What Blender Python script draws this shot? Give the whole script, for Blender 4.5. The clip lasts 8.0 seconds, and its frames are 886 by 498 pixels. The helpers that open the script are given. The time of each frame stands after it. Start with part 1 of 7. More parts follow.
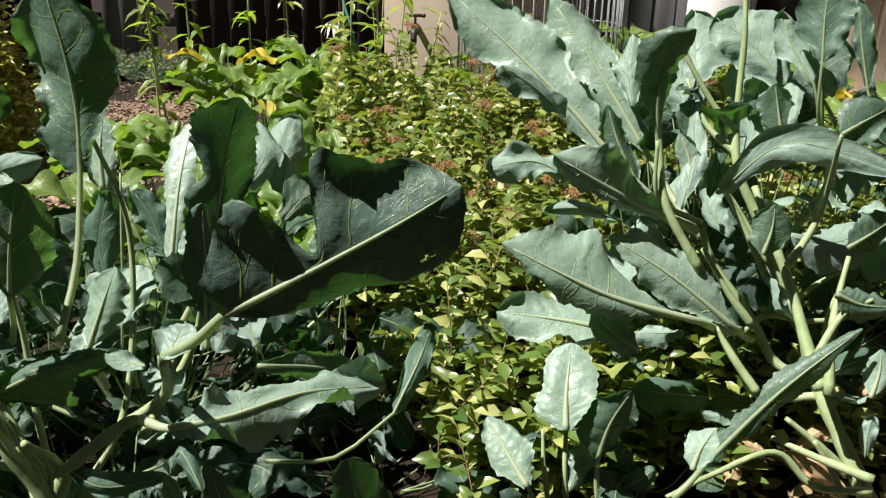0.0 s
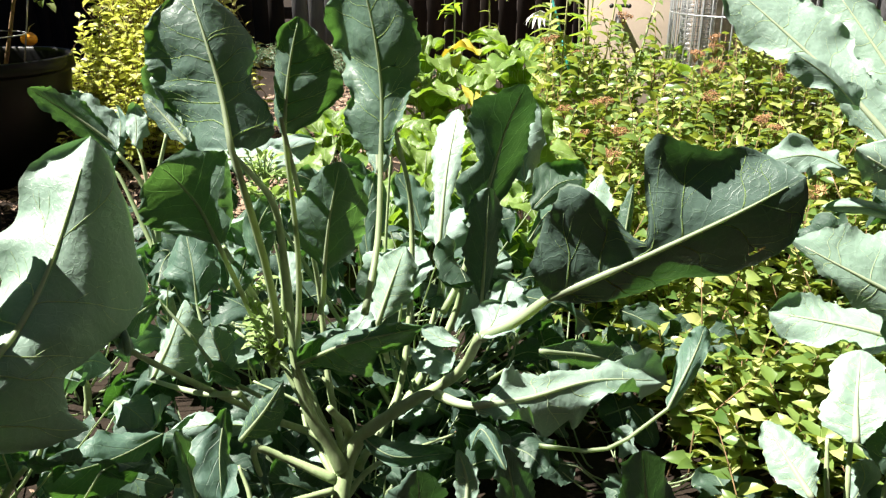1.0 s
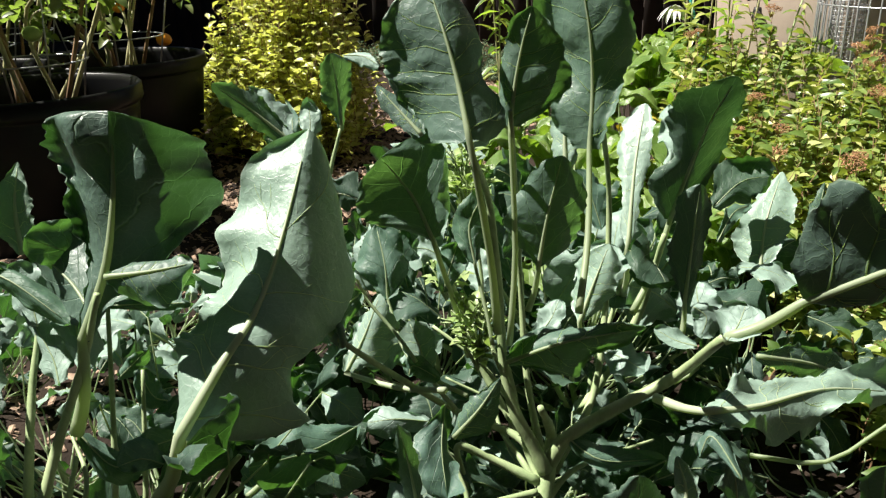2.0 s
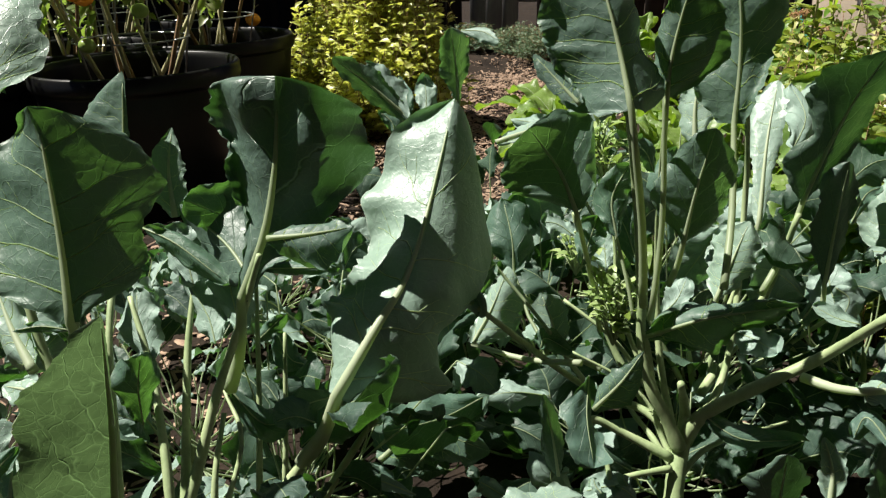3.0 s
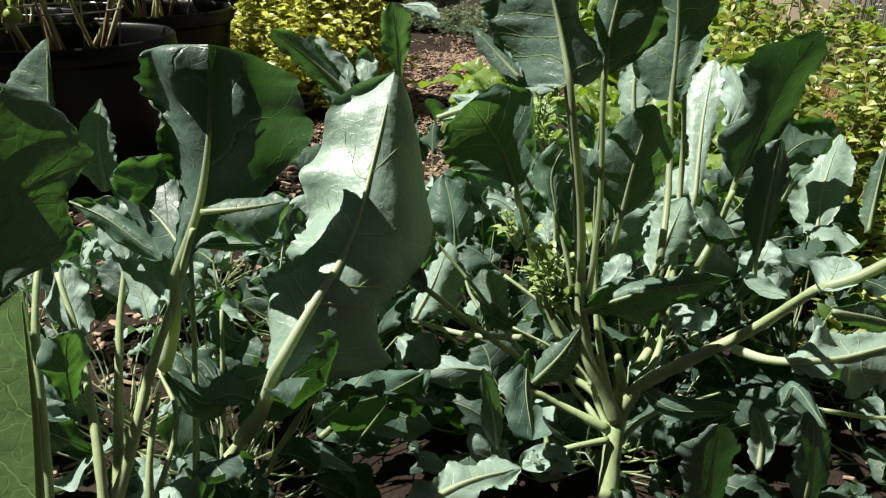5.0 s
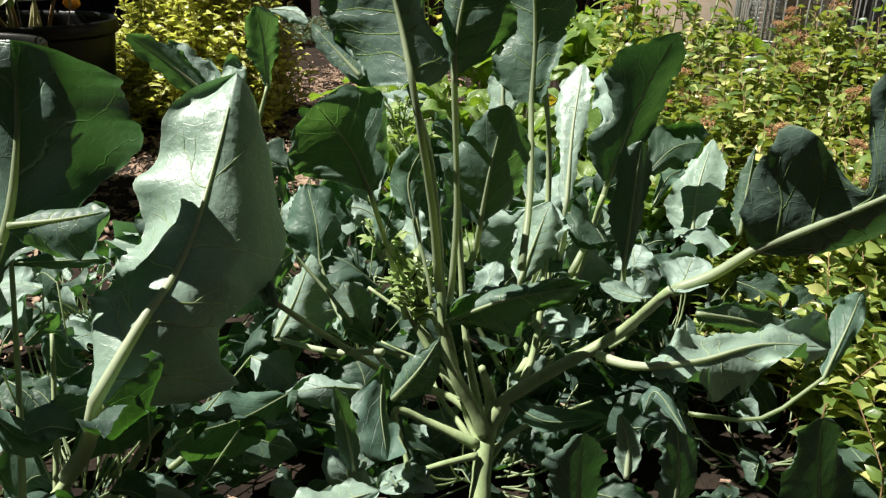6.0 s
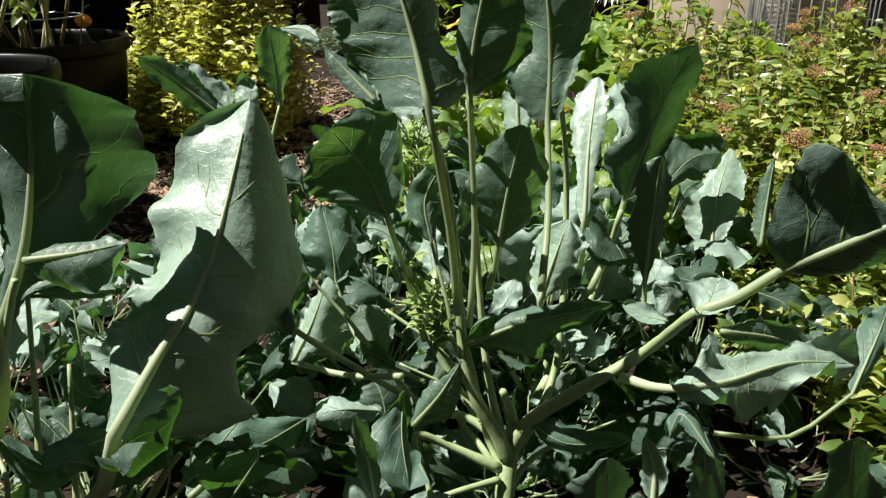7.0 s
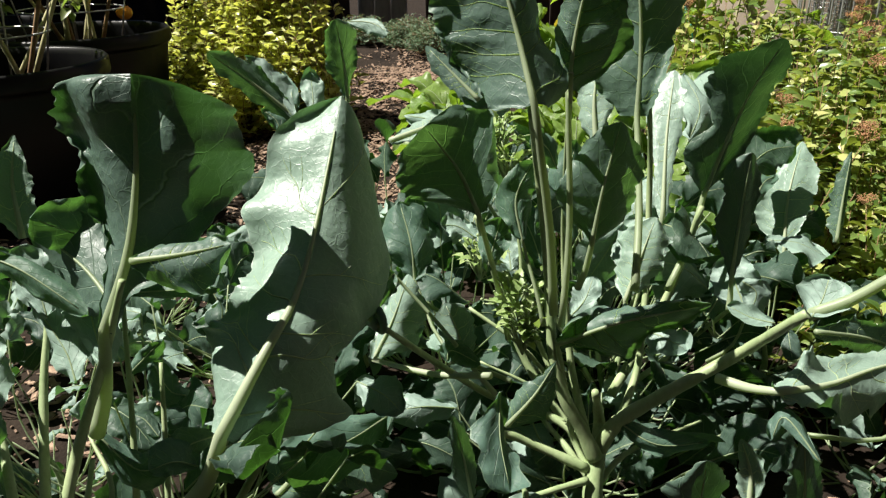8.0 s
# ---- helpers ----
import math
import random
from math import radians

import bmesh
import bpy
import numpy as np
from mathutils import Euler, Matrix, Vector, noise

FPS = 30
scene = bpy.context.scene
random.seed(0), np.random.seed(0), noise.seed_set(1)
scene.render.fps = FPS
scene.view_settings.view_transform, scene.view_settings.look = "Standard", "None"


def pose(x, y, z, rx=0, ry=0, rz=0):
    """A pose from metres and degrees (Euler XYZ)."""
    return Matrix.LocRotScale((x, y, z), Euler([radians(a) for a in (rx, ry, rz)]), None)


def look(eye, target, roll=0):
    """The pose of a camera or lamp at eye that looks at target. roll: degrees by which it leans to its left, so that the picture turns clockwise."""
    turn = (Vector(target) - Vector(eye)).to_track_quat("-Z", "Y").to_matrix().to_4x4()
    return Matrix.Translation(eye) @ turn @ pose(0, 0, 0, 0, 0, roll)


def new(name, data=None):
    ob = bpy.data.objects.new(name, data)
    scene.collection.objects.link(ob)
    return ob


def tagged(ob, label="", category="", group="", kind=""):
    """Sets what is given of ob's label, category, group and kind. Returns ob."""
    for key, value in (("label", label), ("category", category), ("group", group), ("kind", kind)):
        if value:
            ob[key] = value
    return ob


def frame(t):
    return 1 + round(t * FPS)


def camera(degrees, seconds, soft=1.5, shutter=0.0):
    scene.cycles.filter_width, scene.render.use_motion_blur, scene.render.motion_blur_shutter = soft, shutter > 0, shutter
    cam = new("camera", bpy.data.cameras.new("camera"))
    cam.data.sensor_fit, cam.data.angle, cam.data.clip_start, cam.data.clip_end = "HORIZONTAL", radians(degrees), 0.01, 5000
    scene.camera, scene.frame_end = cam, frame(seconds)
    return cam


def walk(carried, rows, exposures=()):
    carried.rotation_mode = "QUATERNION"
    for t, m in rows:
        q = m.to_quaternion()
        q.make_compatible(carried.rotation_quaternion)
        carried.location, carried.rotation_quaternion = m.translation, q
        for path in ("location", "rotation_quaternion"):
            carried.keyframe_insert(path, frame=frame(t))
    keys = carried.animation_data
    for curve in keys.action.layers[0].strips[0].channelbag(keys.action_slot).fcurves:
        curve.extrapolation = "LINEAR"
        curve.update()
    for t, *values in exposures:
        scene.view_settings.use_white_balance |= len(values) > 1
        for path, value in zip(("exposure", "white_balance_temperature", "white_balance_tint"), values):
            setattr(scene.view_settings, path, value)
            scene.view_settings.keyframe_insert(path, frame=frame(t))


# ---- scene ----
cam = camera(59.1, 8.0, 1.3)
PATH = [
    (0, (0.0000, 0.0000, 0.8200), (-0.0574, 0.9359, 0.4724), 1.11),
    (0.5, (-0.0793, -0.0038, 0.8055), (-0.2280, 0.9177, 0.4467), 0.67),
    (1, (-0.1762, -0.0279, 0.8102), (-0.4130, 0.8760, 0.4540), -0.18),
    (1.5, (-0.2757, -0.0451, 0.8038), (-0.5723, 0.8411, 0.4477), -0.50),
    (2.8, (-0.4034, -0.0921, 0.7934), (-0.7841, 0.7579, 0.4295), -1.91),
    (3, (-0.4230, -0.1052, 0.7870), (-0.8192, 0.7352, 0.4172), -1.55),
    (3.5, (-0.4246, -0.1128, 0.8031), (-0.8570, 0.7090, 0.4320), -2.54),
    (4, (-0.4386, -0.1259, 0.7811), (-0.8430, 0.7025, 0.3937), -2.42),
    (5.3, (-0.3969, -0.0871, 0.7768), (-0.7063, 0.7825, 0.3920), 0.19),
    (5.5, (-0.3788, -0.0761, 0.7708), (-0.6742, 0.8030, 0.3967), 0.12),
    (6, (-0.3598, -0.0400, 0.7537), (-0.5957, 0.8576, 0.3813), 0.95),
    (6.5, (-0.3675, -0.0339, 0.7497), (-0.5914, 0.8655, 0.3743), 0.48),
    (7, (-0.3705, -0.0237, 0.7674), (-0.6225, 0.8718, 0.4006), -0.52),
    (7.5, (-0.4281, -0.0275, 0.7711), (-0.6765, 0.8714, 0.4102), 0.07),
    (8, (-0.4493, -0.0327, 0.7751), (-0.7242, 0.8504, 0.3950), -1.05),
]
walk(cam, [(t, look(eye, target, roll)) for t, eye, target, roll in PATH],
     [(0, 0.97), (0.5, 1.50), (1.0, 1.84), (1.5, 1.64), (2.8, 1.06), (5.3, 1.08), (8.0, 1.10)])

# ---- light ----
SUN_FROM = Vector((-0.62, -0.12, 1.0))
world = bpy.data.worlds.new("sky")
scene.world = world
world.use_nodes = True
wn = world.node_tree
sky = wn.nodes.new("ShaderNodeTexSky")
sky.sky_type, sky.sun_disc = "NISHITA", False
sky.air_density, sky.dust_density, sky.altitude = 0.18, 0.05, 1500.0
sky.sun_elevation = math.atan2(SUN_FROM.z, math.hypot(SUN_FROM.x, SUN_FROM.y))
sky.sun_rotation = math.atan2(SUN_FROM.x, SUN_FROM.y)
wn.links.new(sky.outputs[0], wn.nodes["Background"].inputs[0])
wn.nodes["Background"].inputs[1].default_value = 0.05
lamp = bpy.data.lights.new("sun", "SUN")
lamp.energy, lamp.angle, lamp.color = 5.0, radians(0.53), (1.0, 0.95, 0.86)
new("sun", lamp).matrix_world = look(SUN_FROM * 10, (0, 0, 0))


# ---- materials ----
class Shade:
    """A node material with short ways to add and join nodes."""

    def __init__(self, name):
        self.mat = bpy.data.materials.new(name)
        self.mat.use_nodes = True
        self.tree = self.mat.node_tree
        self.tree.nodes.clear()
        self.out = self.tree.nodes.new("ShaderNodeOutputMaterial")

    def add(self, kind, **sets):
        node = self.tree.nodes.new("ShaderNode" + kind)
        for key, value in sets.items():
            sock = [s for s in node.inputs if s.name.replace(" ", "_") == key]
            if isinstance(value, bpy.types.NodeSocket):
                self.tree.links.new(value, sock[0])
            else:
                sock[0].default_value = value
        return node

    def math(self, op, a, b=0.0, c=0.0):
        node = self.tree.nodes.new("ShaderNodeMath")
        node.operation = op
        for n, v in enumerate((a, b, c)):
            if isinstance(v, bpy.types.NodeSocket):
                self.tree.links.new(v, node.inputs[n])
            else:
                node.inputs[n].default_value = v
        return node.outputs[0]

    def mix(self, fac, a, b):
        node = self.tree.nodes.new("ShaderNodeMix")
        node.data_type = "RGBA"
        for n, v in ((0, fac), (6, a), (7, b)):
            if isinstance(v, bpy.types.NodeSocket):
                self.tree.links.new(v, node.inputs[n])
            else:
                node.inputs[n].default_value = v if n == 0 else (*v, 1.0)
        return node.outputs[2]

    def ramp(self, fac, stops):
        node = self.tree.nodes.new("ShaderNodeValToRGB")
        self.tree.links.new(fac, node.inputs[0])
        e = node.color_ramp.elements
        while len(e) < len(stops):
            e.new(0.5)
        for n, (p, c) in enumerate(stops):
            e[n].position, e[n].color = p, (*c, 1.0)
        return node.outputs[0]

    def noise(self, scale, detail=4.0, rough=0.55, vec=None):
        n = self.add("TexNoise", Scale=scale, Detail=detail, Roughness=rough)
        self.tree.links.new(vec or self.coord(), n.inputs["Vector"])
        return n.outputs[0]

    def coord(self):
        return self.add("TexCoord").outputs["Object"]

    def bump(self, height, strength, distance):
        return self.add("Bump", Height=height, Strength=strength, Distance=distance).outputs[0]

    def end(self, shader):
        self.tree.links.new(shader, self.out.inputs[0])
        return self.mat


def blade_material(name, cool, fresh, vein, glow, through_part=0.36, ribs=6.0, gloss=0.5, drawn=1.0, spec=0.3):
    """A leaf: veins by its own u, v; light passes through as yellow green. drawn: how strongly the side veins show."""
    s = Shade(name)
    uv = s.add("UVMap").outputs[0]
    sep = s.add("SeparateXYZ", Vector=uv)
    across = s.math("SUBTRACT", s.math("MULTIPLY", sep.outputs[1], 2.0), 1.0)
    u, v = sep.outputs[0], s.math("ABSOLUTE", across)
    rnd = s.add("ObjectInfo").outputs["Random"]
    wob = s.math("MULTIPLY", s.math("SUBTRACT", s.noise(22, 3), 0.5), 0.9)
    turned = s.math("MULTIPLY", s.math("GREATER_THAN", across, 0.0), 0.43)
    phase = s.math("ADD", s.math("ADD", s.math("SUBTRACT", s.math("MULTIPLY", u, s.math("MULTIPLY", s.math("ADD", s.math("MULTIPLY", rnd, 0.4), 0.7), ribs)), s.math("MULTIPLY", s.math("POWER", v, 0.9), 1.9)), wob), turned)
    near = s.math("ABSOLUTE", s.math("SUBTRACT", s.math("FRACT", phase), 0.5))
    thin = s.math("ADD", 0.050, s.math("MULTIPLY", v, -0.040))
    line = s.math("SUBTRACT", 1.0, s.math("SMOOTH_MIN", s.math("DIVIDE", near, thin), 1.0, 0.3))
    rib = s.math("MAXIMUM", s.math("MULTIPLY", line, 0.8 * drawn), s.math("MULTIPLY", s.math("LESS_THAN", v, 0.03), 0.7))
    warp = s.add("TexNoise", Scale=38.0)
    s.tree.links.new(s.coord(), warp.inputs["Vector"])
    bent = s.tree.nodes.new("ShaderNodeVectorMath")
    bent.operation = "MULTIPLY_ADD"
    s.tree.links.new(warp.outputs["Color"], bent.inputs[0])
    bent.inputs[1].default_value = (0.012, 0.012, 0.012)
    s.tree.links.new(s.coord(), bent.inputs[2])
    net = None
    for scale, width, much in ((55.0, 0.030, 0.30), (150.0, 0.045, 0.16)):
        cell = s.add("TexVoronoi", Scale=scale)
        cell.feature = "DISTANCE_TO_EDGE"
        s.tree.links.new(bent.outputs[0], cell.inputs["Vector"])
        edge = s.math("MULTIPLY", s.math("SUBTRACT", 1.0, s.math("MINIMUM", s.math("DIVIDE", cell.outputs[0], width), 1.0)), much)
        net = edge if net is None else s.math("MAXIMUM", net, edge)
    ridge = rib
    rib = s.math("MAXIMUM", rib, net)
    blotch, fine, bloom = s.noise(14, 4), s.noise(160, 3), s.noise(5, 3)
    base = s.mix(s.math("ADD", s.math("MULTIPLY", rnd, 0.6), s.math("MULTIPLY", blotch, 0.4)), cool, fresh)
    base = s.mix(s.math("MULTIPLY", s.math("ADD", s.math("MULTIPLY", fine, 0.5), s.math("MULTIPLY", bloom, 0.5)), 0.36), base, tuple(min(1, c * 1.6 + 0.03) for c in cool))
    edge = s.math("MULTIPLY", s.math("GREATER_THAN", v, 0.975), 0.45)
    base = s.mix(s.math("MAXIMUM", s.math("MULTIPLY", rib, 0.55), edge), base, vein)
    height = s.math("ADD", s.math("ADD", s.math("MULTIPLY", ridge, 0.30), s.math("MULTIPLY", net, 0.16)), s.math("ADD", s.math("MULTIPLY", fine, 0.08), s.math("MULTIPLY", s.noise(42, 2), 0.75)))
    nor = s.bump(height, 0.65, 0.006)
    body = s.add("BsdfPrincipled", Base_Color=base, Roughness=s.math("ADD", gloss, s.math("MULTIPLY", s.math("SUBTRACT", blotch, 0.5), 0.2)), Normal=nor)
    body.inputs["Specular IOR Level"].default_value = spec
    lit = s.add("BsdfTranslucent", Color=s.mix(s.math("MULTIPLY", rib, 0.9), s.mix(blotch, glow, tuple(c * 0.6 for c in glow)), tuple(min(1, c * 2.0 + 0.04) for c in glow)), Normal=nor)
    m = s.add("MixShader", Fac=through_part)
    s.tree.links.new(body.outputs[0], m.inputs[1])
    s.tree.links.new(lit.outputs[0], m.inputs[2])
    return s.end(m.outputs[0])


def small_leaf_material(name, stops, glow, part_through=0.45, gloss=0.4):
    """Foliage of many leaves in one mesh: each leaf takes its own tone."""
    s = Shade(name)
    rnd = s.add("NewGeometry").outputs["Random Per Island"]
    base = s.ramp(rnd, stops)
    base = s.mix(s.math("MULTIPLY", s.noise(60, 3), 0.35), base, tuple(c * 0.5 for c in stops[0][1]))
    body = s.add("BsdfPrincipled", Base_Color=base, Roughness=gloss)
    lit = s.add("BsdfTranslucent", Color=(*glow, 1))
    m = s.add("MixShader", Fac=part_through)
    s.tree.links.new(body.outputs[0], m.inputs[1])
    s.tree.links.new(lit.outputs[0], m.inputs[2])
    return s.end(m.outputs[0])


def plain_material(name, a, b, rough=0.7, scale=20.0, fine=180.0, relief=0.3, depth=0.002, metal=0.0, stretch=None, spec=0.4):
    """Two tones at two scales, with fine relief."""
    s = Shade(name)
    vec = s.coord()
    if stretch:
        vec = s.add("Mapping", Vector=vec, Scale=stretch).outputs[0]
    big, small = s.noise(scale, 4, 0.6, vec), s.noise(fine, 3, 0.6, vec)
    tone = s.math("ADD", s.math("MULTIPLY", big, 0.7), s.math("MULTIPLY", small, 0.3))
    col = s.ramp(tone, [(0.33, a), (0.67, b)])
    p = s.add("BsdfPrincipled", Base_Color=col, Roughness=rough, Metallic=metal, Normal=s.bump(tone, relief, depth))
    p.inputs["Specular IOR Level"].default_value = spec
    return s.end(p.outputs[0])


BLADE = blade_material("brassica_leaf", (0.082, 0.146, 0.122), (0.058, 0.120, 0.066), (0.27, 0.36, 0.24), (0.130, 0.340, 0.040), 0.27, spec=0.38)
# BLADE again, with direct sun put into a paler colour
SUNLIT_PALE_BLADE = blade_material("pale_brassica_leaf", (0.240, 0.332, 0.290), (0.190, 0.288, 0.220), (0.42, 0.50, 0.44), (0.13, 0.33, 0.06), 0.22, spec=0.4)
BIG_BLADE = blade_material("large_brassica_leaf", (0.098, 0.157, 0.132), (0.072, 0.134, 0.084), (0.24, 0.33, 0.22), (0.135, 0.340, 0.046), 0.27, drawn=0.0, spec=0.45, gloss=0.44)
# copy of BLADE with the understorey shade put into its colour
SHADED_LOW_BLADE = blade_material("lower_brassica_leaf", (0.050, 0.088, 0.074), (0.036, 0.074, 0.038), (0.20, 0.28, 0.18), (0.090, 0.270, 0.025), 0.25, spec=0.35)
# thick old leaf, its colour and glow lowered to stand for shade
SHADED_OLD_BLADE = blade_material("old_brassica_leaf", (0.080, 0.128, 0.108), (0.060, 0.112, 0.070), (0.24, 0.33, 0.22), (0.050, 0.160, 0.018), 0.20, drawn=0.0, spec=0.5, gloss=0.42)
THIN_BLADE = blade_material("thin_brassica_leaf", (0.098, 0.157, 0.132), (0.072, 0.134, 0.084), (0.24, 0.33, 0.22), (0.165, 0.390, 0.062), 0.28, ribs=5.0, drawn=0.9, spec=0.45, gloss=0.44)
# the same shade-darkened colour, with side veins drawn
SHADED_THICK_BLADE = blade_material("thick_brassica_leaf", (0.080, 0.128, 0.108), (0.060, 0.112, 0.070), (0.24, 0.33, 0.22), (0.056, 0.175, 0.020), 0.20, ribs=5.0, drawn=0.9, spec=0.5, gloss=0.42)
MILKY_BLADE = blade_material("milky_brassica_leaf", (0.130, 0.185, 0.140), (0.105, 0.165, 0.105), (0.34, 0.42, 0.28), (0.21, 0.37, 0.125), 0.30, ribs=4.0, drawn=0.9, spec=0.4, gloss=0.46)
# BIG_BLADE with waxy bloom, plus full sun put into the paler colour
SUNLIT_BLOOM_BLADE = blade_material("waxy_brassica_leaf", (0.245, 0.342, 0.286), (0.192, 0.298, 0.220), (0.46, 0.53, 0.45), (0.14, 0.38, 0.045), 0.20, drawn=0.0, gloss=0.40, spec=0.6)
BROAD = blade_material("broad_leaf", (0.10, 0.19, 0.045), (0.22, 0.30, 0.07), (0.26, 0.34, 0.09), (0.30, 0.50, 0.03), 0.4, 9.0, 0.4, 1.0, 0.5)
YELLOWED = blade_material("yellowed_leaf", (0.60, 0.46, 0.06), (0.45, 0.42, 0.08), (0.62, 0.55, 0.20), (0.70, 0.52, 0.04))
STALK = plain_material("brassica_stalk", (0.21, 0.295, 0.135), (0.41, 0.49, 0.27), 0.5, 34, 220, 0.35, 0.002, stretch=(1, 1, 0.45))
RIB = small_leaf_material("leaf_rib", [(0.0, (0.30, 0.38, 0.22)), (1.0, (0.46, 0.54, 0.36))], (0.52, 0.66, 0.26), 0.35, 0.45)
VEIN = small_leaf_material("leaf_vein", [(0.0, (0.17, 0.25, 0.17)), (1.0, (0.25, 0.33, 0.24))], (0.78, 0.95, 0.36), 0.6, 0.5)
# rib and vein tones paled to go with the sunlit leaf copy
PALE_RIB = small_leaf_material("pale_leaf_rib", [(0.0, (0.44, 0.52, 0.34)), (1.0, (0.56, 0.63, 0.45))], (0.52, 0.66, 0.26), 0.30, 0.45)
PALE_VEIN = small_leaf_material("pale_leaf_vein", [(0.0, (0.38, 0.46, 0.33)), (1.0, (0.48, 0.55, 0.42))], (0.78, 0.95, 0.36), 0.45, 0.5)
WOODY = plain_material("woody_stalk", (0.25, 0.23, 0.12), (0.43, 0.41, 0.23), 0.8, 30, 160, 0.5, 0.003, stretch=(1, 1, 0.3))
SPIREA = small_leaf_material("spirea_leaf", [(0.0, (0.05, 0.11, 0.025)), (0.4, (0.16, 0.25, 0.06)), (0.8, (0.38, 0.44, 0.13)), (1.0, (0.66, 0.64, 0.27))], (0.36, 0.44, 0.05), 0.33, 0.33)
GOLD = small_leaf_material("golden_leaf", [(0.0, (0.26, 0.33, 0.06)), (0.3, (0.50, 0.54, 0.13)), (0.7, (0.68, 0.70, 0.25)), (1.0, (0.80, 0.78, 0.44))], (0.68, 0.72, 0.12), 0.4, 0.32)
TOMATO_LEAF = small_leaf_material("tomato_leaf", [(0.0, (0.08, 0.13, 0.03)), (0.5, (0.17, 0.23, 0.08)), (1.0, (0.36, 0.38, 0.14))], (0.25, 0.38, 0.05))
JUNIPER = small_leaf_material("juniper_leaf", [(0.0, (0.07, 0.14, 0.07)), (0.6, (0.14, 0.24, 0.13)), (1.0, (0.24, 0.34, 0.20))], (0.12, 0.2, 0.08), 0.2)
FERN = small_leaf_material("green_leaf", [(0.0, (0.06, 0.14, 0.015)), (0.5, (0.15, 0.27, 0.03)), (1.0, (0.28, 0.38, 0.05))], (0.4, 0.6, 0.04))
YOUNG = small_leaf_material("young_leaf", [(0.0, (0.20, 0.32, 0.10)), (1.0, (0.44, 0.55, 0.24))], (0.36, 0.52, 0.10), 0.35)
RUST = plain_material("spent_flower", (0.28, 0.145, 0.07), (0.48, 0.27, 0.14), 0.9, 60, 300, 0.3, 0.002)
TWIG = plain_material("twig", (0.13, 0.07, 0.04), (0.26, 0.17, 0.08), 0.8, 40, 200, 0.4, 0.001)
SOIL = plain_material("soil", (0.011, 0.008, 0.006), (0.034, 0.024, 0.017), 0.95, 7, 90, 0.9, 0.02, spec=0.15)
CHIP = plain_material("wood_chip", (0.13, 0.080, 0.055), (0.43, 0.31, 0.22), 0.9, 50, 260, 0.6, 0.002)
BLACK = plain_material("black_plastic", (0.0035, 0.0035, 0.004), (0.007, 0.007, 0.0075), 0.38, 12, 150, 0.15, 0.001, spec=0.18)
STUCCO = plain_material("stucco", (0.34, 0.27, 0.22), (0.42, 0.34, 0.28), 0.9, 6, 190, 0.6, 0.003)
GREYWOOD = plain_material("grey_boards", (0.10, 0.10, 0.11), (0.22, 0.21, 0.21), 0.85, 9, 120, 0.5, 0.003, stretch=(1, 1, 0.12))
# tone lowered to carry the shade on the back fence
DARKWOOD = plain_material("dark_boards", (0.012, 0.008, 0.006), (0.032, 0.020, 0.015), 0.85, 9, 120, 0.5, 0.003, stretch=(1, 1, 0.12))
WIRE = plain_material("galvanised_wire", (0.30, 0.31, 0.32), (0.50, 0.51, 0.52), 0.4, 30, 200, 0.2, 0.0005, metal=0.7)
IRON = plain_material("dark_brass", (0.016, 0.015, 0.016), (0.04, 0.037, 0.036), 0.5, 40, 200, 0.3, 0.001)
CREAM = plain_material("cream_paint", (0.62, 0.53, 0.44), (0.72, 0.63, 0.54), 0.6, 8, 120, 0.15, 0.001)
WHITE = plain_material("white_paint", (0.74, 0.74, 0.76), (0.84, 0.84, 0.84), 0.5, 8, 120, 0.1, 0.001)
ORANGE = plain_material("ripe_tomato", (0.74, 0.22, 0.02), (0.84, 0.36, 0.05), 0.25, 20, 90, 0.05, 0.001)
GREENFRUIT = plain_material("green_tomato", (0.16, 0.24, 0.05), (0.24, 0.33, 0.08), 0.3, 20, 90, 0.05, 0.001)
TEAL = plain_material("teal_hose", (0.015, 0.17, 0.16), (0.02, 0.24, 0.22), 0.45, 20, 90, 0.05, 0.001)
PETAL = plain_material("white_petal", (0.72, 0.70, 0.74), (0.84, 0.83, 0.84), 0.6, 30, 90, 0.1, 0.001)
LITTER = small_leaf_material("fallen_leaf", [(0.0, (0.22, 0.15, 0.07)), (0.4, (0.42, 0.34, 0.17)), (1.0, (0.62, 0.54, 0.33))], (0.4, 0.34, 0.12), 0.2, 0.6)
DRYLEAF = plain_material("dry_leaf", (0.35, 0.22, 0.11), (0.52, 0.37, 0.22), 0.8, 30, 120, 0.5, 0.003)


# ---- building blocks ----
def origin_of(ob):
    spot = Vector((0, 0, 0))
    while ob is not None:
        spot += ob.location
        ob = ob.parent
    return spot


def part(name, bm, material, parent=None, label=""):
    """One mesh object; its world-placed bmesh is set under a thing or a part."""
    off = origin_of(parent)
    for v in bm.verts:
        v.co -= off
    me = bpy.data.meshes.new(name)
    for f in bm.faces:
        f.smooth = True
    bm.to_mesh(me)
    bm.free()
    me.materials.append(material)
    ob = new(name, me)
    ob.parent = parent
    return tagged(ob, label)


def mesh_part(name, verts, faces, material, parent=None, label="", smooth=True):
    off = origin_of(parent)
    me = bpy.data.meshes.new(name)
    me.from_pydata([tuple(Vector(v) - off) for v in verts], [], faces)
    me.materials.append(material)
    if smooth:
        me.shade_smooth()
    ob = new(name, me)
    ob.parent = parent
    return tagged(ob, label)


def thing(name, at, label, category, group="", kind=""):
    ob = new(name)
    ob.location = at
    ob.empty_display_size = 0.1
    return tagged(ob, label, category, group, kind)


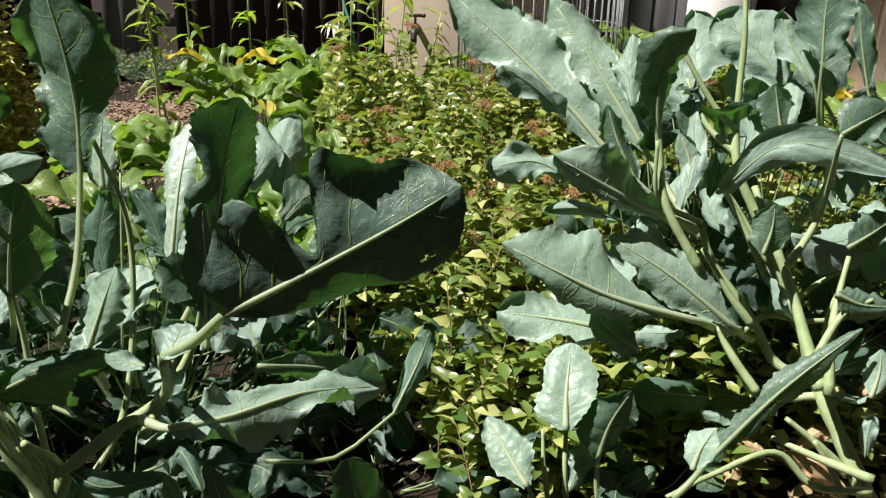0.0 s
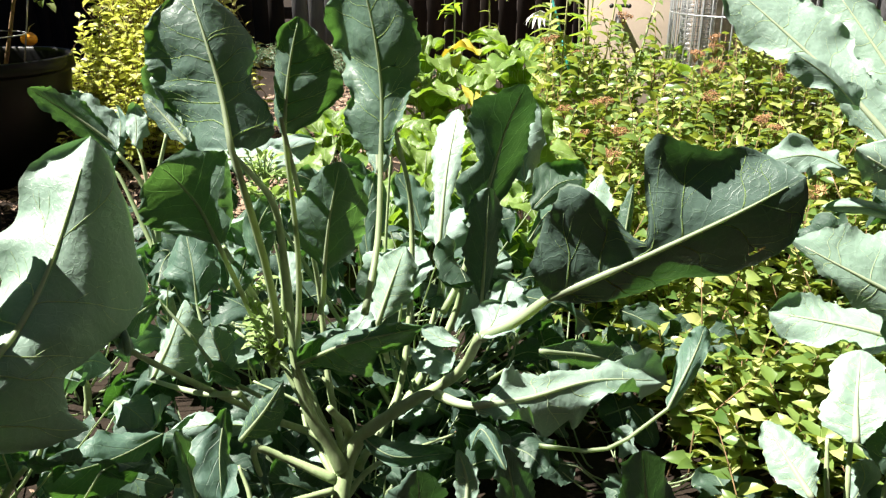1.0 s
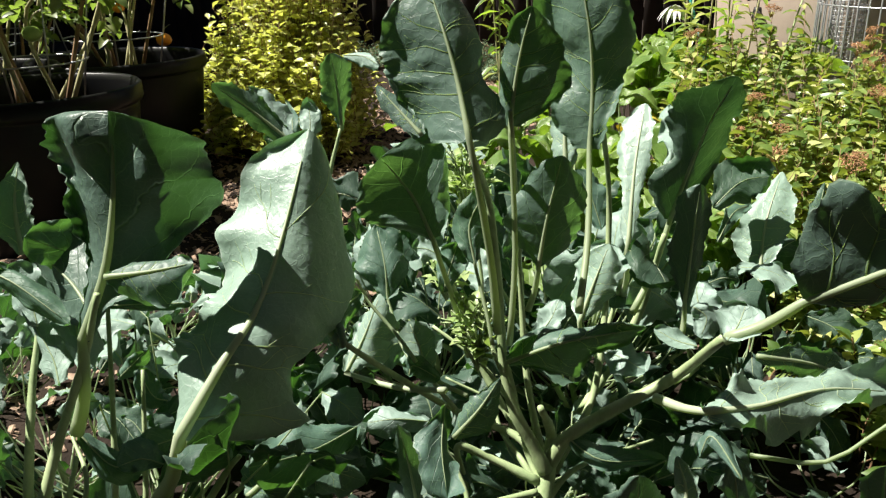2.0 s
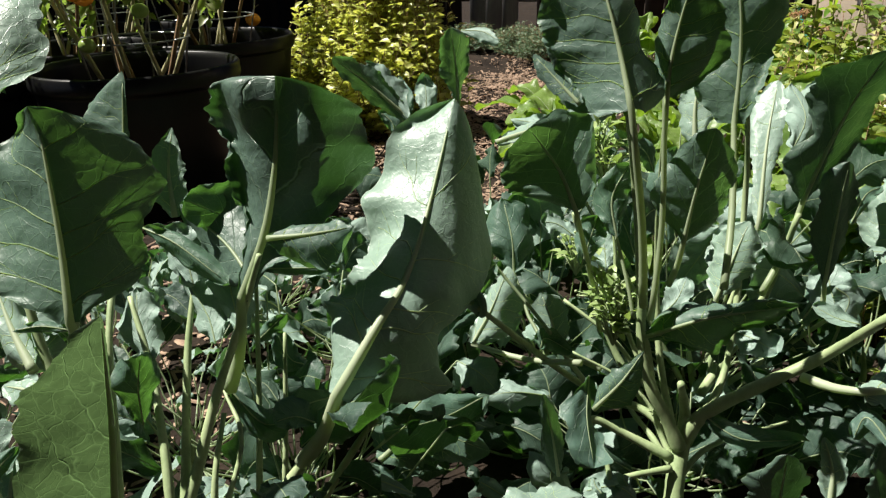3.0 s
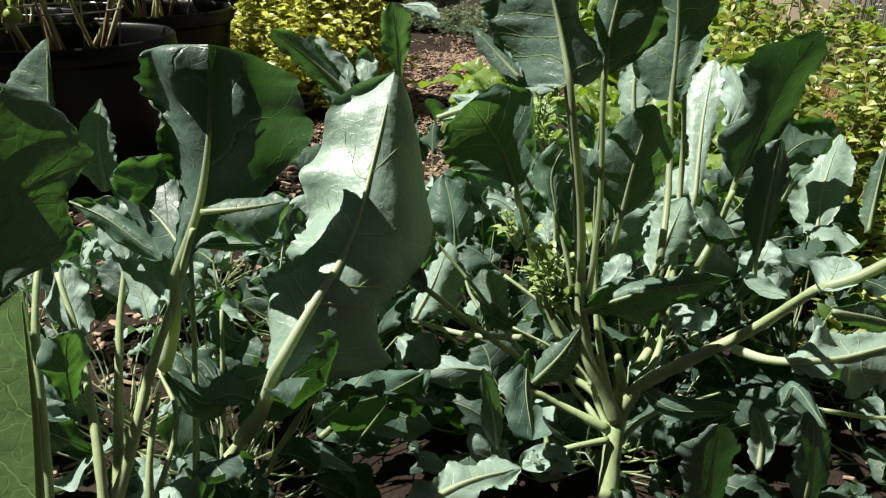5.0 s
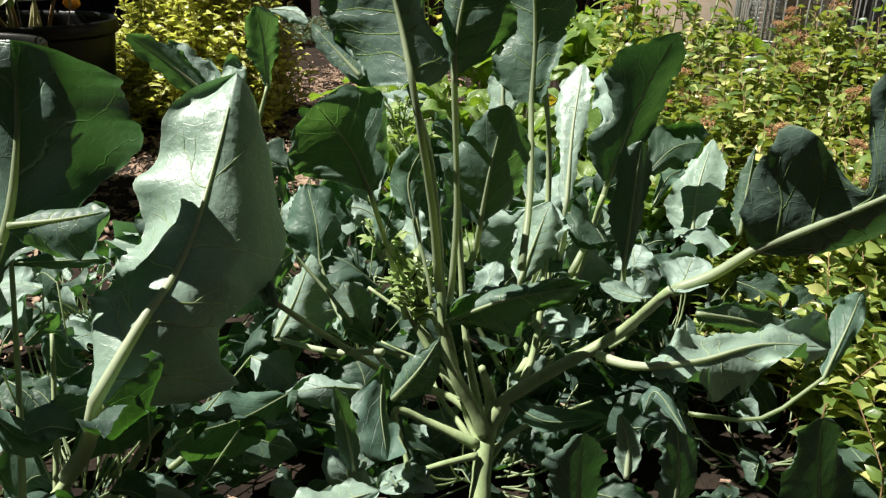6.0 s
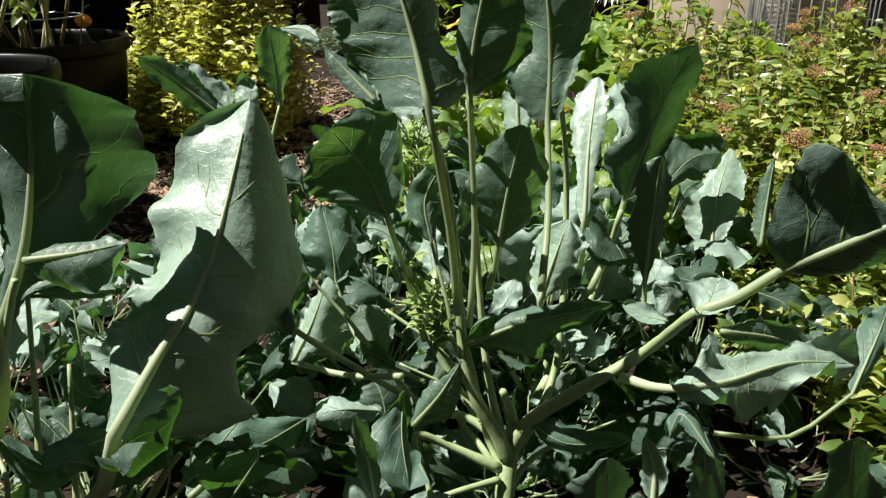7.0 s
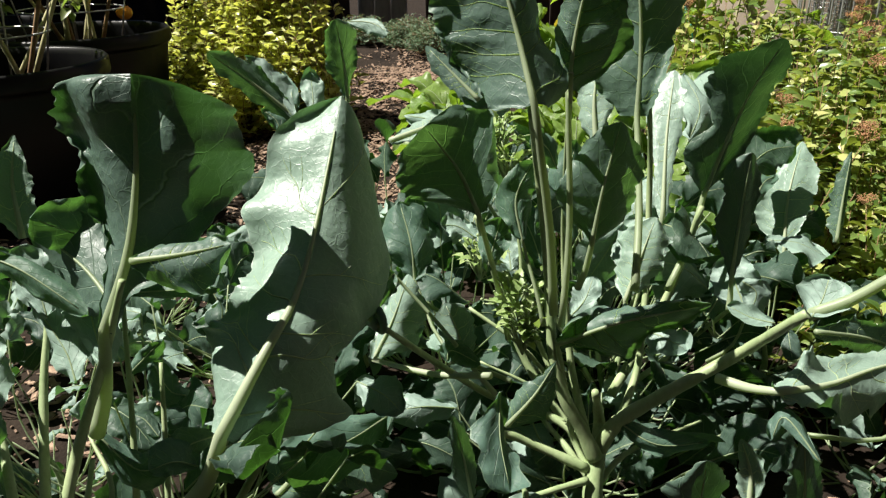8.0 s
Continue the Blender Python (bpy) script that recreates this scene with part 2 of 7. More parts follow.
def spline(points, count):
    """Points evenly along a smooth line through the given ones."""
    p = [Vector(q) for q in points]
    p = [p[0] * 2 - p[1]] + p + [p[-1] * 2 - p[-2]]
    res = []
    spans = len(p) - 3
    for i in range(count + 1):
        x = i / count * spans
        k = min(int(x), spans - 1)
        t = x - k
        a, b, c, d = p[k : k + 4]
        res.append(0.5 * (2 * b + (c - a) * t + (2 * a - 5 * b + 4 * c - d) * t * t + (3 * b - a - 3 * c + d) * t * t * t))
    return res


def tube(bm, line, r0, r1, sides=7, knots=0.0, squash=1.0):
    """A tapered round stem along a line, with closed ends."""
    rings = []
    side = None
    for i, p in enumerate(line):
        along = (line[min(i + 1, len(line) - 1)] - line[max(i - 1, 0)]).normalized()
        if side is None:
            side = along.orthogonal().normalized()
        side = (side - along * side.dot(along)).normalized()
        other = along.cross(side)
        f = i / (len(line) - 1)
        r = r0 + (r1 - r0) * f
        if knots:
            r *= 1 + knots * noise.noise(p * 45)
        rings.append([bm.verts.new(p + r * (math.cos(a) * side + math.sin(a) * other * squash)) for a in [2 * math.pi * k / sides for k in range(sides)]])
    for a, b in zip(rings, rings[1:]):
        for k in range(sides):
            bm.faces.new((a[k], a[(k + 1) % sides], b[(k + 1) % sides], b[k]))
    bm.faces.new(rings[0][::-1])
    bm.faces.new(rings[-1])
    return bm


def box(bm, lo, hi, turn=None):
    """A box with slightly rounded edges between two corners."""
    sub = bmesh.new()
    bmesh.ops.create_cube(sub, size=1.0)
    lo, hi = Vector(lo), Vector(hi)
    for v in sub.verts:
        v.co = Vector([(lo[k] + hi[k]) / 2 + v.co[k] * (hi[k] - lo[k]) for k in range(3)])
    w = min(abs(hi[k] - lo[k]) for k in range(3)) * 0.12
    bmesh.ops.bevel(sub, geom=sub.edges[:], offset=w, segments=1, affect="EDGES")
    if turn is not None:
        bmesh.ops.transform(sub, matrix=turn, verts=sub.verts)
    tmp = bpy.data.meshes.new("tmp")
    sub.to_mesh(tmp)
    sub.free()
    bm.from_mesh(tmp)
    bpy.data.meshes.remove(tmp)
    return bm


# ---- brassica leaves and stems ----
LEAF_COUNT = [0]


def profile(stations, u):
    """A smooth value between evenly spaced stations."""
    x = min(max(u, 0.0), 0.9999) * (len(stations) - 1)
    k = int(x)
    f = x - k
    f = f * f * (3 - 2 * f)
    return stations[k] * (1 - f) + stations[k + 1] * f


def leaf(plant, base, mid, tip, facing, wl, wr, al, ar, r, foot=None, wave=0.008, scallop=0.16, lobes=0.0, curl=0.0, pale=0, waist=0.0, lp=None, rp=None, holes=(), mat=None, rim=0.0, cleft=None):
    """A brassica leaf: midrib from base by mid to tip; its two halves have their own widths and tilts away from the side it faces."""
    LEAF_COUNT[0] += 1
    rng = random.Random(LEAF_COUNT[0] * 7 + 1)
    n, half = (60, 15) if lp else (32, 10)
    rib = spline([base, mid, tip], n)
    length = sum((b - a).length for a, b in zip(rib, rib[1:]))
    facing = Vector(facing).normalized()
    ph = [rng.uniform(0, 6.28) for _ in range(8)]
    twist = radians(rng.uniform(-16, 16))
    blunt = 5.0 if length < 2.6 * (wl + wr) else 3.2
    bm = bmesh.new()
    uvl = bm.loops.layers.uv.new("UVMap")
    grid, coords = [], {}
    waves = max(1.6, length / 0.075)
    for i, p in enumerate(rib):
        u = i / n
        along = (rib[min(i + 1, n)] - rib[max(i - 1, 0)]).normalized()
        out = (facing - along * facing.dot(along)).normalized()
        out = Matrix.Rotation(twist * (u - 0.5), 3, along) @ out
        left = out.cross(along)
        rise = min(1.0, u / 0.52)
        shape = math.sqrt(max(0.0, 1 - u**blunt)) * (0.34 * min(1.0, u / 0.06) + 0.70 * rise * rise * (3 - 2 * rise)) + 0.02
        row = []
        for j in range(-half, half + 1):
            s = j / half
            w, tilt = (wl, al) if s > 0 else (wr, ar)
            a = abs(s)
            own = ph[6] if s > 0 else ph[7]
            jag = 1 + scallop * (math.sin(u * waves * 3.7 + ph[0] + own) * 0.5 + math.sin(u * waves * 8.3 + own) * 0.3 + 0.9 * noise.noise((u * 9, own, 0)) + 0.5 * noise.noise((u * 26, own, 4)))
            lob = 1 + lobes * math.sin(u * 9.5 + ph[4] + own) - waist * math.exp(-(((u - 0.52) / 0.11) ** 2))
            if lp:
                shape = (0.06 + profile(lp if s > 0 else rp, u)) * math.sqrt(max(0.0, 1 - u**14))
            reach = w * max(shape, waist * 1.9 * min(1.0, u / 0.12) * (u < 0.5)) * a * (1 + (jag * lob - 1) * a)
            bend = radians(tilt) * (0.35 + 0.9 * a)
            ripple = (wave + 0.05 * w) * (a**2.4) * (0.55 * math.sin(u * waves * 2.6 + own + 2 * noise.noise((u * 6, own, 2))) + 0.4 * math.sin(u * waves * 5.3 + ph[3] + s + 2 * noise.noise((u * 7, own, 5))) + 1.8 * noise.noise((u * 4.5, s * 1.2, own)))
            quilt = 0.045 * w * max(0.0, 0.55 + 1.3 * noise.noise(p * 14 + Vector((s, 0, ph[2])))) * abs(math.cos((u * 6.0 - 2.3 * a**1.25) * math.pi + 1.7 * noise.noise(p * 13 + Vector((s * 0.7, 0, 0))))) * min(1.0, 4 * a) * (1 - 0.5 * a)
            lift = -reach * math.sin(bend) + ripple + quilt + 0.05 * w * a**5 * math.sin(u * waves * 9.0 + own) + 0.42 * w * a * noise.noise(p * 9 + Vector((s * 0.9, ph[5], 0)))
            lift += min(0.005, 0.06 * w) * min(1.0, 4 * a) * (noise.noise(p * 30 + left * (s * w * 30) + Vector((ph[1], 0, 0))) * 1.6)
            q = p + left * (1 if s > 0 else -1) * reach * math.cos(bend) + out * lift
            if rim and u > 0.45:
                r_ = max(0.0, (a - 0.72) / 0.28) ** 2 * min(1.0, (u - 0.45) / 0.2)
                q += (out * 0.9 - left * (0.7 if s > 0 else -0.7)) * rim * w * r_ * (1 + 0.9 * math.sin(u * 40 + own) * noise.noise((u * 8, own, 7)))
            if cleft:
                q -= along * length * cleft[1] * math.exp(-(((s - cleft[0]) / 0.13) ** 2)) * max(0.0, (u - 0.6) / 0.4)
            if curl:
                c = max(0.0, (u - 0.72) / 0.28)
                q += out * curl * length * 0.22 * c * c - along * curl * length * 0.26 * c * c
            v = bm.verts.new(q)
            coords[v] = (u, 0.5 + 0.5 * s)
            row.append(v)
        grid.append(row)
    for a, b in zip(grid, grid[1:]):
        for j in range(2 * half):
            u, v = coords[a[j]]
            if any(abs(u - hu) < hr and abs(2 * v - 1 - hs) < hr for hu, hs, hr in holes):
                continue
            f = bm.faces.new((a[j], a[j + 1], b[j + 1], b[j]))
            for loop in f.loops:
                loop[uvl].uv = coords[loop.vert]
    # pale picks the copy that has sunlight in its colour
    blade = part("leaf", bm, mat or (SUNLIT_PALE_BLADE if pale else BLADE), plant)
    # the thick midrib and stalk, sunk half into the blade
    line = spline([base, mid, tip], 12)[:-1]
    if foot:
        d = Vector(base) - Vector(foot)
        line = spline([foot, Vector(foot) + d * 0.5 + Vector((0.10 * math.sin(ph[1]), 0.10 * math.cos(ph[1]), -0.12)) * d.length, base], 6)[:-1] + line
    part("midrib", tube(bmesh.new(), line, r * (0.95 if foot else 0.34), r * 0.14, 6), RIB, blade)
    return blade


def smooth_at(values, u):
    """A smooth curve through evenly spaced values."""
    n = len(values) - 1
    x = min(max(u, 0.0), 1.0) * n
    k = min(int(x), n - 1)
    t = x - k
    a, b, c, d = values[max(k - 1, 0)], values[k], values[k + 1], values[min(k + 2, n)]
    return max(0.0015, 0.5 * (2 * b + (c - a) * t + (2 * a - 5 * b + 4 * c - d) * t * t + (3 * b - a - 3 * c + d) * t * t * t))


def big_leaf(plant, rib, facing, wide_left, wide_right, tilt, r, foot=None, mat=None, rim=(0.0, 0.0), wavy=1.0, veins=6, cleft=None, holes=(), droop=0.0, end_facing=None, slant=1.0):
    """A large leaf: widths along both sides of a curved midrib, raised side veins (none: 0), a toothed and partly rolled margin."""
    LEAF_COUNT[0] += 1
    rng = random.Random(LEAF_COUNT[0] * 13 + 5)
    n, half = 84, 20
    line = spline(rib, n)
    length = sum((b - a).length for a, b in zip(line, line[1:]))
    f0 = Vector(facing).normalized()
    f1 = Vector(end_facing or facing).normalized()
    seed = [rng.uniform(0, 40) for _ in range(6)]
    drawn, veins = veins, veins or 5
    mean = (sum(wide_left) / len(wide_left), sum(wide_right) / len(wide_right))
    grid = []

    def vein_u(k, side, a):
        sway = 0.9 * noise.noise((k * 3.7, side * 3.1 + seed[0], 0)) + 0.30 * noise.noise((k * 1.7, side * 2.1 + seed[1], a * 2.6))
        start = (k + 0.35 + (0.4 if side > 0 else 0.0) + sway) / (veins + 1.0)
        steep = 1 + 0.6 * noise.noise((k * 2.3, side * 5.3 + seed[2], 0))
        return start + steep * slant * 0.62 * mean[0 if side > 0 else 1] / length * a ** 0.85

    def bulge(u, side, a):
        near = min(abs(u - vein_u(k, side, a)) for k in range(-1, veins + 1))
        return min(1.0, near * veins * 2.2) ** 0.8

    for i, p in enumerate(line):
        u = i / n
        along = (line[min(i + 1, n)] - line[max(i - 1, 0)]).normalized()
        face = f0.lerp(f1, u)
        out = (face - along * face.dot(along)).normalized()
        left = out.cross(along)
        row = []
        for j in range(-half, half + 1):
            s = j / half
            side, a = (1 if s > 0 else -1), abs(s)
            x = u * length
            w = smooth_at(wide_left if s > 0 else wide_right, u) * math.sqrt(max(0.0, 1 - u ** 16))
            w *= 1 + 0.20 * noise.noise((x / 0.045, side * 9 + seed[0], 6))
            tooth = 0.0060 * noise.noise((x / 0.020, side * 7 + seed[1], 0)) + 0.0036 * noise.noise((x / 0.0075, side * 5 + seed[2], 3)) - 0.0022 * abs(math.sin(x / 0.0052 + 3 * noise.noise((x / 0.02, seed[2], side))))
            reach = a * (w + min(1.0, w / 0.02) * tooth * a ** 4)
            t0 = tilt[0 if s > 0 else 1]
            bend = radians(t0) * (0.45 + 0.75 * a)
            fine = noise.noise((x / 0.030, side * 3 + seed[3], a * 1.3)) * 0.0075 * a ** 3 + noise.noise((x / 0.075, side * 3 + seed[4], a)) * 0.022 * a ** 2 + 0.0042 * a ** 7 * noise.noise((x / 0.0085, side * 4 + seed[1], 2))
            slow = w * a * (0.34 * noise.noise(p * 7 + left * (s * w * 7) + Vector((seed[5], 0, 0))) + 0.22 * noise.noise(p * 17 + left * (s * w * 17) + Vector((seed[3], 0, 0))))
            lift = -reach * math.sin(bend) + wavy * (fine + slow) * min(1.0, w / 0.03)
            lift += min(0.0045, 0.04 * w) * bulge(u, side, a) * min(1.0, 3 * a) * (1 - 0.4 * a) * (0.7 + 1.2 * noise.noise(p * 16 + Vector((s, seed[0], 0))))
            q = p + left * side * reach * math.cos(bend) + out * lift
            roll = rim[0 if s > 0 else 1]
            if roll:
                c = max(0.0, (a - 0.78) / 0.22) * (0.45 + 0.55 * math.sin(u * 3.14)) * max(0.0, 0.6 + 1.3 * noise.noise((x / 0.05, side * 2 + seed[4], 1)))
                q += out * roll * w * c - left * side * abs(roll) * 0.8 * w * c * c
            if cleft:
                q -= along * length * cleft[1] * math.exp(-(((s - cleft[0]) / 0.13) ** 2)) * max(0.0, (u - 0.6) / 0.4)
            if droop:
                c = max(0.0, (u - 0.7) / 0.3) ** 2
                q += (out * 0.24 - along * 0.22) * droop * length * c
            row.append(q)
        grid.append(row)

    def surf(u, s):
        x, y = min(max(u, 0), 0.999) * n, (min(max(s, -0.999), 0.999) + 1) * half
        i, j = int(x), int(y)
        fx, fy = x - i, y - j
        return grid[i][j].lerp(grid[i + 1][j], fx).lerp(grid[i][j + 1].lerp(grid[i + 1][j + 1], fx), fy)

    bm = bmesh.new()
    uvl = bm.loops.layers.uv.new("UVMap")
    rows = [[bm.verts.new(q) for q in row] for row in grid]
    for i in range(n):
        for j in range(2 * half):
            if any(((i / n - hu) / hr) ** 2 + (((j + 0.5) / half - 1 - hs) / hr) ** 2 * 0.4 < 1 for hu, hs, hr in holes):
                continue
            f = bm.faces.new((rows[i][j], rows[i][j + 1], rows[i + 1][j + 1], rows[i + 1][j]))
            for loop, (di, dj) in zip(f.loops, ((0, 0), (0, 1), (1, 1), (1, 0))):
                loop[uvl].uv = ((i + di) / n, (j + dj) / (2 * half))
    blade = part("leaf", bm, mat or BIG_BLADE, plant)
    stalk = line[:: 6][:-1]
    if foot:
        d = line[0] - Vector(foot)
        stalk = spline([foot, Vector(foot) + d * 0.5 + Vector((0.02, 0.02, -0.06)) * d.length, line[0]], 6)[:-1] + stalk
    lit_wax = mat is SUNLIT_BLOOM_BLADE
    part("midrib", tube(bmesh.new(), stalk, r * (1.45 if lit_wax else 1.15), r * 0.13, 8, 0.06), PALE_RIB if lit_wax else RIB, blade)
    if not drawn:
        return blade
    bm = bmesh.new()
    for side in (1, -1):
        for k in range(veins):
            pts, top = [], rng.uniform(0.74, 0.92)
            for q in range(9):
                a = top * q / 8
                u = vein_u(k, side, a)
                if u > 0.97:
                    break
                pts.append(surf(u, side * a))
            if len(pts) < 4:
                continue
            fade = 1 - 0.55 * k / veins
            tube(bm, pts, r * 0.22 * fade, r * 0.04, 5)
            for a0, a1, du in ((0.32, 0.55, 0.085), (0.50, 0.80, 0.080), (0.42, 0.66, -0.050)):
                a0 += rng.uniform(-0.06, 0.06)
                bit = []
                for q in range(5):
                    a = a0 + (a1 - a0) * q / 4
                    u = vein_u(k, side, a) + du * (q / 4) ** 0.8
                    if a < top and 0 < u < 0.96:
                        bit.append(surf(u, side * a))
                if len(bit) > 2:
                    tube(bm, bit, r * 0.06 * fade, r * 0.02, 4)
    part("venation", bm, PALE_VEIN if lit_wax else VEIN, blade)
    return blade


def stem(plant, points, r0, r1, name="stem", material=None):
    line = spline(points, 7 * (len(points) - 1))
    return part(name, tube(bmesh.new(), line, r0 * 0.80, r1 * 0.56, 10, 0.16), material or STALK, plant)


# ---- ground and the things round the bed ----
def ground():
    bm = bmesh.new()
    xs = [-40, -20, -10, -6] + [-4 + 0.1 * k for k in range(66)] + [4, 8, 20, 40]
    ys = [-40, -20, -8, -3] + [-1 + 0.1 * k for k in range(66)] + [8, 14, 25, 60]
    rows = [[bm.verts.new((x, y, 0.05 * noise.noise((x * 1.7, y * 1.7, 0)) + 0.03 * noise.noise((x * 6, y * 6, 3)) if abs(x) < 5 and -1.5 < y < 7 else 0)) for x in xs] for y in ys]
    for a, b in zip(rows, rows[1:]):
        for k in range(len(xs) - 1):
            bm.faces.new((a[k], a[k + 1], b[k + 1], b[k]))
    return tagged(part("ground", bm, SOIL), "dark garden soil strewn with wood chips", "ground", kind="structure")


ground()


def scatter_chips():
    """Loose wood chips over the path and the bed."""
    rng = random.Random(5)
    verts, faces = [], []
    for _ in range(17000):
        if rng.random() < 0.6:
            t = rng.random()
            x, y = -1.62 + rng.gauss(0, 0.24) - 0.35 * t, 2.0 + 3.9 * t
        else:
            x, y = (rng.uniform(-3.2, -1.25), rng.uniform(0.3, 2.6)) if rng.random() < 0.96 else (rng.uniform(-1.25, 0.9), rng.uniform(0.3, 2.6))
        z = 0.05 * noise.noise((x * 1.7, y * 1.7, 0)) + 0.03 * noise.noise((x * 6, y * 6, 3)) + 0.004
        m = Matrix.Translation((x, y, z)) @ Euler((rng.gauss(0, 0.35), rng.gauss(0, 0.35), rng.uniform(0, 6.3))).to_matrix().to_4x4()
        a = 0.0045 + 0.018 * rng.random() ** 2.2
        b, c = a * rng.uniform(0.22, 0.62), rng.uniform(0.001, 0.003)
        k = len(verts)
        verts += [m @ Vector(p) for p in ((-a, -b, 0), (a, -b * 0.7, 0), (a * 0.9, b, 0), (-a, b * 0.6, 0), (-a * 0.9, -b * 0.8, c), (a * 0.9, -b * 0.5, c), (a * 0.8, b * 0.8, c), (-a * 0.9, b * 0.5, c))]
        faces += [(k + 4, k + 5, k + 6, k + 7), (k, k + 1, k + 5, k + 4), (k + 1, k + 2, k + 6, k + 5), (k + 2, k + 3, k + 7, k + 6), (k + 3, k, k + 4, k + 7)]
    return tagged(mesh_part("wood_chips", verts, faces, CHIP, smooth=False), "brown wood chip mulch on the ground", "mulch", kind="stuff")


scatter_chips()


def leaflet(verts, faces, at, along, out, length, width, cup=0.25):
    """Adds one small folded leaf to the lists."""
    along = along.normalized()
    out = (out - along * out.dot(along))
    out = out.normalized() if out.length > 1e-4 else along.orthogonal().normalized()
    side = along.cross(out)
    k = len(verts)
    m1, m2 = at + along * length * 0.35 + out * length * 0.04, at + along * length * 0.7
    verts += [at, m1, m2, at + along * length - out * length * 0.12,
              m1 + side * width * 0.5 + out * width * cup, m2 + side * width * 0.36 + out * width * cup * 0.6,
              m1 - side * width * 0.5 + out * width * cup, m2 - side * width * 0.36 + out * width * cup * 0.6]
    faces += [(k, k + 1, k + 4), (k + 1, k + 2, k + 5, k + 4), (k + 2, k + 3, k + 5), (k, k + 6, k + 1), (k + 1, k + 6, k + 7, k + 2), (k + 2, k + 7, k + 3)]


def grass_patch(at, r, count, seed):
    """Short weeds on the edge of the path."""
    rng = random.Random(seed)
    verts, faces = [], []
    for _ in range(count):
        a, d = rng.uniform(0, 6.283), r * math.sqrt(rng.random())
        p = Vector((at[0] + d * math.cos(a), at[1] + d * math.sin(a), 0.0))
        b = rng.uniform(0, 6.283)
        leaflet(verts, faces, p, Vector((math.cos(b), math.sin(b), rng.uniform(0.3, 1.6))), Vector((0, 0, 1)), rng.uniform(0.02, 0.05), rng.uniform(0.006, 0.014))
    return tagged(mesh_part("ground_weeds", verts, faces, FERN), "low green weeds at the edge of the chip path", "weeds", kind="stuff")


grass_patch((-2.22, 1.12), 0.20, 900, 15)


def twiggy_shrub(root, rng, spots, leaf_len, per_twig, foliage_mat, stem_mat, spread=0.06, start=0.35, wide=0.5):
    """Upright twigs to the given tops, each with leaves along its upper part."""
    verts, faces = [], []
    bm = bmesh.new()
    tops = []
    for foot_at, top in spots:
        lean = Vector((rng.gauss(0, spread), rng.gauss(0, spread), 0))
        line = spline([foot_at, (Vector(foot_at) + Vector(top)) / 2 + lean, top], 5)
        tube(bm, line, 0.0022, 0.0009, 3)
        tops.append((line[-1], (line[-1] - line[-2]).normalized()))
        for k in range(per_twig):
            f = start + (1 - start) * (k + rng.random()) / per_twig
            x = f * 5
            i = min(int(x), 4)
            p = line[i].lerp(line[i + 1], x - i)
            d = (line[i + 1] - line[i]).normalized()
            az = rng.uniform(0, 6.283)
            flat = Vector((math.cos(az), math.sin(az), 0))
            along = (flat + d * rng.uniform(0.1, 0.7) + Vector((0, 0, rng.uniform(-0.2, 0.2)))).normalized()
            s = leaf_len * rng.uniform(0.65, 1.25)
            leaflet(verts, faces, p, along, Vector((0, 0, 1)) + Vector((rng.gauss(0, 0.55), rng.gauss(0, 0.55), 0)), s, s * wide * rng.uniform(0.8, 1.2))
    tagged(part("twig_mass", bm, stem_mat, root), kind="stuff")
    tagged(mesh_part("foliage", verts, faces, foliage_mat, root), kind="stuff")
    return tops


def spirea():
    rng = random.Random(11)
    root = thing("spirea_shrub", (0.2, 1.8, 0.0), "low yellow-green spirea shrub with rusty spent flower heads", "shrub")
    spots = []
    while len(spots) < 980:
        x, y = rng.uniform(-0.5, 1.0), rng.uniform(0.90, 2.55)
        front = 0.96 + max(0, -x - 0.06) * 2.2 + max(0, x - 0.25) * 0.4
        if y < front + rng.uniform(0, 0.12):
            continue
        h = 0.20 + 0.235 * (y - 1.05) + 0.11 * noise.noise((x * 5, y * 5, 0)) + rng.gauss(0, 0.035)
        if y < front + 0.2:
            h *= 0.75
        spots.append(((x + rng.gauss(0, 0.04), y + rng.gauss(0, 0.04), 0.0), (x, y, max(0.09, h))))
    tops = twiggy_shrub(root, rng, spots, 0.038, 26, SPIREA, TWIG, 0.035, 0.3, 0.52)
    heads = []
    for _ in range(3):
        bm = bmesh.new()
        for k in range(190):
            a, d = rng.uniform(0, 6.28), 0.028 * math.sqrt(rng.random())
            c = Vector((d * math.cos(a), d * math.sin(a), 0.010 - d * d * 9 + rng.gauss(0, 0.0045)))
            bmesh.ops.create_icosphere(bm, subdivisions=1, radius=rng.uniform(0.0009, 0.0021), matrix=Matrix.Translation(c))
            if k % 9 == 0:
                tube(bm, [Vector((0, 0, -0.03)), c * 0.5 + Vector((0, 0, -0.012)), c], 0.0006, 0.0004, 3)
        me = bpy.data.meshes.new("flower_head")
        bm.to_mesh(me)
        bm.free()
        me.materials.append(RUST)
        me.shade_smooth()
        heads.append(me)
    picked = [t for t in tops if t[0].y > 1.4 and rng.random() < 0.12]
    for p, d in picked[:100]:
        ob = new("flower_head", rng.choice(heads))
        ob.parent = root
        ob.location = p - root.location + Vector((0, 0, 0.012))
        ob.rotation_euler = (rng.gauss(0, 0.3), rng.gauss(0, 0.3), rng.uniform(0, 6.28))
        ob.scale = (rng.uniform(0.55, 0.95),) * 3
    return root


spirea()


